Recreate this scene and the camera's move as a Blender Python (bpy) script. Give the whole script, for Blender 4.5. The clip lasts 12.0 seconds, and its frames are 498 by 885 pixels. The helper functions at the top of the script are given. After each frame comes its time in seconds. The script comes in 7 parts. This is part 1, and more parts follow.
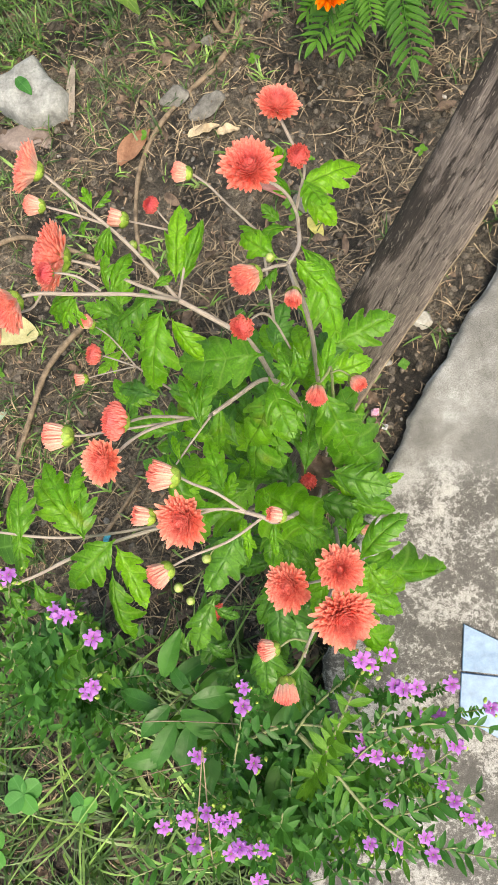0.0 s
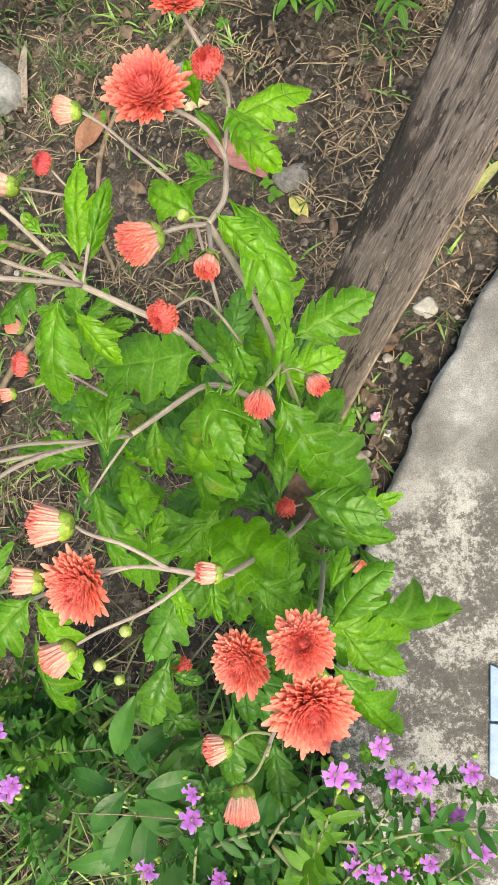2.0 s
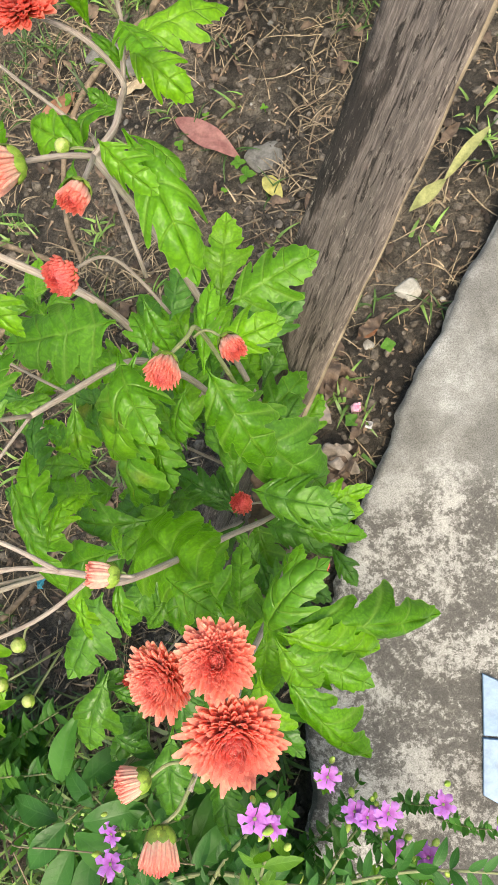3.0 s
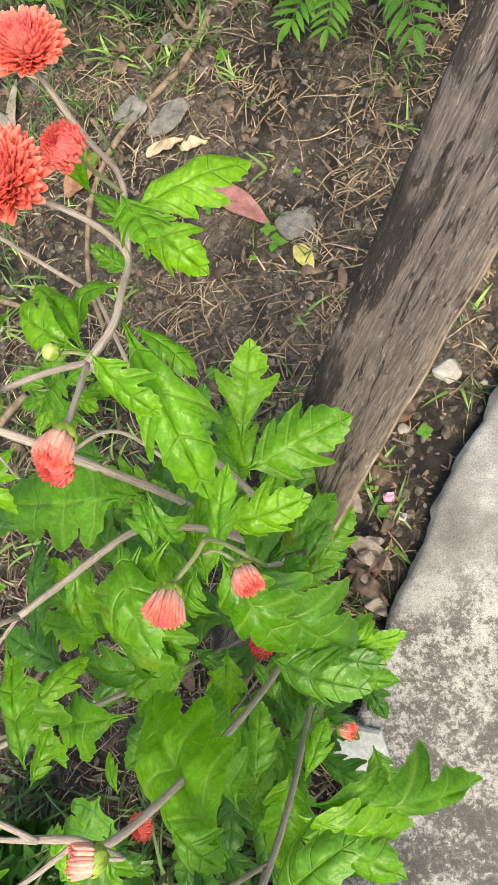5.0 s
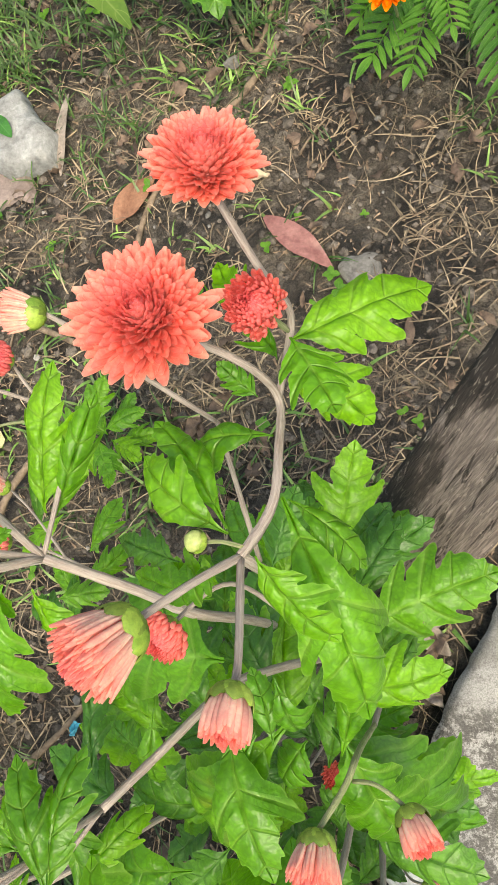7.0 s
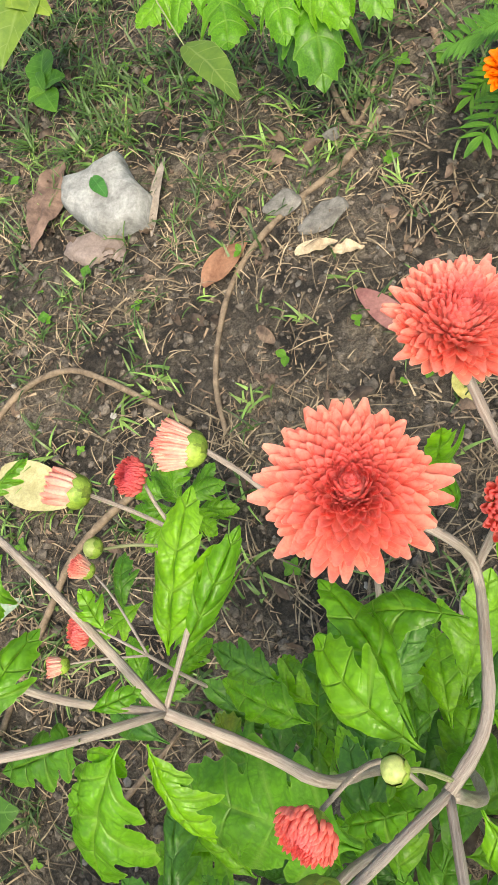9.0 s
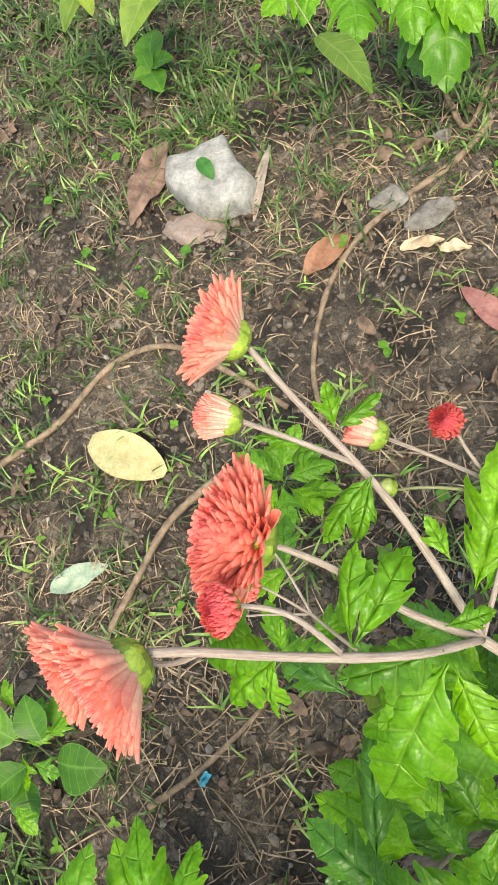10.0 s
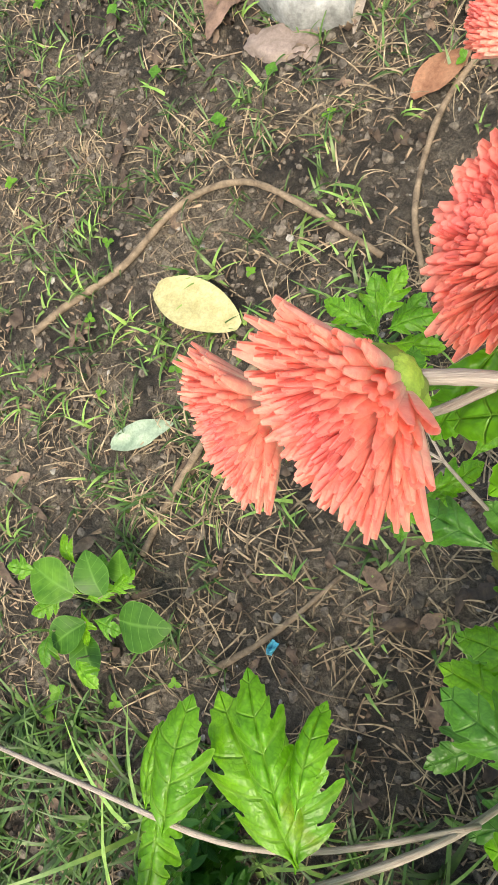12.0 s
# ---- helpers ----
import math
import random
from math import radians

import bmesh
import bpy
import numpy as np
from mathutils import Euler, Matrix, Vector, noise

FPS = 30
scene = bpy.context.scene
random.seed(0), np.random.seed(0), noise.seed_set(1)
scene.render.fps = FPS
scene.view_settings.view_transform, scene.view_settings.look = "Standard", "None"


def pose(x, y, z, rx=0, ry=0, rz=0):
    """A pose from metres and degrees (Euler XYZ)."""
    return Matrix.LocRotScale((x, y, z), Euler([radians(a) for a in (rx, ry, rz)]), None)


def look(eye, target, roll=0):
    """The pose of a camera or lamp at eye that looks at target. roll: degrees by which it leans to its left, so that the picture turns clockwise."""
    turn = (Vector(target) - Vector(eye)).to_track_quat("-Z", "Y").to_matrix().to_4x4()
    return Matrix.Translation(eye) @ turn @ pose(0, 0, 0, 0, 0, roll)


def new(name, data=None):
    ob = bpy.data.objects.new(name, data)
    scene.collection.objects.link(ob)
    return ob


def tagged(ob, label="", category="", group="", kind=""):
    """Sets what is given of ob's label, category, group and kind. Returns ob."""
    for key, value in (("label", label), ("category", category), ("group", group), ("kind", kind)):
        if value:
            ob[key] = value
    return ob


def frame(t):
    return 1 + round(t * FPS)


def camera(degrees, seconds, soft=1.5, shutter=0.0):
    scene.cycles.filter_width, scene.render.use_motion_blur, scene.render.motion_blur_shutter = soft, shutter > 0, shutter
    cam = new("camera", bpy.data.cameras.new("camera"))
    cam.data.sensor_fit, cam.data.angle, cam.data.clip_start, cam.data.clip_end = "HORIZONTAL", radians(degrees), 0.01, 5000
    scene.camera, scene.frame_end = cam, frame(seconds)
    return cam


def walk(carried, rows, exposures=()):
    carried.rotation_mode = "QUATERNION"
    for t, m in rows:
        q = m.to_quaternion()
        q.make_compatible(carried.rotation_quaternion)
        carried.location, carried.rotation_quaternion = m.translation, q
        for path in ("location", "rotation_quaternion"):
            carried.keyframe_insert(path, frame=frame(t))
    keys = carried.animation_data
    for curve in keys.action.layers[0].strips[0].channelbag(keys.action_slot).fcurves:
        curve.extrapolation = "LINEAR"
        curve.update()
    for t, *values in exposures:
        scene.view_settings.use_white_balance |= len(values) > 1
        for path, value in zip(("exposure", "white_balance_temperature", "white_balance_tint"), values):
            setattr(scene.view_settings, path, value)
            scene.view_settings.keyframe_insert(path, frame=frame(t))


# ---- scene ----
cam = camera(40.0, 12.0, soft=1.4)

# seconds, eye, target, roll
PATH = [
    (0, (0.0738, -0.0823, 1.2002), (-0.2484, 0.2269, -0.7493), -50.09),
    (0.5, (0.0429, -0.0794, 1.1623), (-0.2898, 0.2304, -0.7854), -51.04),
    (1, (0.0438, -0.0527, 1.1234), (-0.3000, 0.2595, -0.8219), -52.16),
    (1.5, (0.0844, -0.0416, 1.0836), (-0.2893, 0.2859, -0.8537), -54.52),
    (2, (0.1117, -0.0484, 1.0349), (-0.2759, 0.2823, -0.8991), -55.80),
    (2.5, (0.1336, -0.0573, 0.9966), (-0.2816, 0.2850, -0.9296), -57.54),
    (2.7, (0.1460, -0.0591, 0.9768), (-0.2702, 0.2903, -0.9480), -57.25),
    (4.3, (0.1563, -0.0137, 0.9205), (-0.3107, 0.3472, -0.9904), -59.56),
    (4.5, (0.1572, 0.0038, 0.9171), (-0.3220, 0.3718, -0.9895), -59.42),
    (5, (0.1577, 0.0539, 0.9159), (-0.3394, 0.4397, -0.9825), -58.26),
    (5.5, (0.1327, 0.0872, 0.9290), (-0.3627, 0.4911, -0.9662), -55.59),
    (6, (0.0917, 0.1085, 0.9218), (-0.4097, 0.5069, -0.9729), -55.01),
    (6.5, (0.0870, 0.1346, 0.9113), (-0.4135, 0.5241, -0.9855), -55.11),
    (6.7, (0.0873, 0.1353, 0.9002), (-0.4146, 0.5275, -0.9957), -54.79),
    (8.3, (0.0827, 0.1822, 0.8552), (-0.4595, 0.6374, -1.0153), -50.88),
    (8.5, (0.0800, 0.1851, 0.8604), (-0.4879, 0.6829, -0.9916), -48.60),
    (9, (0.0341, 0.1849, 0.8708), (-0.5906, 0.7081, -0.9557), -48.77),
    (9.5, (-0.0417, 0.1610, 0.9045), (-0.6594, 0.7008, -0.9195), -43.62),
    (10, (-0.0914, 0.1408, 0.9230), (-0.7121, 0.6658, -0.9043), -43.96),
    (10.5, (-0.1085, 0.1153, 0.9073), (-0.7006, 0.5787, -0.9460), -44.11),
    (10.8, (-0.1139, 0.1057, 0.8684), (-0.7281, 0.5889, -0.9726), -46.34),
    (11, (-0.1263, 0.1171, 0.8496), (-0.6919, 0.4689, -1.0362), -49.83),
    (11.2, (-0.1327, 0.1230, 0.8337), (-0.7137, 0.4032, -1.0594), -55.07),
    (11.5, (-0.1500, 0.1175, 0.8272), (-0.6855, 0.4408, -1.0725), -49.83),
    (11.8, (-0.1614, 0.1029, 0.8278), (-0.8504, 0.3991, -1.0263), -57.97),
    (12, (-0.1694, 0.0973, 0.8372), (-0.8632, 0.3153, -1.0259), -62.01),
]
walk(cam, [(t, look(e, g, r)) for t, e, g, r in PATH], exposures=[(0.0, 1.10, 7500, 4), (2.5, 1.12, 7500, 4), (5.0, 1.21, 7500, 4), (8.5, 1.17, 7500, 4), (9.5, 1.28, 7500, 4), (12.0, 1.32, 7500, 4)])

# ---- light ----
world = bpy.data.worlds.new("overcast_sky")
world.use_nodes = True
scene.world = world
wn = world.node_tree.nodes
sky = wn.new("ShaderNodeTexSky")
sky.sky_type = "NISHITA"
sky.sun_disc = False
sky.sun_elevation = radians(62)
sky.sun_rotation = radians(150)
sky.dust_density = 4.0
sky.air_density = 1.4
wn["Background"].inputs["Strength"].default_value = 0.125
world.node_tree.links.new(sky.outputs["Color"], wn["Background"].inputs["Color"])

sun_data = bpy.data.lights.new("sun", "SUN")
sun_data.energy = 1.5
sun_data.angle = radians(25)
sun_data.color = (1.0, 0.95, 0.87)
sun = new("sun", sun_data)
sun.matrix_world = look((0.5, -0.9, 2.2), (0, 0.1, 0))


# ---- helpers for building ----
def mesh_of(name, verts, faces, material, smooth=True, uv=None, slots=None, mats=None):
    me = bpy.data.meshes.new(name)
    me.from_pydata([tuple(map(float, v)) for v in verts], [], [tuple(map(int, f)) for f in faces])
    for m in (mats or [material]):
        me.materials.append(m)
    if slots is not None:
        me.polygons.foreach_set("material_index", np.array(slots, dtype=np.int32))
    if smooth:
        me.polygons.foreach_set("use_smooth", np.ones(len(me.polygons), dtype=bool))
    if uv is not None:
        layer = me.uv_layers.new(name="UVMap")
        index = np.empty(len(me.loops), dtype=np.int32)
        me.loops.foreach_get("vertex_index", index)
        layer.data.foreach_set("uv", np.asarray(uv, dtype=np.float32)[index].ravel())
    me.update()
    return me


def child(name, mesh, parent, m=None, label=""):
    ob = new(name, mesh)
    ob.parent = parent
    if m is not None:
        ob.matrix_basis = m
    if label:
        tagged(ob, label)
    return ob


def empty(name, at=(0, 0, 0)):
    ob = new(name)
    ob.location = at
    ob.empty_display_size = 0.05
    return ob


def unit(v):
    v = np.asarray(v, float)
    return v / max(np.linalg.norm(v), 1e-9)


def spline(points, steps=8):
    """A smooth line through the points (Catmull-Rom)."""
    p = np.asarray(points, float)
    if len(p) < 3:
        return np.array([p[0] + (p[-1] - p[0]) * k / steps for k in range(steps + 1)])
    q = np.vstack([2 * p[0] - p[1], p, 2 * p[-1] - p[-2]])
    out = []
    for i in range(1, len(q) - 2):
        for k in range(steps):
            t = k / steps
            out.append(0.5 * (2 * q[i] + (q[i + 1] - q[i - 1]) * t + (2 * q[i - 1] - 5 * q[i] + 4 * q[i + 1] - q[i + 2]) * t * t
                              + (3 * q[i] - q[i - 1] - 3 * q[i + 1] + q[i + 2]) * t ** 3))
    out.append(p[-1])
    return np.array(out)


def tube(points, r0, r1, sides=8, steps=6, wobble=0.0, rng=None, knots=False):
    """Vertices, faces and UVs of a tapered stem along a smooth line."""
    line = spline(points, steps)
    n = len(line)
    for _ in range(6 if len(points) > 2 else 0):
        line[1:-1] = 0.5 * line[1:-1] + 0.25 * (line[:-2] + line[2:])
    verts, uv, faces = [], [], []
    side = None
    run = 0.0
    for i, c in enumerate(line):
        d = unit(line[min(i + 1, n - 1)] - line[max(i - 1, 0)])
        if side is None:
            side = unit(np.cross(d, (0.3, 0.2, 0.9)))
        side = unit(side - d * side.dot(d))
        up = np.cross(d, side)
        r = r0 + (r1 - r0) * i / (n - 1)
        if knots and i % 7 == 3:
            r *= 1.10
        if wobble and rng is not None:
            r *= 1 + rng.uniform(-wobble, wobble)
        if i:
            run += np.linalg.norm(c - line[i - 1])
        for k in range(sides):
            a = 2 * math.pi * k / sides
            verts.append(c + r * (math.cos(a) * side + math.sin(a) * up))
            uv.append((k / sides, run))
    for i in range(n - 1):
        for k in range(sides):
            k2 = (k + 1) % sides
            faces.append((i * sides + k, i * sides + k2, (i + 1) * sides + k2, (i + 1) * sides + k))
    faces.append(tuple(range(sides))[::-1])
    faces.append(tuple((n - 1) * sides + k for k in range(sides)))
    return verts, faces, uv


def join(pieces):
    """Joins (verts, faces, uv) lists."""
    verts, faces, uv = [], [], []
    for v, f, u in pieces:
        o = len(verts)
        verts += list(v)
        uv += list(u)
        faces += [tuple(i + o for i in face) for face in f]
    return verts, faces, uv


# ---- materials ----
def mat(name):
    m = bpy.data.materials.new(name)
    m.use_nodes = True
    nt = m.node_tree
    return m, nt, nt.nodes, nt.links, nt.nodes["Principled BSDF"]


def node(nt, kind, **values):
    n = nt.nodes.new(kind)
    for k, v in values.items():
        n.inputs[k.replace("_", " ")].default_value = v
    return n


def ramp(nt, stops):
    n = nt.nodes.new("ShaderNodeValToRGB")
    e = n.color_ramp.elements
    while len(e) < len(stops):
        e.new(0.5)
    for el, (pos, col) in zip(e, stops):
        el.position = pos
        el.color = (*col, 1)
    return n


def noise_tex(nt, scale, detail=6, rough=0.6, coords=None, distort=0.0):
    n = node(nt, "ShaderNodeTexNoise", Scale=scale, Detail=detail, Roughness=rough, Distortion=distort)
    if coords is not None:
        nt.links.new(coords, n.inputs["Vector"])
    return n


def mix(nt, fac, a, b, kind="MIX"):
    n = nt.nodes.new("ShaderNodeMix")
    n.data_type = "RGBA"
    n.blend_type = kind
    for sock, val in ((n.inputs[0], fac), (n.inputs[6], a), (n.inputs[7], b)):
        if hasattr(val, "links"):
            nt.links.new(val, sock)
        elif isinstance(val, tuple):
            sock.default_value = (*val, 1) if len(val) == 3 else val
        else:
            sock.default_value = val
    return n.outputs[2]


def bump(nt, height, strength, distance, base=None):
    b = node(nt, "ShaderNodeBump", Strength=abs(strength), Distance=distance)
    b.invert = strength < 0
    nt.links.new(height, b.inputs["Height"])
    if base is not None:
        nt.links.new(base, b.inputs["Normal"])
    return b.outputs["Normal"]


def math_node(nt, op, a, b=None):
    n = nt.nodes.new("ShaderNodeMath")
    n.operation = op
    for sock, val in ((n.inputs[0], a), (n.inputs[1], b)):
        if val is None:
            continue
        if hasattr(val, "links"):
            nt.links.new(val, sock)
        else:
            sock.default_value = val
    return n.outputs[0]


def soil_material():
    m, nt, n, l, p = mat("damp_garden_soil")
    pos = n.new("ShaderNodeNewGeometry").outputs["Position"]
    big = noise_tex(nt, 7, 7, 0.70, pos, 0.6)
    mid = noise_tex(nt, 60, 9, 0.75, pos, 0.8)
    fine = noise_tex(nt, 330, 6, 0.8, pos)
    c1 = ramp(nt, [(0.40, (0.012, 0.009, 0.007)), (0.5, (0.140, 0.117, 0.094)), (0.60, (0.46, 0.40, 0.335))])
    l.new(mid.outputs["Fac"], c1.inputs["Fac"])
    c2 = ramp(nt, [(0.38, (0.020, 0.015, 0.012)), (0.54, (0.22, 0.187, 0.154)), (0.66, (0.52, 0.45, 0.38))])
    l.new(fine.outputs["Fac"], c2.inputs["Fac"])
    a = mix(nt, 0.5, c1.outputs["Color"], c2.outputs["Color"])
    c3 = ramp(nt, [(0.42, (0.16, 0.145, 0.135)), (0.62, (0.96, 0.93, 0.89))])
    l.new(big.outputs["Fac"], c3.inputs["Fac"])
    l.new(mix(nt, 1.0, a, c3.outputs["Color"], "MULTIPLY"), p.inputs["Base Color"])
    rr = ramp(nt, [(0.35, (0.45, 0.45, 0.45)), (0.6, (0.92, 0.92, 0.92))])
    l.new(big.outputs["Fac"], rr.inputs["Fac"])
    l.new(rr.outputs["Color"], p.inputs["Roughness"])
    b1 = bump(nt, mid.outputs["Fac"], 1.0, 0.016)
    l.new(bump(nt, fine.outputs["Fac"], 1.0, 0.004, b1), p.inputs["Normal"])
    return m


def concrete_material():
    m, nt, n, l, p = mat("weathered_concrete")
    pos = n.new("ShaderNodeNewGeometry").outputs["Position"]
    region = noise_tex(nt, 4.5, 3, 0.5, pos)
    blot = noise_tex(nt, 135, 10, 0.80, pos, 0.30)
    blot2 = noise_tex(nt, 16, 6, 0.6, pos)
    fine = noise_tex(nt, 620, 5, 0.75, pos)
    smooth = ramp(nt, [(0.34, (0.205, 0.200, 0.194)), (0.50, (0.295, 0.291, 0.286)), (0.62, (0.405, 0.405, 0.409))])
    l.new(blot2.outputs["Fac"], smooth.inputs["Fac"])
    shift = math_node(nt, "MULTIPLY", blot2.outputs["Fac"], 0.75)
    blotfac = math_node(nt, "ADD", blot.outputs["Fac"], math_node(nt, "SUBTRACT", shift, 0.410))
    lich = ramp(nt, [(0.38, (0.085, 0.079, 0.075)), (0.485, (0.150, 0.140, 0.132)), (0.508, (0.335, 0.322, 0.315)), (0.64, (0.485, 0.470, 0.462))])
    l.new(blotfac, lich.inputs["Fac"])
    xyz = n.new("ShaderNodeSeparateXYZ")
    l.new(pos, xyz.inputs[0])
    yy = math_node(nt, "ADD", math_node(nt, "MULTIPLY", xyz.outputs["Y"], -7.0), math_node(nt, "MULTIPLY", region.outputs["Fac"], 1.6))
    where = ramp(nt, [(0.25, (0.10, 0.10, 0.10)), (1.0, (0.90, 0.90, 0.90))])
    l.new(yy, where.inputs["Fac"])
    c = mix(nt, where.outputs["Color"], smooth.outputs["Color"], lich.outputs["Color"])
    dark = ramp(nt, [(0.35, (0.70, 0.68, 0.66)), (0.55, (1, 1, 1))])
    l.new(region.outputs["Fac"], dark.inputs["Fac"])
    c = mix(nt, 0.8, c, dark.outputs["Color"], "MULTIPLY")
    f = ramp(nt, [(0.36, (0.55, 0.54, 0.53)), (0.60, (1.18, 1.18, 1.18))])
    l.new(fine.outputs["Fac"], f.inputs["Fac"])
    l.new(mix(nt, 1.0, c, f.outputs["Color"], "MULTIPLY"), p.inputs["Base Color"])
    p.inputs["Roughness"].default_value = 0.85
    b1 = bump(nt, blot.outputs["Fac"], 0.5, 0.003)
    l.new(bump(nt, fine.outputs["Fac"], 0.5, 0.0012, b1), p.inputs["Normal"])
    return m


def wood_material():
    m, nt, n, l, p = mat("weathered_dark_wood")
    tc = n.new("ShaderNodeTexCoord").outputs["Object"]

    def along(z):
        mp = node(nt, "ShaderNodeMapping", Scale=(1.0, 1.0, z))
        l.new(tc, mp.inputs["Vector"])
        return mp.outputs["Vector"]
    fibre = noise_tex(nt, 520, 6, 0.70, along(0.09), 0.3)
    crack = noise_tex(nt, 150, 7, 0.72, along(0.17), 0.9)
    mottle = noise_tex(nt, 17, 6, 0.66, along(0.35), 0.7)
    fleck = noise_tex(nt, 420, 5, 0.66, along(0.28), 0.8)
    region = noise_tex(nt, 8, 3, 0.5, along(0.5))
    pore = noise_tex(nt, 800, 3, 0.6, along(0.5))
    g = ramp(nt, [(0.34, (0.066, 0.053, 0.047)), (0.50, (0.145, 0.118, 0.106)), (0.66, (0.260, 0.216, 0.196))])
    l.new(fibre.outputs["Fac"], g.inputs["Fac"])
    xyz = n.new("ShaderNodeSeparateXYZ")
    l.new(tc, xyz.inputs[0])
    # darker along the -X edge of the board, with an uneven border
    side = math_node(nt, "ADD", math_node(nt, "MULTIPLY", xyz.outputs["X"], 3.2), mottle.outputs["Fac"])
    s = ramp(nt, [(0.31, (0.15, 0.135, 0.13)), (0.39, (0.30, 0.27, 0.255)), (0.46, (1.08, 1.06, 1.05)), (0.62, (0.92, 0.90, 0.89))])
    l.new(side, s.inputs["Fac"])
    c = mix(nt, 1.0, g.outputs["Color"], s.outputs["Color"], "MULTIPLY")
    k = ramp(nt, [(0.385, (0.16, 0.14, 0.13)), (0.425, (1.0, 1.0, 1.0))])
    l.new(crack.outputs["Fac"], k.inputs["Fac"])
    c = mix(nt, 0.9, c, k.outputs["Color"], "MULTIPLY")
    fr = ramp(nt, [(0.585, (0, 0, 0)), (0.625, (1, 1, 1))])
    l.new(fleck.outputs["Fac"], fr.inputs["Fac"])
    wr = ramp(nt, [(0.40, (0.15, 0.15, 0.15)), (0.60, (0.85, 0.85, 0.85))])
    l.new(region.outputs["Fac"], wr.inputs["Fac"])
    c = mix(nt, math_node(nt, "MULTIPLY", fr.outputs["Color"], wr.outputs["Color"]), c, (0.40, 0.345, 0.295))
    l.new(c, p.inputs["Base Color"])
    p.inputs["Roughness"].default_value = 0.72
    b1 = bump(nt, fibre.outputs["Fac"], 0.8, 0.0025)
    b2 = bump(nt, k.outputs["Color"], 0.9, 0.0030, b1)
    l.new(bump(nt, pore.outputs["Fac"], 0.4, 0.0006, b2), p.inputs["Normal"])
    return m


def leaf_material(name, base, dark, vein, rough=0.42, transl=0.3, veins=7.5, wilt=0.0, slant=0.03, quilt=0.40, blister=300.0):
    """A leaf: UV x runs across (-1 to 1), y along the midrib."""
    m, nt, n, l, p = mat(name)
    uv = n.new("ShaderNodeTexCoord").outputs["UV"]
    xyz = n.new("ShaderNodeSeparateXYZ")
    l.new(uv, xyz.inputs[0])
    ax = math_node(nt, "ABSOLUTE", xyz.outputs["X"])
    pos = n.new("ShaderNodeNewGeometry").outputs["Position"]
    patch = noise_tex(nt, 34, 5, 0.65, pos)
    fine = noise_tex(nt, 700, 4, 0.6, pos)
    # side veins rise towards the tip
    run = math_node(nt, "MULTIPLY", math_node(nt, "ADD", math_node(nt, "SUBTRACT", xyz.outputs["Y"], math_node(nt, "MULTIPLY", ax, slant)), 0.07), veins)
    saw = math_node(nt, "PINGPONG", run, 0.5)
    sidev = ramp(nt, [(0.0, (1, 1, 1)), (0.05, (0, 0, 0))])
    l.new(saw, sidev.inputs["Fac"])
    midv = ramp(nt, [(0.0, (1, 1, 1)), (0.10, (0, 0, 0))])
    l.new(ax, midv.inputs["Fac"])
    vv = mix(nt, 1.0, sidev.outputs["Color"], midv.outputs["Color"], "LIGHTEN")
    pucker = node(nt, "ShaderNodeTexVoronoi", Scale=blister)
    pucker.feature = "F1"
    warp = noise_tex(nt, 90, 3, 0.5, pos)
    l.new(mix(nt, 0.02, pos, warp.outputs["Color"]), pucker.inputs["Vector"])
    pr = ramp(nt, [(0.36, (0, 0, 0)), (0.62, (1, 1, 1))])
    l.new(patch.outputs["Fac"], pr.inputs["Fac"])
    body = mix(nt, pr.outputs["Color"], dark, base)
    rnd = n.new("ShaderNodeObjectInfo").outputs["Random"]
    tone = ramp(nt, [(0.0, (0.62, 0.70, 0.68)), (0.45, (0.95, 0.98, 1.0)), (1.0, (1.32, 1.18, 0.9))])
    l.new(rnd, tone.inputs["Fac"])
    body = mix(nt, 1.0, body, tone.outputs["Color"], "MULTIPLY")
    if wilt:
        sick = noise_tex(nt, 14, 3, 0.6, pos)
        sr = ramp(nt, [(0.60, (0, 0, 0)), (0.72, (1, 1, 1))])
        l.new(sick.outputs["Fac"], sr.inputs["Fac"])
        body = mix(nt, math_node(nt, "MULTIPLY", sr.outputs["Color"], wilt), body, (0.30, 0.24, 0.02))
    net = ramp(nt, [(0.25, (1.06, 1.06, 1.06)), (0.75, (0.74, 0.78, 0.74))])
    l.new(pucker.outputs["Distance"], net.inputs["Fac"])
    if quilt > 0.3:
        body = mix(nt, 1.0, body, net.outputs["Color"], "MULTIPLY")
    vf = math_node(nt, "MULTIPLY", vv, 0.46)
    col = mix(nt, vf, body, vein)
    rim = ramp(nt, [(0.955, (0, 0, 0)), (0.99, (0.45, 0.45, 0.45))])
    l.new(ax, rim.inputs["Fac"])
    col = mix(nt, rim.outputs["Color"], col, vein)
    l.new(col, p.inputs["Base Color"])
    rr = ramp(nt, [(0.3, (rough * 0.75,) * 3), (0.7, (rough * 1.25,) * 3)])
    l.new(patch.outputs["Fac"], rr.inputs["Fac"])
    l.new(rr.outputs["Color"], p.inputs["Roughness"])
    p.inputs["Specular IOR Level"].default_value = 0.5 if quilt > 0.3 else 0.3
    b0 = bump(nt, saw, quilt * 0.6, 0.0022)
    b1 = bump(nt, vv, -0.8 if quilt > 0.3 else -0.2, 0.0009, b0)
    b2 = bump(nt, pucker.outputs["Distance"], -0.20 if quilt > 0.3 else -0.05, 0.0020, b1)
    nrm = bump(nt, fine.outputs["Fac"], 0.30, 0.0005, b2)
    l.new(nrm, p.inputs["Normal"])
    tr = n.new("ShaderNodeBsdfTranslucent")
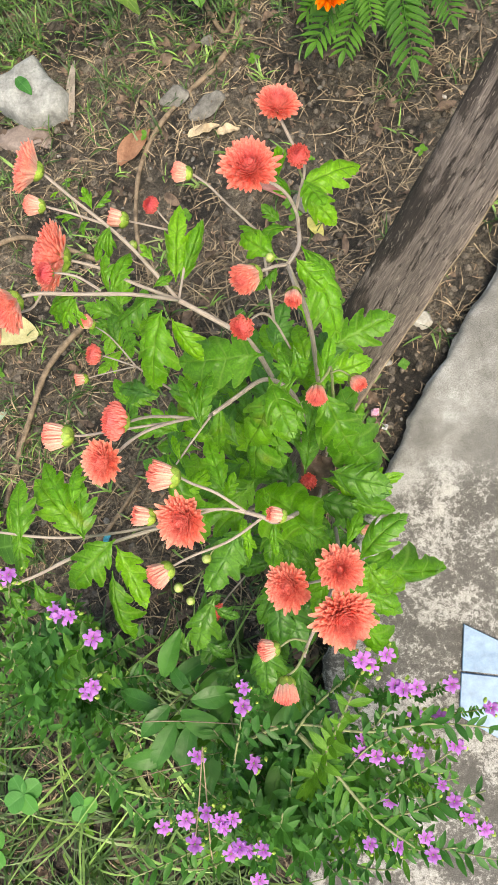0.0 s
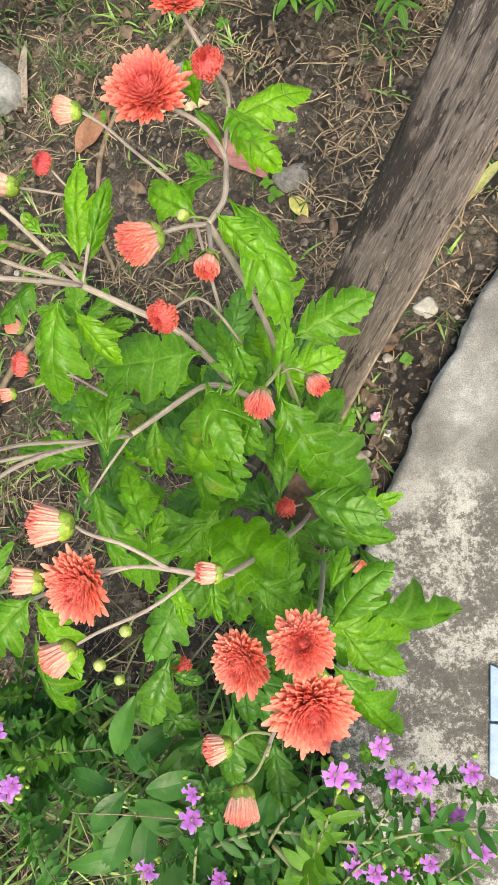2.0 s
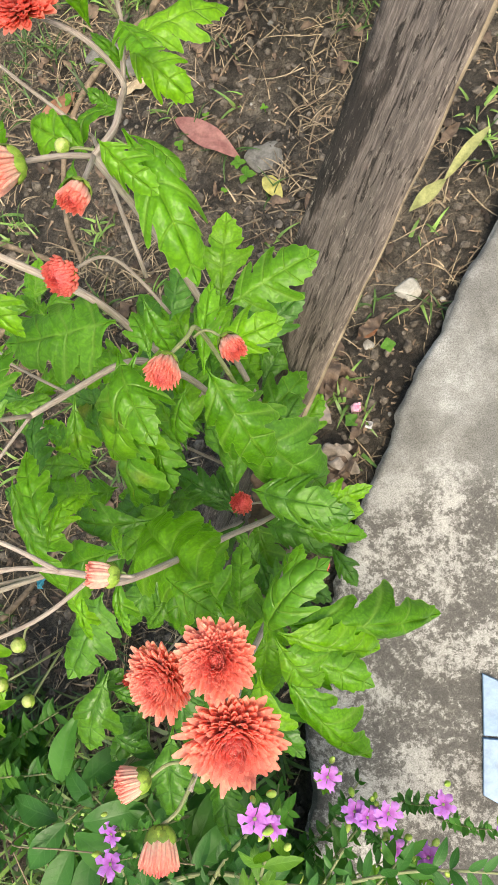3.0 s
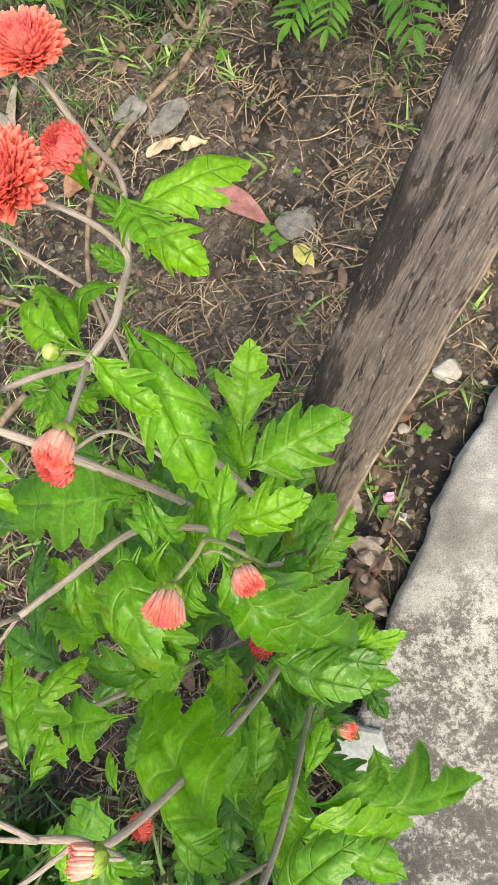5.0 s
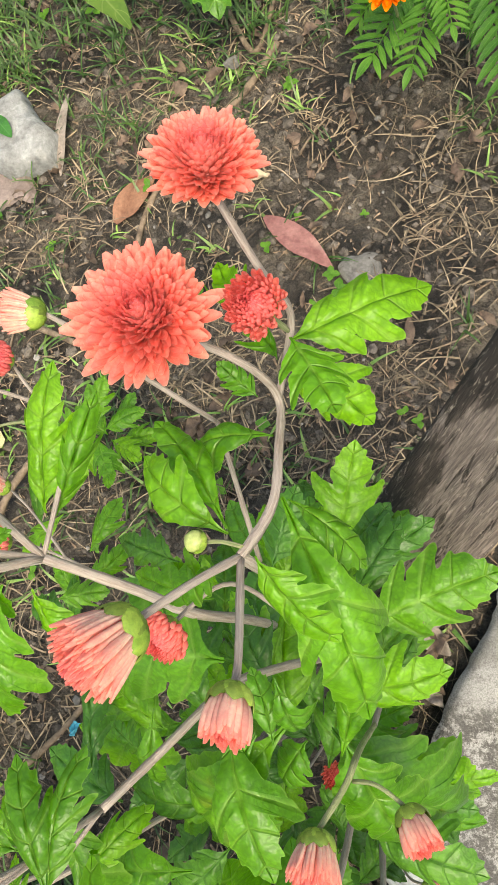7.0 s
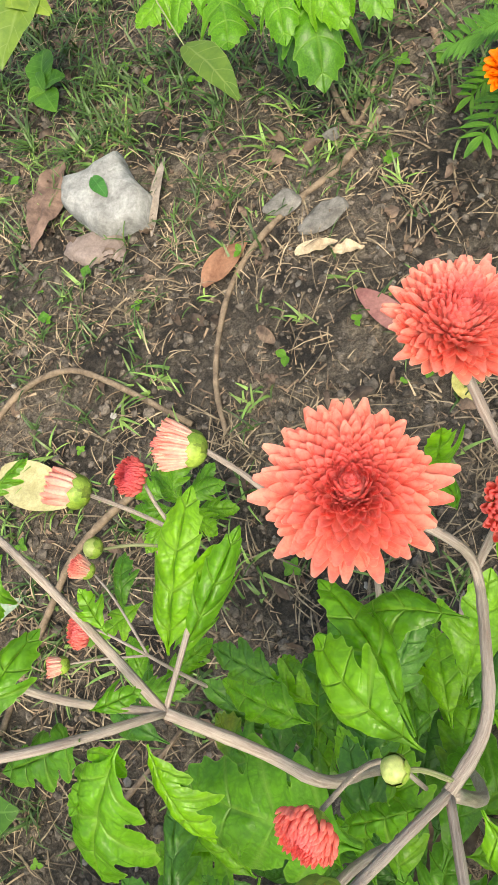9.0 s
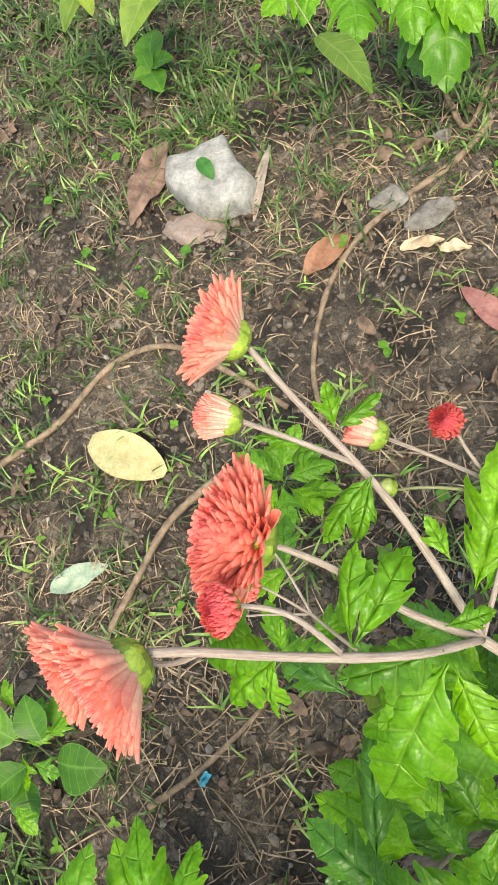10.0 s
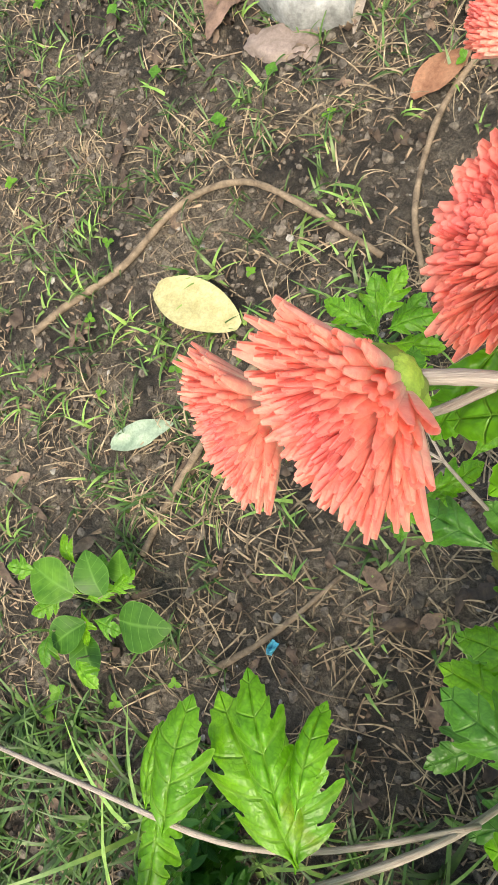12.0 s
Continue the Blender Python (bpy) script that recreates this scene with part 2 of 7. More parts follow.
    l.new(mix(nt, 1.0, col, (1.5, 1.6, 0.6), "MULTIPLY"), tr.inputs["Color"])
    ms = n.new("ShaderNodeMixShader")
    ms.inputs[0].default_value = transl
    l.new(p.outputs[0], ms.inputs[1])
    l.new(tr.outputs[0], ms.inputs[2])
    l.new(ms.outputs[0], n["Material Output"].inputs["Surface"])
    return m


def petal_material(name, tip, mid, core, rough=0.55, transl=0.3, pale_foot=False):
    """A petal: UV x is how far out on the head it grows, y runs from its foot to its tip."""
    m, nt, n, l, p = mat(name)
    uv = n.new("ShaderNodeTexCoord").outputs["UV"]
    xyz = n.new("ShaderNodeSeparateXYZ")
    l.new(uv, xyz.inputs[0])
    out = ramp(nt, [(0.0, core), (0.45, mid), (1.0, tip)])
    l.new(xyz.outputs["X"], out.inputs["Fac"])
    geo = n.new("ShaderNodeNewGeometry")
    isl = ramp(nt, [(0.0, (0.90, 0.84, 0.84)), (1.0, (1.08, 1.18, 1.14))])
    l.new(geo.outputs["Random Per Island"], isl.inputs["Fac"])
    along = ramp(nt, [(0.0, (0.96, 0.84, 0.86)), (0.55, (1.0, 0.95, 0.96)), (1.0, (1.03, 1.14, 1.11))])
    if pale_foot:
        for el, col in zip(along.color_ramp.elements, ((1.04, 1.22, 1.16), (1.0, 0.98, 0.96), (0.97, 0.76, 0.74))):
            el.color = (*col, 1)
    l.new(xyz.outputs["Y"], along.inputs["Fac"])
    fine = noise_tex(nt, 900, 3, 0.6, geo.outputs["Position"])
    fleck = ramp(nt, [(0.36, (0.95, 0.86, 0.89)), (0.62, (1.04, 1.16, 1.15))])
    l.new(noise_tex(nt, 420, 4, 0.7, geo.outputs["Position"]).outputs["Fac"], fleck.inputs["Fac"])
    c = mix(nt, 1.0, out.outputs["Color"], isl.outputs["Color"], "MULTIPLY")
    c = mix(nt, 1.0, c, along.outputs["Color"], "MULTIPLY")
    c = mix(nt, 1.0, c, fleck.outputs["Color"], "MULTIPLY")
    l.new(c, p.inputs["Base Color"])
    p.inputs["Roughness"].default_value = rough
    l.new(bump(nt, fine.outputs["Fac"], 0.5, 0.0006), p.inputs["Normal"])
    tr = n.new("ShaderNodeBsdfTranslucent")
    l.new(mix(nt, 1.0, c, (1.08, 0.95, 0.9), "MULTIPLY"), tr.inputs["Color"])
    ms = n.new("ShaderNodeMixShader")
    ms.inputs[0].default_value = transl
    l.new(p.outputs[0], ms.inputs[1])
    l.new(tr.outputs[0], ms.inputs[2])
    l.new(ms.outputs[0], n["Material Output"].inputs["Surface"])
    return m


def plain_material(name, a, b, scale, rough=0.7, relief=0.5, depth=0.001, contrast=(0.35, 0.65), random_tone=0.0, stretch=None):
    m, nt, n, l, p = mat(name)
    if stretch:
        uv = n.new("ShaderNodeTexCoord").outputs["UV"]
        mp = node(nt, "ShaderNodeMapping", Scale=stretch)
        l.new(uv, mp.inputs["Vector"])
        src = mp.outputs["Vector"]
    else:
        src = n.new("ShaderNodeNewGeometry").outputs["Position"]
    t1 = noise_tex(nt, scale, 7, 0.65, src, 0.3)
    t2 = noise_tex(nt, scale * 5, 5, 0.7, src)
    r = ramp(nt, [(contrast[0], a), (contrast[1], b)])
    l.new(t1.outputs["Fac"], r.inputs["Fac"])
    f = ramp(nt, [(0.3, (0.75, 0.75, 0.75)), (0.65, (1.12, 1.12, 1.12))])
    l.new(t2.outputs["Fac"], f.inputs["Fac"])
    c = mix(nt, 1.0, r.outputs["Color"], f.outputs["Color"], "MULTIPLY")
    if random_tone:
        g = n.new("ShaderNodeNewGeometry").outputs["Random Per Island"]
        t = ramp(nt, [(0.0, (1 - random_tone,) * 3), (1.0, (1 + random_tone,) * 3)])
        l.new(g, t.inputs["Fac"])
        c = mix(nt, 1.0, c, t.outputs["Color"], "MULTIPLY")
    l.new(c, p.inputs["Base Color"])
    p.inputs["Roughness"].default_value = rough
    b1 = bump(nt, t1.outputs["Fac"], relief, depth)
    l.new(bump(nt, t2.outputs["Fac"], relief, depth * 0.4, b1), p.inputs["Normal"])
    return m


SOIL = soil_material()
CONCRETE = concrete_material()
WOOD = wood_material()
WOOD_EDGE = plain_material("raw_wood_edge", (0.16, 0.12, 0.08), (0.42, 0.34, 0.24), 30, 0.8)
LEAF = leaf_material("fresh_green_leaf", (0.180, 0.425, 0.020), (0.120, 0.320, 0.013), (0.28, 0.48, 0.09), 0.37, 0.40, 4.2, wilt=0.0, slant=0.0)
LEAF_OLD = leaf_material("old_green_leaf", (0.130, 0.335, 0.020), (0.088, 0.250, 0.014), (0.21, 0.38, 0.07), 0.38, 0.32, 4.2, wilt=0.6, slant=0.0)
# the leaf green darkened: shade put into the colour, mostly low and inner leaves
LEAF_SHADED = leaf_material("shaded_green_leaf", (0.100, 0.270, 0.028), (0.060, 0.185, 0.018), (0.12, 0.26, 0.08), 0.38, 0.25, 4.2, slant=0.0)
LEAF_SHRUB = leaf_material("glossy_shrub_leaf", (0.056, 0.185, 0.034), (0.036, 0.130, 0.023), (0.080, 0.200, 0.055), 0.40, 0.2, 7.0, slant=0.16, quilt=0.10)
LEAF_YELLOW = leaf_material("yellowing_leaf", (0.19, 0.29, 0.05), (0.12, 0.21, 0.035), (0.28, 0.36, 0.12), 0.5, 0.3, 6.0, slant=0.16, quilt=0.10)
LEAF_CLOVER = leaf_material("clover_leaf", (0.085, 0.270, 0.060), (0.065, 0.220, 0.045), (0.15, 0.34, 0.12), 0.55, 0.3, 8.0, slant=0.16, quilt=0.05)
LEAF_WEED = leaf_material("weed_leaf", (0.10, 0.25, 0.03), (0.05, 0.15, 0.018), (0.18, 0.38, 0.08), 0.45, 0.3, 6.0, slant=0.16, quilt=0.12)
STEM = plain_material("woody_flower_stem", (0.30, 0.235, 0.205), (0.50, 0.43, 0.385), 9, 0.65, 0.8, 0.0010, (0.35, 0.65), stretch=(1.6, 6.0, 1.0))
STEM_GREEN = plain_material("green_flower_stem", (0.13, 0.17, 0.05), (0.34, 0.35, 0.20), 9, 0.6, 0.6, 0.0008, (0.35, 0.65), stretch=(1.6, 6.0, 1.0))
BUD_GREEN = plain_material("pale_green_bud", (0.26, 0.34, 0.08), (0.44, 0.50, 0.18), 150, 0.4, 0.3, 0.0006, random_tone=0.2)
CALYX = plain_material("green_bract", (0.11, 0.20, 0.02), (0.28, 0.38, 0.06), 150, 0.45, 0.5, 0.0008, random_tone=0.45)
PETAL = petal_material("coral_petal_face", (0.95, 0.375, 0.320), (0.95, 0.355, 0.320), (0.88, 0.280, 0.300), 0.5, 0.5)
PETAL_PALE = petal_material("faded_coral_petal", (0.97, 0.500, 0.420), (0.96, 0.480, 0.415), (0.95, 0.450, 0.410), 0.5, 0.58)
PETAL_BACK = petal_material("salmon_petal_back", (0.96, 0.70, 0.60), (0.94, 0.48, 0.42), (0.90, 0.32, 0.31), 0.5, 0.5, pale_foot=True)
PETAL_RED = petal_material("red_bud_petal", (0.93, 0.350, 0.310), (0.92, 0.300, 0.290), (0.88, 0.240, 0.260), 0.5, 0.5)
PETAL_CRIMSON = petal_material("crimson_bud_petal", (0.84, 0.210, 0.205), (0.78, 0.145, 0.170), (0.66, 0.100, 0.145), 0.5, 0.4)
PETAL_ORANGE = petal_material("orange_petal", (0.90, 0.24, 0.004), (0.85, 0.19, 0.004), (0.75, 0.14, 0.004))
PETAL_PURPLE = petal_material("purple_petal", (0.56, 0.23, 0.70), (0.50, 0.16, 0.64), (0.36, 0.06, 0.46), 0.5, 0.35)
STRAW = plain_material("dry_straw", (0.13, 0.095, 0.062), (0.37, 0.290, 0.195), 60, 0.8, 0.3, 0.0005, random_tone=0.45)
GRASS = plain_material("grass_blade", (0.024, 0.066, 0.012), (0.072, 0.140, 0.026), 25, 0.5, 0.3, 0.0004, random_tone=0.4)
CHAFF = plain_material("brown_chaff", (0.085, 0.055, 0.036), (0.30, 0.215, 0.145), 45, 0.8, 0.3, 0.0005, random_tone=0.6)
LONG_GRASS = plain_material("long_grass_blade", (0.08, 0.185, 0.032), (0.22, 0.330, 0.080), 25, 0.45, 0.3, 0.0004, random_tone=0.5)
TWIG = plain_material("dry_twig_bark", (0.105, 0.074, 0.050), (0.29, 0.215, 0.150), 60, 0.8, 0.8, 0.0012)
PEBBLE = plain_material("grey_pebble", (0.13, 0.12, 0.11), (0.32, 0.30, 0.28), 60, 0.8, 0.6, 0.001, random_tone=0.5)
LITTER_LEAF = plain_material("dead_brown_leaf", (0.048, 0.031, 0.024), (0.165, 0.112, 0.080), 50, 0.7, 0.6, 0.001, random_tone=0.55)


# ---- ground ----
def ground_z(x, y):
    v = Vector((x, y, 0))
    h = 0.010 * noise.noise(v * 3.1) + 0.007 * noise.noise(v * 9.0 + Vector((7, 3, 1))) + 0.0045 * noise.noise(v * 26.0)
    h += 0.004 * noise.noise(v * 60.0)
    h += 0.0025 * noise.noise(v * 110.0)
    return h - 0.004


def build_ground():
    def axis(a, b, step, far):
        inner = list(np.arange(a, b, step))
        out, s = [], step
        lo, hi = a, inner[-1]
        left, right = [], []
        while lo > -far:
            s *= 1.35
            lo -= s
            left.append(lo)
        s = step
        while hi < far:
            s *= 1.35
            hi += s
            right.append(hi)
        return np.array(left[::-1] + inner + right)
    xs = axis(-1.35, 0.75, 0.0072, 400)
    ys = axis(-0.85, 1.75, 0.0072, 400)
    verts = []
    for y in ys:
        for x in xs:
            near = -1.8 < x < 1.2 and -1.3 < y < 2.2
            verts.append((x, y, ground_z(x, y) if near else 0.25 * noise.noise(Vector((x, y, 0)) * 0.05) * min(1, (abs(x) + abs(y)) / 60)))
    w = len(xs)
    faces = [(j * w + i, j * w + i + 1, (j + 1) * w + i + 1, (j + 1) * w + i) for j in range(len(ys) - 1) for i in range(w - 1)]
    ob = new("ground", mesh_of("ground", verts, faces, SOIL))
    tagged(ob, "dark damp garden soil with crumbs and plant litter", "ground", kind="structure")


build_ground()


# ---- concrete slab with a broken edge ----
SLAB_TOP = 0.040
SLAB_EDGE = [(-2.6, -0.30), (-0.75, -0.075), (-0.041, -0.421)[::-1], (-0.005, -0.250)[::-1], (0.044, -0.101)[::-1],
             (0.107, 0.028)[::-1], (0.149, 0.089)[::-1], (0.180, 0.168)[::-1], (0.240, 0.244)[::-1], (0.326, 0.370)[::-1], (0.9, 0.70), (3.0, 2.1)]


def build_slab():
    ey = [p[0] for p in SLAB_EDGE]
    ex = [p[1] for p in SLAB_EDGE]
    ys = np.concatenate([np.arange(-2.6, -0.75, 0.05), np.arange(-0.75, 0.75, 0.006), np.arange(0.75, 3.0, 0.05)])
    steps = np.concatenate([[0, 0.002, 0.005], np.arange(0.012, 0.36, 0.012), 0.36 * 1.35 ** np.arange(1, 8)])
    verts, rows = [], 3 + len(steps)
    for y in ys:
        v = Vector((3.3, y, 0))
        x0 = np.interp(y, ey, ex) + 0.008 * noise.noise(v * 22) + 0.012 * noise.noise(v * 7) + 0.004 * noise.noise(v * 70)
        depth = 0.004 * noise.noise(v * 30)
        verts.append((x0 + 0.012, y, -0.12))
        verts.append((x0 + 0.004 + depth, y, -0.02))
        verts.append((x0 - 0.002 + depth, y, SLAB_TOP - 0.012))
        for s in steps:
            x = x0 + s
            q = Vector((x, y, 1.7))
            drop = 0.010 * max(0.0, 1 - s / 0.010) ** 2
            verts.append((x, y, SLAB_TOP - drop + 0.0022 * noise.noise(q * 14) + 0.0012 * noise.noise(q * 60)))
    faces = [(j * rows + i, j * rows + i + 1, (j + 1) * rows + i + 1, (j + 1) * rows + i) for j in range(len(ys) - 1) for i in range(rows - 1)]
    faces = [f[::-1] for f in faces]
    ob = new("pavement", mesh_of("pavement", verts, faces, CONCRETE))
    tagged(ob, "weathered grey concrete slab with pale lichen blotches and broken edge", "pavement", kind="structure")


build_slab()


# ---- pieces of blue tile on the slab ----
def prism(outline, z0, z1, material, name, bevel=0.0012):
    n = len(outline)
    c = np.mean(np.array(outline), axis=0)
    ins = [tuple(np.array(p) + bevel * unit(c - np.array(p))) for p in outline]
    verts = [(*p, z0) for p in outline] + [(*p, z1 - bevel) for p in outline] + [(*p, z1) for p in ins]
    faces = [(k, (k + 1) % n, n + (k + 1) % n, n + k) for k in range(n)]
    faces += [(n + k, n + (k + 1) % n, 2 * n + (k + 1) % n, 2 * n + k) for k in range(n)]
    faces += [tuple(range(2 * n, 3 * n))]
    return mesh_of(name, verts, faces, material, smooth=False)


TILE = plain_material("pale_blue_glaze", (0.13, 0.24, 0.42), (0.21, 0.33, 0.52), 14, 0.35, 0.2, 0.0006)
GREYBLOCK = plain_material("pale_grey_stone", (0.36, 0.37, 0.37), (0.60, 0.61, 0.61), 45, 0.8, 0.6, 0.001)
tile = new("broken_tile", prism([(0.211, -0.217), (0.201, -0.288), (0.319, -0.303), (0.322, -0.277)], 0.040, 0.046, TILE, "broken_tile"))
tagged(tile, "broken pale blue glazed tile lying on concrete slab", "tile", "tile pieces")
tile = new("broken_tile", prism([(0.200, -0.291), (0.190, -0.355), (0.251, -0.393), (0.307, -0.408), (0.318, -0.307)], 0.040, 0.046, TILE, "broken_tile"))
tagged(tile, "broken pale blue glazed tile lying on concrete slab", "tile", "tile pieces")
block = new("stone_block", prism([(0.004, -0.124), (0.063, -0.137), (0.074, -0.187), (0.023, -0.200), (0.002, -0.175)], -0.03, 0.052, GREYBLOCK, "stone_block", 0.004))
tagged(block, "small pale grey stone block beside the slab", "stone")


# ---- the leaning plank ----
def build_plank():
    foot = np.array(PLANK_FOOT)
    d = unit(PLANK_DIR)
    side = unit(np.array(PLANK_SIDE) - d * np.dot(PLANK_SIDE, d))
    front = np.cross(side, d)
    if front[2] < 0:
        front = -front
    m = Matrix(((side[0], front[0], d[0], foot[0]), (side[1], front[1], d[1], foot[1]), (side[2], front[2], d[2], foot[2]), (0, 0, 0, 1)))
    w, th, length = PLANK_W, 0.015, 1.25
    rng = random.Random(4)
    cols = 18
    verts, faces = [], []
    zs = np.linspace(0, length, 110)
    ring = []
    for k in range(cols + 1):
        ring.append((-w / 2 + w * k / cols, th / 2))
    for k in range(cols + 1):
        ring.append((w / 2 - w * k / cols, -th / 2))
    n = len(ring)
    for z in zs:
        for k, (x, y) in enumerate(ring):
            q = Vector((x * 16, y * 16, z * 1.4))
            groove = 0.0022 * noise.noise(Vector((x * 90, y * 30, z * 5))) + 0.0016 * noise.noise(Vector((x * 240, y * 30, z * 9)))
            edge = 0.0035 * noise.noise(Vector((1.0 if x > 0 else 5.0, z * 11, 0))) * (abs(x) / (w / 2)) ** 6
            round_off = 0.005 * (abs(x) / (w / 2)) ** 8
            yy = y + (groove - round_off if y > 0 else -groove + round_off)
            verts.append((x + math.copysign(edge, x), yy, z))
    slots = []
    for j in range(len(zs) - 1):
        for k in range(n):
            k2 = (k + 1) % n
            faces.append((j * n + k, j * n + k2, (j + 1) * n + k2, (j + 1) * n + k))
            slots.append(1 if k == cols else 0)
    faces.append(tuple(range(n))[::-1])
    faces.append(tuple((len(zs) - 1) * n + k for k in range(n)))
    slots += [0, 0]
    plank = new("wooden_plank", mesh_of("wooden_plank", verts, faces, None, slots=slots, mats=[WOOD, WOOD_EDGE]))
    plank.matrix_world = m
    tagged(plank, "weathered dark wooden plank leaning up from the soil", "plank")


PLANK_FOOT = (-0.160, -0.070, -0.03)
PLANK_DIR = (0.50, 0.515, 0.69)
PLANK_SIDE = (0.35, -0.80, 0.10)
PLANK_W = 0.10
build_plank()


# ---- loose stones ----
def rock(name, at, size, material, label, seed, flat=0.6, turn=0.0, category="stone"):
    bm = bmesh.new()
    bmesh.ops.create_icosphere(bm, subdivisions=4, radius=1.0)
    for v in bm.verts:
        p = v.co * 1.1 + Vector((seed * 3.7, seed, 0))
        k = 1 + 0.22 * noise.noise(p * 1.1) + 0.10 * noise.noise(p * 2.7) + 0.03 * noise.noise(p * 8)
        v.co *= k
        for ax in (Vector((1, 0.3, 0.2)), Vector((-0.6, 1, 0.3)), Vector((-0.7, -0.8, 0.2)), Vector((0.5, -0.9, 0.4)), Vector((0.1, 0.1, 1))):
            a = ax.normalized()
            over = v.co.dot(a) - 0.76
            if over > 0:
                v.co -= a * over * 0.95
        v.co.x *= size[0]
        v.co.y *= size[1]
        v.co.z *= size[2] * flat
    me = bpy.data.meshes.new(name)
    bm.to_mesh(me)
    bm.free()
    me.materials.append(material)
    for f in me.polygons:
        f.use_smooth = True
    ob = new(name, me)
    ob.matrix_world = pose(at[0], at[1], at[2], 0, 0, turn)
    tagged(ob, label, category, "loose stones")
    return ob


ROCK_WHITE = plain_material("pale_rock", (0.19, 0.19, 0.186), (0.375, 0.375, 0.370), 35, 0.85, 0.9, 0.004)
ROCK_MAUVE = plain_material("mauve_rock", (0.16, 0.12, 0.105), (0.28, 0.22, 0.20), 40, 0.85, 0.6, 0.002)
STONE_CREAM = plain_material("cream_stone", (0.30, 0.28, 0.25), (0.48, 0.45, 0.41), 60, 0.8, 0.6, 0.001)
def slab_rock(name, outline, top, material, label, seed):
    """A flattish broken rock with a given outline and a worn, uneven top."""
    pts = []
    n = len(outline)
    for k in range(n):
        a, b = np.array(outline[k]), np.array(outline[(k + 1) % n])
        for q in range(6):
            pts.append(a + (b - a) * q / 6)
    c = np.mean(np.array(pts), axis=0)
    rings = ((1.02, -0.02), (1.0, top * 0.45), (0.96, top * 0.75), (0.88, top * 0.92), (0.70, top), (0.45, top * 1.04), (0.20, top * 1.02))
    verts, faces = [], []
    m = len(pts)
    for f, z in rings:
        for p in pts:
            x, y = c + (p - c) * f * (1 + 0.035 * noise.noise(Vector((p[0] * 40, p[1] * 40, seed))))
            verts.append((x, y, z + 0.006 * noise.noise(Vector((x * 28, y * 28, seed))) + 0.002 * noise.noise(Vector((x * 110, y * 110, seed)))))
    for j in range(len(rings) - 1):
        for k in range(m):
            k2 = (k + 1) % m
            faces.append((j * m + k, j * m + k2, (j + 1) * m + k2, (j + 1) * m + k))
    faces.append(tuple((len(rings) - 1) * m + k for k in range(m)))
    ob = new(name, mesh_of(name, verts, faces, material))
    tagged(ob, label, "stone", "loose stones")


slab_rock("rock", [(-0.540, 0.787), (-0.457, 0.796), (-0.449, 0.845), (-0.492, 0.887), (-0.518, 0.937), (-0.578, 0.909), (-0.622, 0.899), (-0.613, 0.848)],
          0.042, ROCK_WHITE, "pale grey angular rock half sunk in soil", 3.4)
rock("rock", (-0.552, 0.776, 0.000), (0.066, 0.040, 0.020), ROCK_MAUVE, "dull mauve flat rock beside the pale rock", 2.9, turn=-5)
rock("stone", (0.197, 0.300, 0.004), (0.020, 0.017, 0.014), STONE_CREAM, "small cream stone on dark soil near slab", 5.1)
rock("stone", (-0.162, 0.920, 0.004), (0.014, 0.012, 0.010), PEBBLE, "small grey stone on soil", 4.4)
rock("stone", (-0.235, 0.811, 0.004), (0.032, 0.022, 0.012), PEBBLE, "flat grey stone beside a dry branch", 6.2, turn=20)
rock("stone", (-0.173, 0.777, 0.004), (0.040, 0.022, 0.010), PEBBLE, "flat dark grey stone among grass", 7.7, turn=30)
rock("stone", (0.017, 0.553, 0.002), (0.034, 0.028, 0.008), PEBBLE, "flat slate-grey stone on soil", 8.3, turn=-20)
rock("stone", (-0.153, 0.794, 0.004), (0.022, 0.015, 0.011), PEBBLE, "grey stone on bare soil", 9.1)


# a patch of moss on the pale rock
# ---- chrysanthemum: leaf, flower and stem builders ----
STALK = 0.085


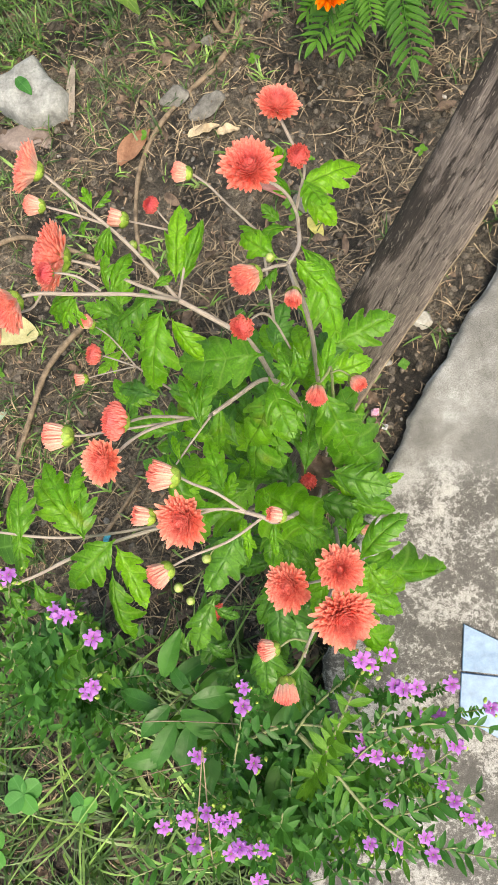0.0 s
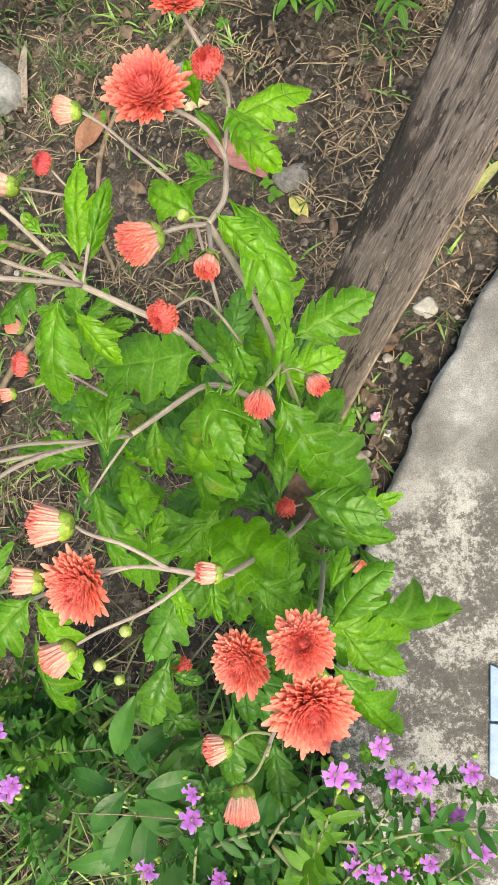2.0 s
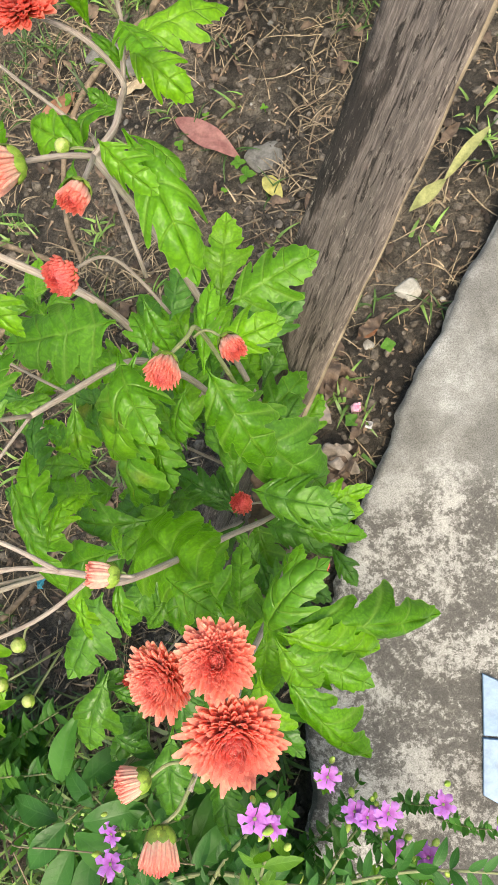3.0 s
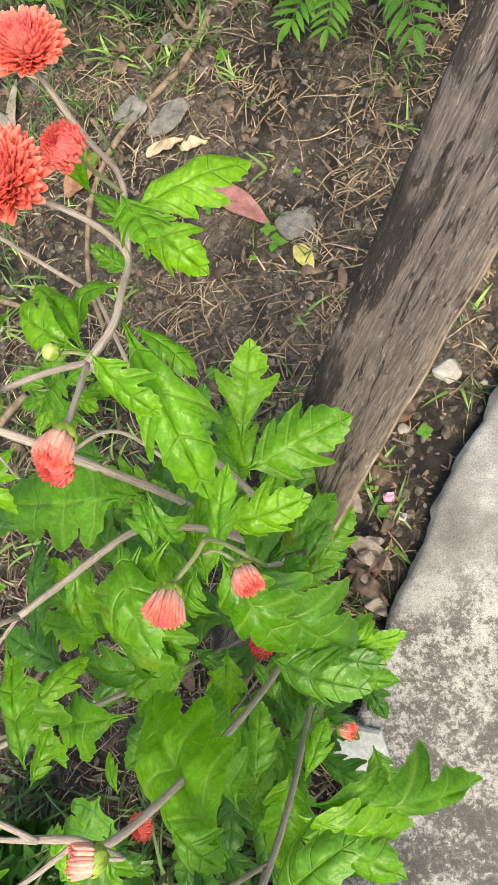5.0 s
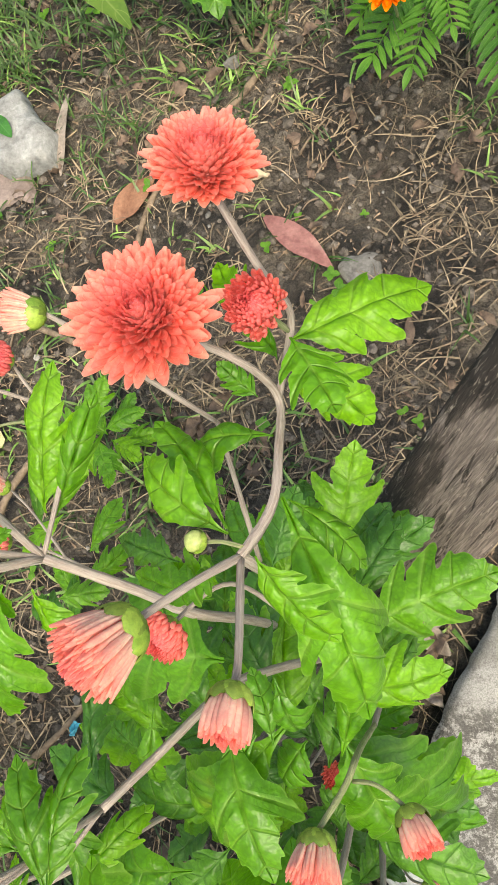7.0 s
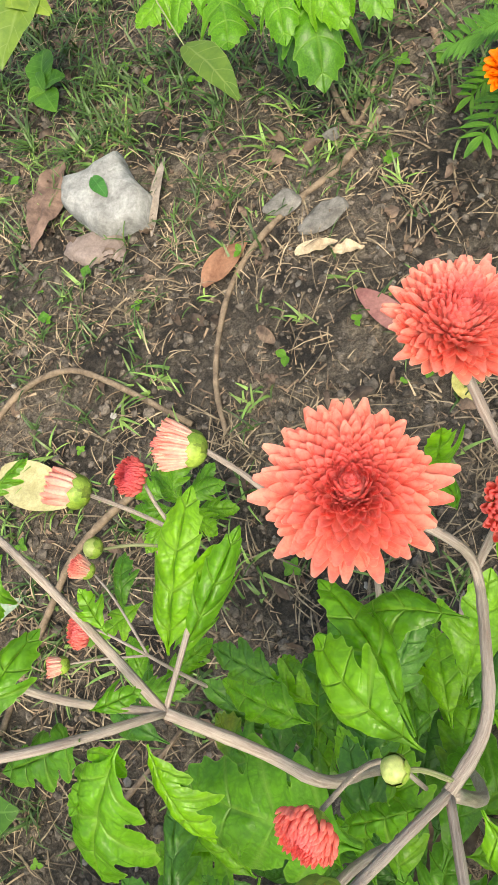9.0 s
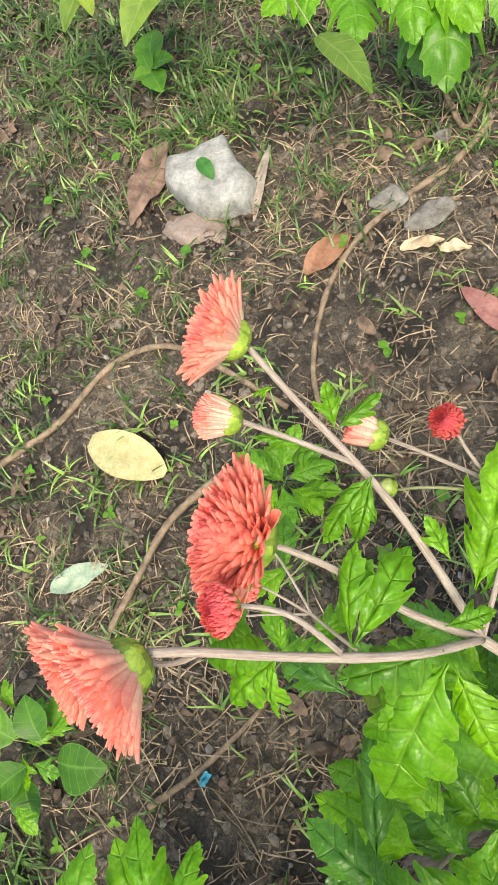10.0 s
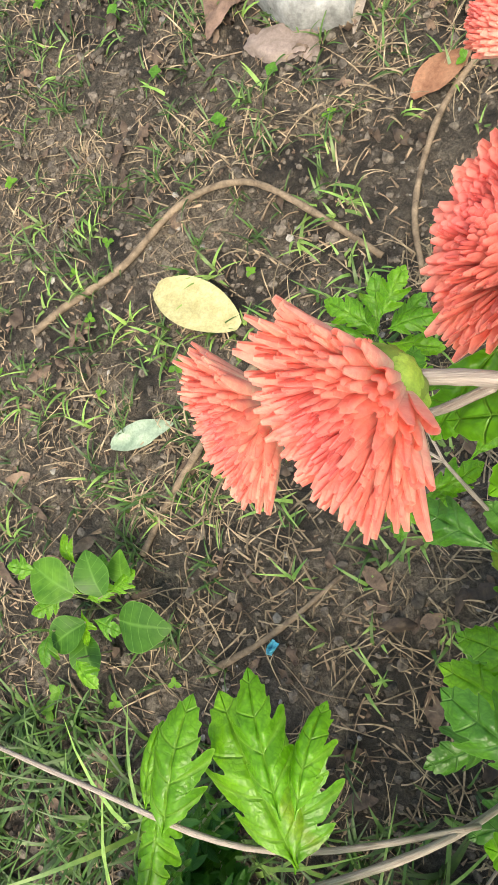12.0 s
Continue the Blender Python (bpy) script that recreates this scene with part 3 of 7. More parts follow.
def lobed_leaf_mesh(name, seed, material, lobes=2, deep=1.0, arch=0.10, fold=0.25, droop=0.2, cols=7, per=4):
    """A chrysanthemum leaf: two or one pair of rounded, toothed lobes and a longer end lobe, on a short stalk."""
    rng = random.Random(seed)
    off = rng.uniform(0, 9)
    twist = rng.uniform(-0.12, 0.12)

    def half():
        """Margin points (across, along) with the place on the midrib that each one belongs to."""
        j = lambda q: rng.uniform(-q, q)
        k1, k2, k3 = rng.uniform(0.80, 1.12), rng.uniform(0.88, 1.14), rng.uniform(0.88, 1.12)
        d = 0.022 * deep
        u, w = j(0.020), j(0.020)
        pts = [(0.012, 0.00, 0.00), (0.014, 0.09, 0.09), (0.020, 0.14, 0.14)]
        if lobes == 2:
            pts += [(0.055, 0.185, 0.160), (0.105, 0.225, 0.185), (0.160 * k1, 0.270, 0.200), (0.195 * k1, 0.315 + u, 0.215), (0.235 * k1, 0.365 + u, 0.228), (0.275 * k1, 0.450 + u, 0.250),
                    (0.235 * k1, 0.455 + u, 0.280), (0.205, 0.440 + u, 0.310), (0.196 - d, 0.418, 0.335), (0.198 - d, 0.440, 0.360)]
        else:
            pts += [(0.045, 0.215, 0.190), (0.090, 0.275, 0.240), (0.130, 0.335, 0.290), (0.165, 0.385, 0.330)]
        pts += [(0.205, 0.455, 0.390), (0.255 * k2, 0.510, 0.415), (0.270 * k2, 0.560 + w, 0.430), (0.300 * k2, 0.605 + w, 0.447), (0.330 * k2, 0.710 + w, 0.470), (0.285 * k2, 0.712 + w, 0.500),
                (0.258 * k2, 0.685 + w, 0.520), (0.224, 0.655, 0.545), (0.200 - d, 0.636, 0.570), (0.194 - d, 0.658, 0.595),
                (0.194, 0.697, 0.630), (0.214 * k3, 0.760 + u, 0.672), (0.194 * k3, 0.774, 0.700), (0.182 * k3, 0.797, 0.722), (0.184 * k3, 0.852 + w, 0.765), (0.152 * k3, 0.864, 0.795), (0.128, 0.885, 0.825),
                (0.114 * k3, 0.928, 0.862), (0.080, 0.935, 0.890), (0.056, 0.960, 0.925), (0.024, 0.985, 0.962), (0.0, 1.0, 1.0)]
        return spline([(p[0], (p[1] - STALK) / (1 - STALK), (p[2] - STALK) / (1 - STALK)) for p in pts[1:]], per)
    verts, uv, faces = [], [], []
    for side in (-1, 1):
        line = half()
        o = len(verts)
        for (mx, my, mid) in line:
            my += 0.006 * noise.noise(Vector((mx * 30, my * 30, off)))
            mx = max(mx * (1 + 0.035 * noise.noise(Vector((mx * 26, my * 26, off + side)))), 0.0)
            for i in range(cols + 1):
                c = i / cols
                x = side * mx * c
                y = mid + (my - mid) * (0.72 * c + 0.28 * c * c)
                z = arch * 4 * y * (1 - y) - 0.10 * y ** 3 * (1 if arch > 0.07 else -0.5) + fold * abs(x) * (0.7 + 0.3 * math.cos(y * 7 + off))
                z -= droop * x * x * 4.5
                vein = (mid + 0.07) * 4.2
                z += 0.020 * math.sin(math.pi * vein) ** 2 * min(1.0, 4 * c) * (1 - 0.5 * c)
                z += 0.080 * noise.noise(Vector((x * 3.2 + off, y * 3.2, off))) * min(1, abs(x) * 6)
                z += 0.012 * noise.noise(Vector((x * 10 + off, y * 10, off)))
                verts.append((x + 0.03 * math.sin(y * 3.0 + off) * y, y, z + twist * x * y))
                uv.append((c * side, mid))
        k = cols + 1
        for j in range(len(line) - 1):
            for i in range(cols):
                f = (o + j * k + i, o + j * k + i + 1, o + (j + 1) * k + i + 1, o + (j + 1) * k + i)
                faces.append(f if side > 0 else f[::-1])
    return mesh_of(name, verts, faces, material, uv=uv)


LEAF_SETS = {}
for key, material in (("fresh", LEAF), ("old", LEAF_OLD), ("deep", LEAF_SHADED)):
    LEAF_SETS[key] = [lobed_leaf_mesh("leaf_" + key, 11 * k + 3, material, lobes=(2, 1, 2, 1, 2, 1)[k], deep=(1.0, 0.8, 1.5, 0.5, 0.7, 1.8)[k],
                                      arch=(0.08, 0.12, 0.04, 0.15, 0.10, 0.05)[k], fold=(0.26, 0.34, 0.14, 0.38, 0.42, 0.04)[k], droop=(0.5, 0.5, 0.5, 0.5, 0.7, 0.2)[k]) for k in range(6)]
leaf_rng = random.Random(77)


def leaf(plant, base, tip, wide=1.0, roll=0.0, kind="fresh", shape=None):
    """A leaf from its foot to its tip; roll turns its face about the midrib, in degrees."""
    b, t = np.array(base), np.array(tip)
    y = unit(t - b)
    length = np.linalg.norm(t - b) * 1.0
    up = unit(np.array((0.0, -0.12, 1.0)) - y * y.dot((0.0, -0.12, 1.0)))
    a = radians(roll + leaf_rng.uniform(-12, 12))
    x = np.cross(y, up)
    zz = unit(up * math.cos(a) + x * math.sin(a))
    x = np.cross(y, zz)
    s = length * wide
    m = Matrix(((x[0] * s, y[0] * length, zz[0] * length, b[0]), (x[1] * s, y[1] * length, zz[1] * length, b[1]),
                (x[2] * s, y[2] * length, zz[2] * length, b[2]), (0, 0, 0, 1)))
    group = LEAF_SETS[kind]
    mesh = group[(shape if shape is not None else leaf_rng.randrange(6)) % len(group)]
    return child("leaf", mesh, plant, m)


def petal_head(count, foot, theta, length, width, bend, cup=0.35, seed=1, jitter=0.10, hull=0.0, stations=5, core=0.0, power=1.1, fringe=1.0, least=0.88, grow=0.8):
    """The petals of a flower head about +Z. theta, length, width and bend are (inner, outer) pairs; foot is the receptacle's radius, hull its height."""
    rng = random.Random(seed)
    verts, faces, uv, slots = [], [], [], []
    wild = rng.uniform(0, 50)
    for i in range(count):
        r = (i + 0.5) / count
        g = i * 2.399963 + rng.uniform(-0.12, 0.12)
        er = np.array((math.cos(g), math.sin(g), 0.0))
        et = np.array((-math.sin(g), math.cos(g), 0.0))
        ez = np.array((0.0, 0.0, 1.0))
        rho = foot * math.sqrt(r)
        base = er * rho + ez * (hull * (1 - r))
        th = theta[0] + (theta[1] - theta[0]) * r ** power * (1 + 0.16 * noise.noise(Vector((math.cos(g) * 1.3 + wild, math.sin(g) * 1.3, 0)))) + rng.uniform(-1, 1) * jitter
        ln = (length[0] + (length[1] - length[0]) * r ** grow) * rng.uniform(least, 1.08)
        wd = (width[0] + (width[1] - width[0]) * r) * rng.uniform(0.85, 1.12)
        if r > 0.84:
            ln *= rng.uniform(min(1.0, 1.95 - fringe), fringe)
            wd *= 0.2 + 0.8 * fringe
        bd = bend[0] + (bend[1] - bend[0]) * r + rng.uniform(-0.12, 0.12)
        tw = rng.uniform(-0.25, 0.25)
        spine = [base]
        for k in range(stations):
            s = (k + 0.5) / stations
            a = th + bd * (s - 0.25)
            d = er * math.sin(a) + ez * math.cos(a)
            spine.append(spine[-1] + d * ln / stations)
        rows = []
        for k in range(stations + 1):
            s = k / stations
            a = th + bd * (s - 0.25)
            nrm = -er * math.cos(a) + ez * math.sin(a)
            prof = 0.42 + 0.62 * math.sin(math.pi * min(1, 0.05 + 0.60 * s))
            if s > 0.60:
                prof *= max(0.34, 1 - ((s - 0.60) / 0.40) ** 3.4)
            half = 0.5 * wd * prof
            lat = unit(et * math.cos(tw * s) + nrm * math.sin(tw * s))
            rows.append([spine[k] + lat * u * half + nrm * (abs(u) ** 2) * cup * half * 1.6 for u in (-1, -0.55, 0, 0.55, 1)])
        for layer in (0, 1):
            o = len(verts)
            for k, row in enumerate(rows):
                s = k / stations
                a = th + bd * (s - 0.25)
                nrm = -er * math.cos(a) + ez * math.sin(a)
                for p in row:
                    verts.append(p - nrm * (0.00028 if layer else 0.0))
                    uv.append((r, s))
            for k in range(stations):
                for c in range(4):
                    f = (o + k * 5 + c, o + k * 5 + c + 1, o + (k + 1) * 5 + c + 1, o + (k + 1) * 5 + c)
                    faces.append(f[::-1] if layer == 0 else f)
                    slots.append(layer)
    # the filled receptacle under the petals
    rings, around = 5, 14
    o = len(verts)
    for q in range(rings + 1):
        t = q / rings
        for k in range(around):
            g = 2 * math.pi * k / around
            verts.append((foot * t * math.cos(g), foot * t * math.sin(g), hull * (1 - t * t) + core * (1 - t)))
            uv.append((0.3 * t, 0.3))
    for q in range(rings):
        for k in range(around):
            k2 = (k + 1) % around
            faces.append((o + q * around + k, o + (q + 1) * around + k, o + (q + 1) * around + k2, o + q * around + k2))
            slots.append(0)
    return verts, faces, uv, slots


def calyx_mesh(rc, seed, depth=1.25):
    """A cup of overlapping bracts below a head, its rim at z = 0 and its foot towards -Z."""
    rng = random.Random(seed)
    verts, faces = [], []
    n, m = 14, 6
    for j in range(m + 1):
        a = math.pi / 2 * (1 - j / m)
        for k in range(n):
            g = 2 * math.pi * k / n
            verts.append((rc * math.sin(a) * math.cos(g) * 0.95 + 0.0, rc * math.sin(a) * math.sin(g) * 0.95, -rc * depth * math.cos(a) * 0.8))
    for j in range(m):
        for k in range(n):
            k2 = (k + 1) % n
            faces.append((j * n + k, j * n + k2, (j + 1) * n + k2, (j + 1) * n + k))
    for row in range(3):
        count = 8
        a0 = math.radians((38, 60, 82)[row])
        for q in range(count):
            g0 = 2 * math.pi * (q + 0.5 * (row % 2)) / count + rng.uniform(-0.08, 0.08)
            o = len(verts)
            span = math.pi / count * 1.15
            high = math.radians(44) * rng.uniform(0.9, 1.1)
            for k in range(5):
                s = k / 4
                wdt = span * math.sin(math.pi * (0.22 + 0.62 * s)) if s < 0.99 else span * 0.10
                a = a0 - math.radians(22) + high * s
                rr = rc * (1.03 + 0.06 * row + 0.07 * s)
                for u in (-1, 0, 1):
                    g = g0 + u * wdt
                    k2 = rr * (1 + (0.05 if u == 0 else 0))
                    verts.append((k2 * math.sin(a) * math.cos(g), k2 * math.sin(a) * math.sin(g), -depth * k2 * math.cos(a) * 0.8))
            for k in range(4):
                for c in (0, 1):
                    faces.append((o + k * 3 + c, o + k * 3 + c + 1, o + (k + 1) * 3 + c + 1, o + (k + 1) * 3 + c))
    return mesh_of("calyx", verts, faces, CALYX)


def flower(plant, at, axis, size, form="open", seed=1, name=None, label="", on_stem=False, faded=False):
    """A flower head with its middle at a place, facing along axis; size is its radius. Returns where its stem joins and a point before."""
    R = size
    red = False
    if form == "open":
        data = petal_head(430, 0.40 * R, (0.03, 1.26), (0.30 * R, 0.68 * R), (0.108 * R, 0.165 * R), (-0.38, -0.24), 0.36, seed, 0.12, 0.38 * R, 7, 0.28 * R, 0.72, 1.16, 0.82, 0.9)
        rc, drop = 0.36 * R, 0.36 * R
    elif form == "half":
        data = petal_head(380, 0.30 * R, (0.01, 0.90), (0.62 * R, 0.96 * R), (0.070 * R, 0.165 * R), (-0.45, -0.05), 0.55, seed, 0.10, 0.06 * R, 7, 0.34 * R, 0.55, 1.10, 0.86)
        rc, drop = 0.34 * R, 0.55 * R
    elif form == "cup":
        data = petal_head(270, 0.56 * R, (0.01, 0.40), (1.46 * R, 1.28 * R), (0.110 * R, 0.170 * R), (-0.30, -0.30), 0.7, seed, 0.07, 0.10 * R, 6, 0.95 * R)
        rc, drop = 0.58 * R, 0.85 * R
    elif form == "shut":
        data = petal_head(90, 0.60 * R, (0.02, 0.34), (1.40 * R, 1.55 * R), (0.24 * R, 0.38 * R), (-0.5, -0.60), 0.6, seed, 0.05, 0.0, 5, 0.6 * R)
        rc, drop = 0.68 * R, 0.80 * R
    elif form == "green":
        bv, bf, bu = [], [], []
        for q in range(9):
            t = math.pi * q / 8
            for k in range(16):
                g = 2 * math.pi * k / 16
                rr = R * (0.95 * math.sin(t) * (1 + 0.05 * math.cos(4 * g)) + 0.02)
                bv.append((rr * math.cos(g), rr * math.sin(g), R * (0.35 + 0.85 * math.cos(t))))
                bu.append((q / 8, k / 16))
        for q in range(8):
            for k in range(16):
                bf.append((q * 16 + k, (q + 1) * 16 + k, (q + 1) * 16 + (k + 1) % 16, q * 16 + (k + 1) % 16))
        data = (bv, bf, bu, [0] * len(bf))
        rc, drop = 0.90 * R, 0.1 * R
    else:
        red = True
        data = petal_head(210, 0.66 * R, (0.02, 1.15), (0.42 * R, 0.85 * R), (0.13 * R, 0.22 * R), (-0.9, -1.9), 0.6, seed, 0.07, 0.40 * R, 5, 0.10 * R)
        rc, drop = 0.62 * R, 0.38 * R
    v, f, u, s = data
    faces_mats = [PETAL_RED, PETAL_RED] if red else [PETAL, PETAL_BACK]
    if faded:
        faces_mats = [PETAL_PALE, PETAL_BACK]
    if form == "crimson":
        faces_mats = [PETAL_CRIMSON, PETAL_CRIMSON]
    if form == "green":
        faces_mats = [BUD_GREEN, BUD_GREEN]
    mesh = mesh_of("flower_petals", v, f, None, uv=u, slots=s, mats=faces_mats)
    z = unit(axis)
    x = unit(np.cross((0.31, 0.83, 0.2), z))
    y = np.cross(z, x)
    foot = np.array(at) + z * rc * 0.70 if on_stem else np.array(at) - z * drop
    m = Matrix(((x[0], y[0], z[0], foot[0]), (x[1], y[1], z[1], foot[1]), (x[2], y[2], z[2], foot[2]), (0, 0, 0, 1)))
    kind = name or ("flower" if form in ("open", "half") else "flower_bud")
    head = child(kind, mesh, plant, m, label)
    child("calyx", calyx_mesh(rc, seed), head, pose(0, 0, 0.25 * rc), "green bract cup")
    joint = foot - z * rc * 0.70
    return joint, joint - z * 0.008


def branch(plant, points, r0, r1, to=None, green=False, name="branch", knots=True):
    pts = [np.array(p, float) for p in points]
    if to is not None:
        joint, before = to
        if np.linalg.norm(pts[-1] - before) > 0.030:
            pts.append(before)
        pts.append(joint)
    v, f, u = tube(pts, r0 * 0.68, r1 * 0.70, 9, 7, 0.03, leaf_rng, knots)
    return child(name, mesh_of("branch", v, f, STEM_GREEN if green else STEM, uv=u), plant)


plant = empty("chrysanthemum_plant")
tagged(plant, "leafy chrysanthemum bush with coral red double flowers in soil", "plant")
BASE = (0.000, 0.030, 0.0)
MID = (-0.019, 0.023)

# the tall top cluster
J1 = (0.026, 0.147, 0.668)
FORK = (0.034, 0.208, 0.639)
f_big = flower(plant, (0.004, 0.222, 0.700), (0.16, -0.04, 0.99), 0.0250, "open", 1)
f_top = flower(plant, (0.032, 0.257, 0.722), (0.23, 0.17, 0.96), 0.0180, "open", 2)
b_top = flower(plant, (0.044, 0.213, 0.715), (0.0, -0.25, 0.96), 0.0086, "ball", 3)
b_r1 = flower(plant, (-0.003, 0.121, 0.712), (-0.50, -0.52, 0.69), 0.0128, "cup", 4)
b_r2 = flower(plant, (-0.024, 0.117, 0.612), (-0.20, -0.55, 0.80), 0.0110, "ball", 5)
b_s1 = flower(plant, (0.032, 0.104, 0.705), (-0.02, -0.80, 0.60), 0.0078, "shut", 6)
b_m = flower(plant, (0.040, 0.043, 0.633), (-0.05, -0.80, 0.60), 0.0100, "cup", 7)
b_ms = flower(plant, (0.075, 0.053, 0.623), (0.40, -0.65, 0.60), 0.0078, "shut", 8)
b_gr = flower(plant, (0.013, 0.152, 0.674), (-0.5, 0.1, 0.85), 0.0038, "green", 9)
branch(plant, [BASE, (0.020, 0.080, 0.20), (0.030, 0.112, 0.42), (0.035, 0.130, 0.58), J1], 0.0050, 0.0030)
branch(plant, [J1, (0.036, 0.164, 0.662), (0.036, 0.186, 0.652), FORK, (0.026, 0.214, 0.668)], 0.0028, 0.0020, f_big)
branch(plant, [FORK, (0.041, 0.221, 0.655), (0.046, 0.228, 0.672), (0.041, 0.233, 0.690)], 0.0021, 0.0018, f_top)
branch(plant, [(0.043, 0.224, 0.664), (0.042, 0.222, 0.680)], 0.0016, 0.0013, b_top, True)
branch(plant, [J1, (0.017, 0.140, 0.684)], 0.0023, 0.0018, b_r1)
branch(plant, [J1], 0.0020, 0.0016, b_s1)
branch(plant, [(0.027, 0.150, 0.668), (0.020, 0.152, 0.670)], 0.0012, 0.0010, b_gr, True)
branch(plant, [(0.010, 0.120, 0.52), (-0.004, 0.140, 0.58)], 0.0018, 0.0015, b_r2)
branch(plant, [(0.048, 0.060, 0.48), (0.053, 0.074, 0.600), (0.050, 0.066, 0.615)], 0.0022, 0.0016, b_m, True)
branch(plant, [(0.052, 0.066, 0.612), (0.061, 0.067, 0.618)], 0.0013, 0.0011, b_ms, True)
branch(plant, [BASE, (0.025, 0.055, 0.22), (0.045, 0.062, 0.40), (0.048, 0.060, 0.48)], 0.0040, 0.0024)

# the branch that leans out over bare soil
YJ = (-0.083, 0.151, 0.608)
n1 = flower(plant, (-0.178, 0.248, 0.688), (-0.73, 0.11, 0.67), 0.0220, "half", 11, on_stem=True)
n2 = flower(plant, (-0.175, 0.216, 0.690), (-0.84, -0.08, 0.54), 0.0092, "cup", 12, on_stem=True)
n3 = flower(plant, (-0.1620, 0.1734, 0.6721), (-0.76, -0.02, 0.65), 0.0315, "open", 13, on_stem=True)
n4 = flower(plant, (-0.188, 0.129, 0.711), (-0.55, -0.66, 0.51), 0.0238, "half", 14, on_stem=True)
n4b = flower(plant, (-0.2279, 0.1162, 0.6941), (-0.62, -0.62, 0.48), 0.0205, "half", 15)
b_f = flower(plant, (-0.165, 0.146, 0.712), (-0.45, -0.30, 0.82), 0.0082, "crimson", 16)
b_a = flower(plant, (-0.062, 0.242, 0.669), (-0.90, 0.05, 0.40), 0.0092, "cup", 17)
b_b = flower(plant, (-0.142, 0.240, 0.610), (-0.90, 0.15, 0.40), 0.0098, "shut", 18)
b_c = flower(plant, (-0.103, 0.243, 0.620), (-0.30, -0.10, 0.90), 0.0080, "crimson", 19)
b_g2 = flower(plant, (-0.128, 0.215, 0.600), (-0.70, 0.05, 0.65), 0.0046, "green", 20)
branch(plant, [BASE, (-0.010, 0.080, 0.24), (-0.022, 0.115, 0.46), (-0.028, 0.123, 0.555), (-0.049, 0.135, 0.575), YJ], 0.0050, 0.0034)
branch(plant, [YJ, (-0.112, 0.188, 0.640), (-0.134, 0.210, 0.656), (-0.158, 0.230, 0.672)], 0.0028, 0.0018, n1)
branch(plant, [(-0.136, 0.211, 0.656), (-0.153, 0.213, 0.674)], 0.0018, 0.0015, n2)
branch(plant, [YJ, (-0.112, 0.156, 0.645), (-0.139, 0.168, 0.662)], 0.0026, 0.0018, n3)
branch(plant, [YJ, (-0.109, 0.140, 0.662), (-0.148, 0.134, 0.690), (-0.172, 0.132, 0.706)], 0.0027, 0.0022, n4)
branch(plant, [(-0.173, 0.131, 0.704), (-0.190, 0.125, 0.690)], 0.0016, 0.0014, n4b)
branch(plant, [(-0.130, 0.138, 0.682), (-0.146, 0.148, 0.695)], 0.0017, 0.0013, b_f)
branch(plant, [(-0.003, 0.209, 0.600), (-0.029, 0.226, 0.640), (-0.040, 0.235, 0.655)], 0.0017, 0.0014, b_a)
branch(plant, [(-0.005, 0.150, 0.52), (-0.003, 0.209, 0.600)], 0.0022, 0.0017)
branch(plant, [YJ, (-0.074, 0.210, 0.605), (-0.098, 0.227, 0.602)], 0.0018, 0.0014, b_b)
branch(plant, [(-0.074, 0.210, 0.605), (-0.092, 0.230, 0.612)], 0.0014, 0.0011, b_c)
branch(plant, [(-0.082, 0.216, 0.603), (-0.108, 0.217, 0.600)], 0.0013, 0.0010, b_g2, True)

# low twigs with red buds near the soil
e1 = flower(plant, (-0.267, 0.223, 0.388), (-0.55, 0.25, 0.80), 0.0105, "cup", 21)
e2 = flower(plant, (-0.253, 0.174, 0.399), (-0.45, -0.1, 0.88), 0.0125, "ball", 22)
e3 = flower(plant, (-0.277, 0.147, 0.388), (-0.75, -0.2, 0.60), 0.0085, "shut", 23)
branch(plant, [BASE, (-0.080, 0.080, 0.16), (-0.170, 0.135, 0.32), (-0.205, 0.160, 0.375)], 0.0034, 0.0018)
branch(plant, [(-0.205, 0.160, 0.375), (-0.235, 0.200, 0.382)], 0.0016, 0.0012, e1)
branch(plant, [(-0.205, 0.160, 0.375)], 0.0016, 0.0012, e2)
branch(plant, [(-0.205, 0.160, 0.375), (-0.240, 0.155, 0.378)], 0.0014, 0.0011, e3)

# the middle cluster
l1 = flower(plant, (-0.106, 0.018, 0.722), (-0.60, 0.0, 0.76), 0.0135, "ball", 31)
l2 = flower(plant, (-0.125, -0.010, 0.706), (-0.35, -0.25, 0.88), 0.0195, "open", 32, faded=True)
l3 = flower(plant, (-0.165, 0.015, 0.700), (-0.93, 0.02, 0.30), 0.0125, "cup", 33)
c1 = flower(plant, (-0.092, -0.018, 0.660), (-0.86, 0.10, 0.48), 0.0140, "cup", 34)
c2 = flower(plant, (-0.078, -0.057, 0.654), (-0.25, -0.25, 0.92), 0.0245, "open", 35, faded=True)
c3 = flower(plant, (-0.111, -0.050, 0.652), (-0.80, 0.1, 0.55), 0.0095, "shut", 36)
c4 = flower(plant, (-0.106, -0.100, 0.628), (-0.80, -0.50, 0.40), 0.0120, "cup", 37)
MJ = (-0.039, 0.066, 0.562)
MK = (-0.060, 0.0435, 0.591)
branch(plant, [BASE, (0.006, 0.070, 0.24), (0.004, 0.088, 0.43), (-0.008, 0.090, 0.505), (-0.021, 0.086, 0.534), MJ, MK], 0.0046, 0.0028)
branch(plant, [MK, (-0.0813, 0.0270, 0.6533), (-0.102, 0.013, 0.682)], 0.0022, 0.0018, l2)
branch(plant, [(-0.0707, 0.0353, 0.6222), (-0.090, 0.028, 0.680)], 0.0020, 0.0016, l1)
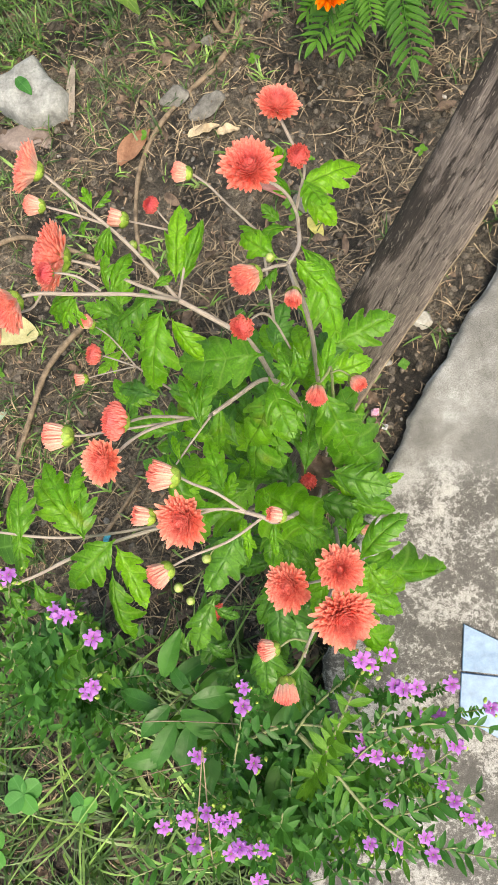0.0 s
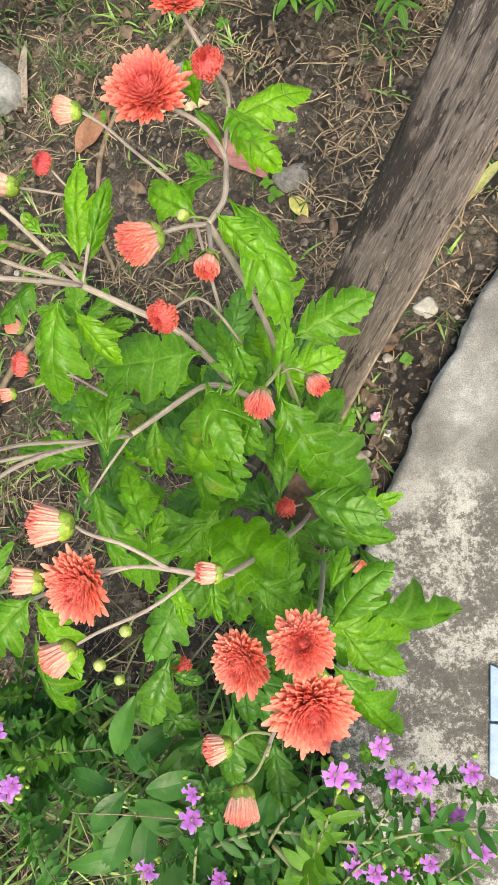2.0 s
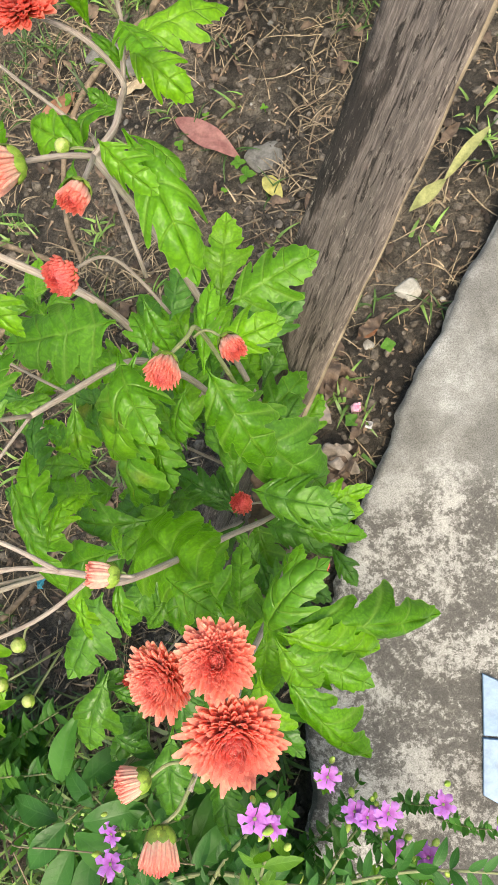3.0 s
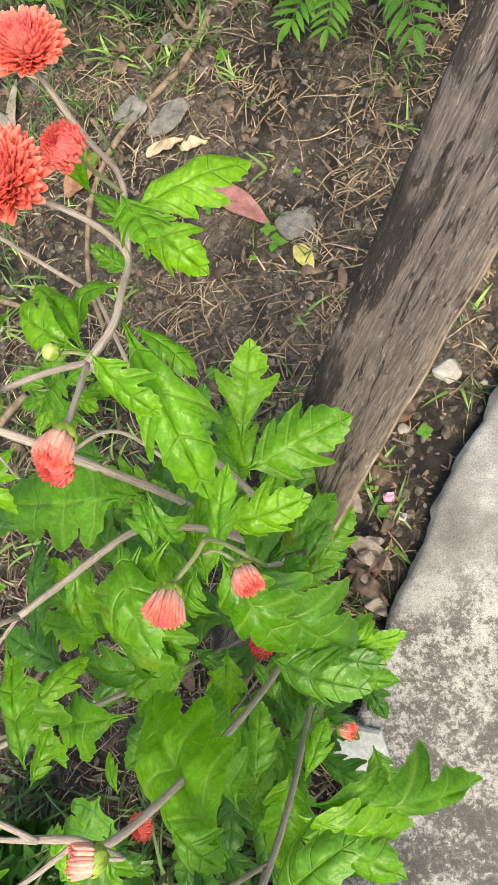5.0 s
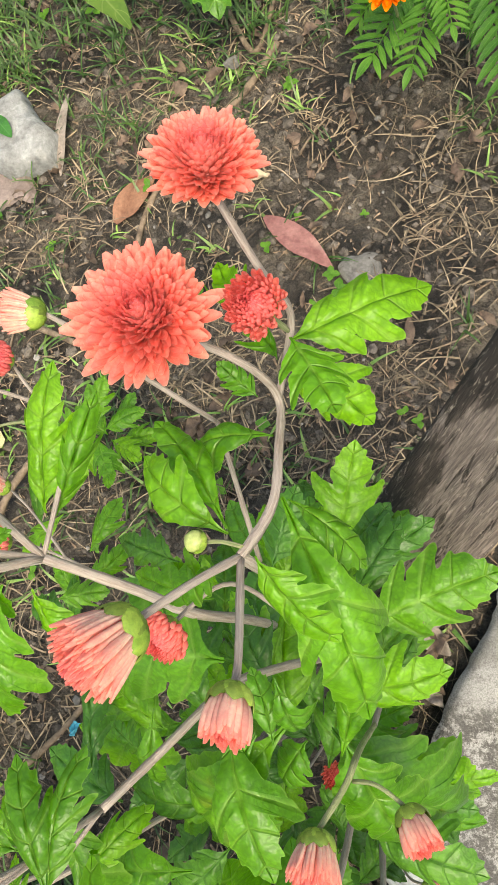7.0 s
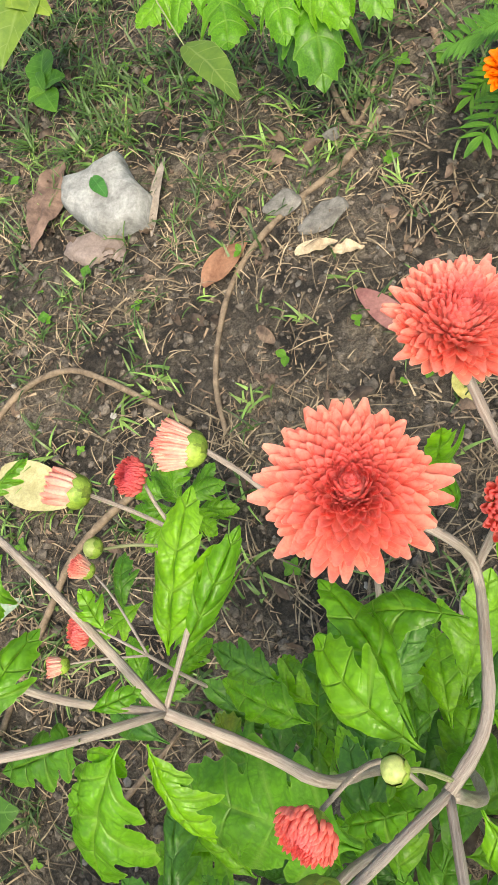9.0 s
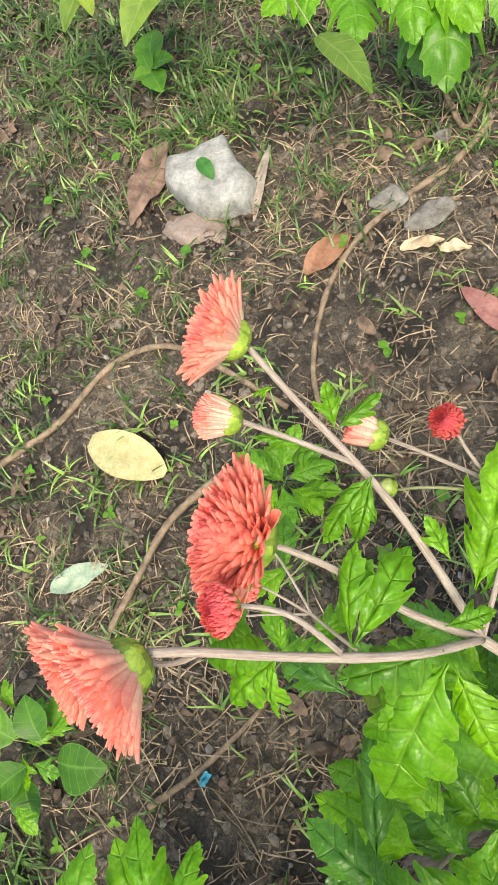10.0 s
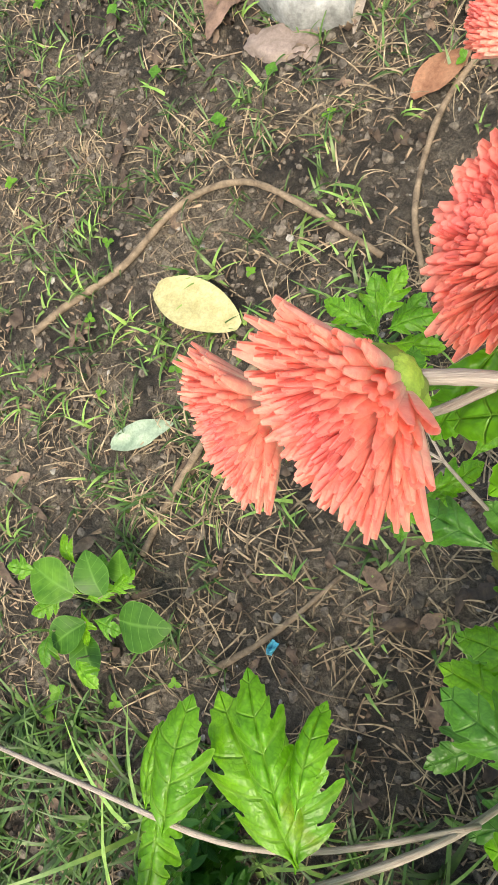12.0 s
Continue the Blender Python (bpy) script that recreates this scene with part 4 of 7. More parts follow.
branch(plant, [(-0.0813, 0.0270, 0.6533), (-0.112, 0.018, 0.686)], 0.0017, 0.0014, l3)
branch(plant, [MK, (-0.076, 0.022, 0.597), (-0.094, -0.002, 0.600)], 0.0016, 0.0012)
DJ = (-0.014, -0.055, 0.615)
branch(plant, [BASE, (0.012, -0.010, 0.24), (0.020, -0.035, 0.46), (-0.002, -0.060, 0.600), DJ, (-0.033, -0.049, 0.634)], 0.0042, 0.0024)
branch(plant, [(-0.026, -0.051, 0.630), (-0.048, -0.034, 0.645), (-0.064, -0.027, 0.655)], 0.0020, 0.0016, c1)
branch(plant, [(-0.026, -0.051, 0.630), (-0.047, -0.047, 0.640)], 0.0019, 0.0016, c2)
branch(plant, [(-0.047, -0.047, 0.640), (-0.083, -0.048, 0.650)], 0.0013, 0.0011, c3)
branch(plant, [DJ, (-0.043, -0.074, 0.620), (-0.074, -0.084, 0.624)], 0.0019, 0.0015, c4)
d1 = flower(plant, (-0.001, -0.055, 0.637), (-0.80, 0.15, 0.55), 0.0080, "shut", 38)
branch(plant, [DJ], 0.0014, 0.0012, d1)
gb = flower(plant, (-0.069, -0.088, 0.600), (-0.4, -0.3, 0.8), 0.0042, "green", 39)
branch(plant, [(-0.054, -0.078, 0.615), (-0.062, -0.081, 0.605)], 0.0010, 0.0009, gb, True)
gb = flower(plant, (-0.107, -0.114, 0.560), (-0.4, -0.3, 0.8), 0.0045, "green", 40)
branch(plant, [(-0.097, -0.101, 0.500), (-0.096, -0.108, 0.550)], 0.0012, 0.0010, gb, True)
gb = flower(plant, (-0.101, -0.128, 0.540), (-0.4, -0.3, 0.8), 0.0042, "green", 41)
branch(plant, [(-0.097, -0.101, 0.500), (-0.098, -0.120, 0.530)], 0.0012, 0.0010, gb, True)

# the trio and the buds below it
ta = flower(plant, (-0.004, -0.119, 0.566), (-0.35, -0.15, 0.92), 0.0245, "open", 51, faded=True)
tb = flower(plant, (0.049, -0.102, 0.618), (0.08, 0.12, 0.98), 0.0212, "open", 52, faded=True)
tc = flower(plant, (0.049, -0.146, 0.600), (0.20, -0.34, 0.92), 0.0280, "open", 53, faded=True)
w1 = flower(plant, (-0.010, -0.212, 0.565), (0.0, -0.92, 0.38), 0.0125, "cup", 54)
w2 = flower(plant, (-0.026, -0.173, 0.565), (-0.90, -0.10, 0.42), 0.0105, "cup", 55)
TJ = (0.011, -0.170, 0.545)
branch(plant, [BASE, (0.025, -0.040, 0.22), (0.040, -0.090, 0.42), (0.035, -0.125, 0.52), TJ, (0.007, -0.182, 0.553)], 0.0042, 0.0020)
branch(plant, [(0.035, -0.115, 0.49), (0.046, -0.108, 0.56)], 0.0022, 0.0018, tb)
branch(plant, [(0.035, -0.120, 0.50), (0.044, -0.120, 0.55)], 0.0022, 0.0018, tc)
branch(plant, [(0.035, -0.115, 0.48), (0.012, -0.118, 0.52)], 0.0022, 0.0018, ta)
branch(plant, [(0.009, -0.175, 0.550), (0.000, -0.191, 0.556)], 0.0018, 0.0015, w1, True)
branch(plant, [TJ, (-0.002, -0.165, 0.556)], 0.0016, 0.0013, w2, True)
dp = flower(plant, (0.006, -0.002, 0.349), (0.1, 0.0, 1.0), 0.0100, "ball", 56)
branch(plant, [BASE, (0.004, 0.010, 0.20)], 0.0022, 0.0014, dp)
dd = flower(plant, (-0.132, -0.158, 0.300), (-0.2, 0.0, 1.0), 0.0120, "ball", 57)
branch(plant, [BASE, (-0.060, -0.060, 0.12), (-0.134, -0.149, 0.220)], 0.0024, 0.0015, dd)
d2 = flower(plant, (0.072, -0.067, 0.360), (0.75, -0.1, 0.5), 0.0075, "shut", 58)
branch(plant, [(0.030, -0.050, 0.28), (0.050, -0.070, 0.33)], 0.0016, 0.0012, d2)

# left low branch
LJ = (-0.237, -0.077, 0.490)
branch(plant, [BASE, (-0.080, -0.020, 0.18), (-0.150, -0.045, 0.40), LJ, (-0.285, -0.099, 0.500), (-0.352, -0.117, 0.520)], 0.0040, 0.0022)
branch(plant, [(-0.150, -0.045, 0.40), (-0.244, -0.060, 0.490), (-0.326, -0.047, 0.520), (-0.386, -0.040, 0.530)], 0.0026, 0.0016)

# leaves of the top cluster
leaf(plant, (0.038, 0.228, 0.640), (0.095, 0.252, 0.625), 0.80, -8, shape=0)
leaf(plant, (0.039, 0.225, 0.645), (0.068, 0.196, 0.625), 0.95, 15, shape=4)
leaf(plant, (0.044, 0.221, 0.665), (0.060, 0.190, 0.672), 1.05, -10, shape=2)
leaf(plant, (0.032, 0.192, 0.640), (-0.014, 0.190, 0.625), 0.75, 25, shape=1)
leaf(plant, (0.020, 0.155, 0.660), (-0.014, 0.184, 0.660), 0.85, -20, shape=3)
leaf(plant, (0.016, 0.157, 0.650), (-0.016, 0.205, 0.640), 0.55, 30, shape=1)
leaf(plant, (0.037, 0.168, 0.655), (0.0625, 0.088, 0.630), 0.62, -20, shape=3)
leaf(plant, (-0.007, 0.078, 0.576), (0.012, 0.0165, 0.585), 0.85, 5, shape=1)
leaf(plant, (0.038, 0.167, 0.650), (0.065, 0.143, 0.640), 0.80, -45, shape=1)
leaf(plant, (0.034, 0.147, 0.680), (0.056, 0.118, 0.668), 0.85, 12, shape=0)
leaf(plant, (0.020, 0.144, 0.675), (-0.003, 0.132, 0.655), 0.5, 30, shape=2)
leaf(plant, (0.022, 0.236, 0.650), (0.025, 0.242, 0.690), 0.55, 20, shape=5)
leaf(plant, (0.027, 0.232, 0.610), (0.019, 0.243, 0.640), 0.6, 35, shape=3)
leaf(plant, (0.016, 0.219, 0.600), (0.000, 0.234, 0.610), 0.9, 15, "old")
# right side
leaf(plant, (0.050, 0.117, 0.520), (0.118, 0.143, 0.518), 0.95, 4, "fresh", 2)
leaf(plant, (0.040, 0.061, 0.555), (0.055, 0.113, 0.575), 0.55, 0, "fresh", 1)
leaf(plant, (0.036, 0.086, 0.530), (0.092, 0.0935, 0.535), 0.90, 5, "fresh", 0)
leaf(plant, (0.040, 0.068, 0.550), (0.065, 0.002, 0.500), 0.8, -5, "fresh", 0)
leaf(plant, (0.027, 0.063, 0.500), (0.092, -0.010, 0.415), 0.85, 8, "old", 4)
leaf(plant, (0.021, 0.038, 0.420), (0.069, 0.065, 0.430), 0.8, 0, "old", 2)
leaf(plant, (0.056, -0.015, 0.330), (0.123, 0.003, 0.325), 0.6, 5, "fresh", 5)
leaf(plant, (0.050, -0.027, 0.320), (0.112, -0.045, 0.300), 0.75, 0, "old", 4)
leaf(plant, (0.045, 0.001, 0.340), (0.110, -0.023, 0.310), 0.7, 0, "old", 0)
leaf(plant, (0.020, 0.078, 0.570), (-0.042, 0.020, 0.530), 0.85, -8, "old", 3)
leaf(plant, (-0.017, 0.037, 0.510), (-0.046, -0.009, 0.480), 0.6, 5, "fresh", 1)
leaf(plant, (-0.018, 0.036, 0.500), (-0.008, 0.003, 0.490), 0.6, -5, "fresh", 1)
leaf(plant, (0.041, -0.080, 0.570), (-0.045, -0.010, 0.474), 0.72, 6, "fresh", 0)
leaf(plant, (0.012, -0.093, 0.460), (-0.015, -0.017, 0.430), 0.85, -6, "fresh", 4)
leaf(plant, (0.011, -0.060, 0.575), (0.038, -0.085, 0.572), 0.95, 0, "fresh", 3)
leaf(plant, (0.007, -0.094, 0.400), (0.013, -0.039, 0.385), 0.8, 0, "old", 2)
leaf(plant, (0.040, -0.106, 0.400), (0.174, -0.123, 0.310), 0.50, 2, "fresh", 4)
leaf(plant, (0.038, -0.111, 0.410), (0.115, -0.144, 0.350), 0.8, 2, "fresh", 4)
leaf(plant, (0.036, -0.124, 0.410), (0.104, -0.162, 0.370), 0.8, 4, "old", 2)
leaf(plant, (0.043, -0.139, 0.430), (0.095, -0.226, 0.370), 0.55, 3, "fresh", 4)
leaf(plant, (0.064, -0.098, 0.570), (0.106, -0.060, 0.600), 0.78, -15, "old", 3)
leaf(plant, (0.070, -0.099, 0.570), (0.088, -0.133, 0.550), 0.95, 15, "old", 3)
leaf(plant, (0.048, -0.086, 0.420), (0.068, -0.046, 0.420), 0.7, 0, "fresh", 1)
leaf(plant, (0.047, -0.123, 0.520), (0.041, -0.180, 0.480), 0.8, 0, "fresh", 5)
leaf(plant, (-0.006, -0.053, 0.600), (-0.009, -0.091, 0.590), 0.5, 10, "fresh", 1)
leaf(plant, (-0.029, -0.060, 0.600), (-0.034, -0.092, 0.585), 0.5, -10, "fresh", 1)
leaf(plant, (-0.012, -0.047, 0.580), (-0.017, -0.027, 0.580), 0.6, 0, "fresh", 3)
leaf(plant, (-0.130, 0.025, 0.500), (-0.113, -0.069, 0.470), 0.55, 0, "fresh", 0)
leaf(plant, (-0.123, -0.026, 0.490), (-0.085, 0.010, 0.475), 0.7, 0, "fresh", 4)
leaf(plant, (-0.066, 0.073, 0.520), (-0.077, 0.023, 0.490), 0.6, 0, "old", 1)
leaf(plant, (0.020, 0.101, 0.600), (0.025, 0.072, 0.570), 0.7, 0, "old", 3)
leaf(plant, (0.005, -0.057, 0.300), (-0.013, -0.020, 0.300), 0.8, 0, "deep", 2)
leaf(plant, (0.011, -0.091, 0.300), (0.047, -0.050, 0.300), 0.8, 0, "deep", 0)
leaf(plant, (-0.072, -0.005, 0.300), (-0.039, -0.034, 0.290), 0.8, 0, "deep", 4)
# low leaves under the middle cluster, in the leaf green darkened for shade
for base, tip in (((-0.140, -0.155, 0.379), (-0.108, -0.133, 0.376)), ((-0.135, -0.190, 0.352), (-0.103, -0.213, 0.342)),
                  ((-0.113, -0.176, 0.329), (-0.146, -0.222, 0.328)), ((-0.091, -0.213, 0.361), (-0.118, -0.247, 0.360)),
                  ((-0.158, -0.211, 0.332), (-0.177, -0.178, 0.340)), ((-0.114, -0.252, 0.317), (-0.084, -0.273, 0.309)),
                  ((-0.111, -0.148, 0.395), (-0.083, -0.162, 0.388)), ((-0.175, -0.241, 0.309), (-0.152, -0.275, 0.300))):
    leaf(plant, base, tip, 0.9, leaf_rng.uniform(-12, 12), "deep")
# middle
leaf(plant, (-0.011, 0.103, 0.565), (-0.104, 0.112, 0.535), 0.95, -6, "old", shape=2)
leaf(plant, (0.013, 0.069, 0.575), (0.006, 0.102, 0.580), 0.8, 30, "old", shape=1)
leaf(plant, (0.007, 0.075, 0.580), (-0.030, 0.028, 0.545), 0.85, -10, "old", shape=3)
leaf(plant, (-0.009, 0.054, 0.550), (-0.047, -0.009, 0.475), 0.66, 12, "old", shape=0)
leaf(plant, (-0.011, 0.044, 0.520), (-0.013, 0.000, 0.480), 0.66, 6, "old", shape=2)
leaf(plant, (0.020, 0.062, 0.530), (-0.003, 0.032, 0.500), 0.9, 10, "old")
leaf(plant, (-0.0621, 0.0236, 0.6280), (-0.0777, 0.0739, 0.6321), 0.62, 15, shape=1)
leaf(plant, (-0.0621, 0.0236, 0.6280), (-0.0529, 0.0773, 0.6263), 0.58, -15, shape=4)
leaf(plant, (-0.051, -0.030, 0.600), (-0.066, 0.025, 0.590), 0.62, 5, shape=0)
leaf(plant, (-0.049, -0.038, 0.600), (-0.042, -0.012, 0.590), 0.75, 10, shape=2)
leaf(plant, (-0.088, -0.002, 0.600), (-0.097, 0.026, 0.600), 0.55, 5, shape=1)
leaf(plant, (-0.028, -0.078, 0.600), (-0.036, -0.054, 0.600), 0.9, -10, shape=3)
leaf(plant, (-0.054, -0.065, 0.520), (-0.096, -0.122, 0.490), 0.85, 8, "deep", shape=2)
# leaves on the leaning branch
leaf(plant, (-0.087, 0.172, 0.600), (-0.074, 0.237, 0.625), 0.62, 0, shape=0)
leaf(plant, (-0.085, 0.171, 0.595), (-0.053, 0.221, 0.620), 0.50, 25, shape=4)
leaf(plant, (-0.096, 0.140, 0.618), (-0.124, 0.074, 0.578), 0.82, 10, shape=0)
leaf(plant, (-0.096, 0.140, 0.618), (-0.123, 0.109, 0.600), 0.7, -8, shape=2)
leaf(plant, (-0.093, 0.138, 0.600), (-0.070, 0.097, 0.580), 0.8, 10, shape=4)
leaf(plant, (-0.145, 0.224, 0.660), (-0.150, 0.240, 0.672), 0.85, 20, shape=5)
leaf(plant, (-0.144, 0.225, 0.658), (-0.128, 0.242, 0.655), 0.62, -10, shape=2)
leaf(plant, (-0.155, 0.214, 0.665), (-0.175, 0.216, 0.672), 0.5, 10, shape=1)
leaf(plant, (-0.151, 0.218, 0.650), (-0.168, 0.216, 0.640), 0.9, 10, "old")
leaf(plant, (-0.166, 0.234, 0.680), (-0.176, 0.230, 0.680), 0.5, 0, shape=1)
leaf(plant, (-0.128, 0.205, 0.662), (-0.147, 0.178, 0.655), 0.66, 10, "old", shape=0)
leaf(plant, (-0.128, 0.205, 0.662), (-0.133, 0.179, 0.655), 0.60, -10, "old", shape=3)
leaf(plant, (-0.129, 0.140, 0.662), (-0.131, 0.177, 0.672), 0.60, -20, shape=1)
leaf(plant, (-0.129, 0.140, 0.662), (-0.111, 0.180, 0.660), 0.70, 12, shape=3)
leaf(plant, (-0.149, 0.135, 0.686), (-0.185, 0.130, 0.670), 0.72, -10, shape=4)
leaf(plant, (-0.150, 0.134, 0.684), (-0.173, 0.114, 0.668), 0.75, 5, shape=0)
leaf(plant, (-0.151, 0.134, 0.684), (-0.153, 0.111, 0.668), 0.42, 25, shape=1)
leaf(plant, (-0.149, 0.135, 0.688), (-0.150, 0.146, 0.690), 0.7, 10, shape=2)
leaf(plant, (-0.097, 0.144, 0.645), (-0.138, 0.126, 0.625), 0.72, 5, "old", shape=2)
leaf(plant, (-0.098, 0.153, 0.640), (-0.079, 0.161, 0.640), 0.8, 5, shape=3)
leaf(plant, (-0.097, 0.179, 0.635), (-0.109, 0.195, 0.640), 0.8, 5, shape=5)
leaf(plant, (-0.172, 0.159, 0.655), (-0.190, 0.129, 0.640), 0.8, 0, "fresh")
# low leaves near the red buds
for k in range(7):
    a = leaf_rng.uniform(0, 6.28)
    b = np.array((-0.215 + leaf_rng.uniform(-0.03, 0.05), 0.165 + leaf_rng.uniform(-0.05, 0.05), 0.34 + leaf_rng.uniform(-0.06, 0.03)))
    leaf(plant, b, b + np.array((0.052 * math.cos(a), 0.052 * math.sin(a), leaf_rng.uniform(-0.01, 0.01))), 0.8, 0, "old" if k % 2 else "fresh")
# left low branch
leaf(plant, (-0.230, -0.061, 0.490), (-0.283, 0.010, 0.500), 0.80, 5, "old", shape=0)
leaf(plant, (-0.231, -0.064, 0.490), (-0.233, 0.005, 0.490), 0.72, -8, "old", shape=2)
leaf(plant, (-0.191, -0.063, 0.500), (-0.249, -0.112, 0.497), 0.95, 4, shape=0)
leaf(plant, (-0.195, -0.069, 0.490), (-0.175, -0.139, 0.450), 0.62, 4, shape=2)
leaf(plant, (-0.207, -0.096, 0.470), (-0.209, -0.184, 0.412), 0.55, 10, shape=4)
leaf(plant, (-0.293, -0.061, 0.510), (-0.293, 0.007, 0.515), 0.8, 5, shape=0)
leaf(plant, (-0.299, -0.042, 0.510), (-0.298, -0.097, 0.500), 0.65, 5, shape=2)
leaf(plant, (-0.285, -0.100, 0.500), (-0.274, -0.142, 0.470), 0.7, 5, "old")
leaf(plant, (-0.311, -0.108, 0.500), (-0.300, -0.145, 0.490), 0.7, 5, "old")
leaf(plant, (-0.236, -0.031, 0.520), (-0.271, 0.027, 0.505), 0.62, 0, shape=0)
leaf(plant, (-0.230, -0.029, 0.520), (-0.230, 0.022, 0.505), 0.62, 0, shape=4)
leaf(plant, (-0.092, 0.028, 0.600), (-0.141, 0.043, 0.605), 0.75, 0, shape=0)
leaf(plant, (-0.090, 0.028, 0.600), (-0.114, 0.051, 0.605), 0.75, 0, shape=2)
leaf(plant, (-0.131, 0.020, 0.460), (-0.143, 0.098, 0.440), 0.5, 5, "deep", shape=0)
leaf(plant, (-0.080, 0.044, 0.500), (-0.105, 0.059, 0.490), 0.9, 5, "old", shape=2)
leaf(plant, (-0.309, -0.057, 0.500), (-0.312, -0.013, 0.500), 0.6, 5, shape=4)

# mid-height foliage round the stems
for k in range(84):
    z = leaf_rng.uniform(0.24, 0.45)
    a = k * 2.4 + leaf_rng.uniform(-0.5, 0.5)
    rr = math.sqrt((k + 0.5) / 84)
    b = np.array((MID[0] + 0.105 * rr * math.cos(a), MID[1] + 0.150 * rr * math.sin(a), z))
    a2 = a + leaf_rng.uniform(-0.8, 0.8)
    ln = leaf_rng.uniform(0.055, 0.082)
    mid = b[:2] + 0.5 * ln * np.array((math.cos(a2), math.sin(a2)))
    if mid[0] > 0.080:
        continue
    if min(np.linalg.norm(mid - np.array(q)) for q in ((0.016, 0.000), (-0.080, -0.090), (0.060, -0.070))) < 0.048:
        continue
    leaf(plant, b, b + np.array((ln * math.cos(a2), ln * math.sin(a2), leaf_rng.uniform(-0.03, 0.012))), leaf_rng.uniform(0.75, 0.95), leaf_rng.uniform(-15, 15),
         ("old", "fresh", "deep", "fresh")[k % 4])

# the inner foliage, its shade put into the colour with the darker leaf green
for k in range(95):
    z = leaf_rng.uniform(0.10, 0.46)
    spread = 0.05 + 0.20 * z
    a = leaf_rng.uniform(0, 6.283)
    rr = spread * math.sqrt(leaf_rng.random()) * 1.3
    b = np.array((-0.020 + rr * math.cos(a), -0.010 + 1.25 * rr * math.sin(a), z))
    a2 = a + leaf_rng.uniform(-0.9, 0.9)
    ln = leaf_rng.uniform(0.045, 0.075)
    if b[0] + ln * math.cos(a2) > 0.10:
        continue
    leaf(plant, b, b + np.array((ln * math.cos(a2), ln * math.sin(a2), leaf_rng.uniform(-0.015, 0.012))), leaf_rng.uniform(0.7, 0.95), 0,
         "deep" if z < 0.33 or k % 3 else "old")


# ---- simple leaves for shrubs, weeds and litter ----
def simple_leaf(length, half, rows=6, fold=0.25, arch=0.12, curl=0.0, tip=1.0, seed=0, crinkle=0.0, cols=2):
    """Vertices, faces and UVs of a plain leaf along +Y."""
    verts, uv, faces = [], [], []
    k = cols + 1
    for j in range(rows + 1):
        s = j / rows
        w = half * (math.sin(math.pi * min(1, 0.04 + 0.94 * s)) ** (0.85 if tip > 0 else 0.62)) * (1 - 0.25 * (s - 0.4) * tip)
        for i in range(k):
            c = 2 * i / cols - 1
            x = c * w
            z = length * arch * 4 * s * (1 - s) + fold * abs(x) + curl * x * s
            if crinkle:
                z += crinkle * noise.noise(Vector((x * 70 + seed, s * 5, seed)))
            verts.append((x, s * length, z))
            uv.append((c, s))
    for j in range(rows):
        for i in range(cols):
            faces.append((j * k + i, j * k + i + 1, (j + 1) * k + i + 1, (j + 1) * k + i))
    return verts, faces, uv


def placed(piece, at, direction, up=(0, 0, 1), scale=1.0):
    y = unit(direction)
    z = np.array(up, float)
    z = z - y * y.dot(z)
    if np.linalg.norm(z) < 1e-3:
        z = np.cross(y, (1.0, 0.2, 0.0))
    z = unit(z)
    x = np.cross(y, z)
    v, f, u = piece
    a = np.array(v) * scale
    out = np.outer(a[:, 0], x) + np.outer(a[:, 1], y) + np.outer(a[:, 2], z) + np.array(at)
    return list(out), f, u


BUD_YELLOW = plain_material("yellow_green_bud", (0.24, 0.40, 0.05), (0.42, 0.55, 0.12), 120, 0.45, 0.3, 0.0005)


# ---- purple-flowered shrub ----
def shrub_flower_mesh(seed):
    rng = random.Random(seed)
    verts, faces, uv = [], [], []
    for k in range(6):
        g = k * math.pi / 3 + rng.uniform(-0.1, 0.1)
        e, t = np.array((math.cos(g), math.sin(g), 0)), np.array((-math.sin(g), math.cos(g), 0))
        ln, wd = rng.uniform(0.85, 1.1), rng.uniform(0.72, 0.9)
        o = len(verts)
        for j in range(5):
            s = j / 4
            w = wd * 0.37 * math.sin(math.pi * (0.05 + 0.78 * s)) ** 1.1 * (1 + 0.35 * math.sin(9 * s + k * 2))
            for c in (-1, 0, 1):
                p = e * (0.10 + ln * 0.9 * s) + t * c * w
                z = 0.34 * s - 0.24 * s * s + 0.26 * math.sin(9 * s + c * 2.4 + k * 1.7) * s
                verts.append((p[0], p[1], z))
                uv.append((s, s))
        for j in range(4):
            for c in (0, 1):
                faces.append((o + j * 3 + c, o + j * 3 + c + 1, o + (j + 1) * 3 + c + 1, o + (j + 1) * 3 + c))
    return mesh_of("shrub_flower", verts, faces, PETAL_PURPLE, uv=uv)


SHRUB_FLOWERS = [shrub_flower_mesh(k) for k in range(4)]
tv, tf, tu = tube([(0, 0, -0.9), (0, 0, -0.3), (0, 0, 0.02)], 0.08, 0.13, 6, 3)
FLOWER_TUBE = mesh_of("flower_tube", tv, tf, STEM_GREEN, uv=tu)
shrub_rng = random.Random(21)
bm = bmesh.new()
bmesh.ops.create_icosphere(bm, subdivisions=2, radius=1.0)
for q in bm.verts:
    q.co.x *= 1 - 0.35 * max(0.0, q.co.z)
    q.co.y *= 1 - 0.35 * max(0.0, q.co.z)
SHRUB_BUD = bpy.data.meshes.new("shrub_bud")
bm.to_mesh(SHRUB_BUD)
bm.free()
SHRUB_BUD.materials.append(BUD_YELLOW)
SHRUB_BUD.polygons.foreach_set("use_smooth", np.ones(len(SHRUB_BUD.polygons), dtype=bool))


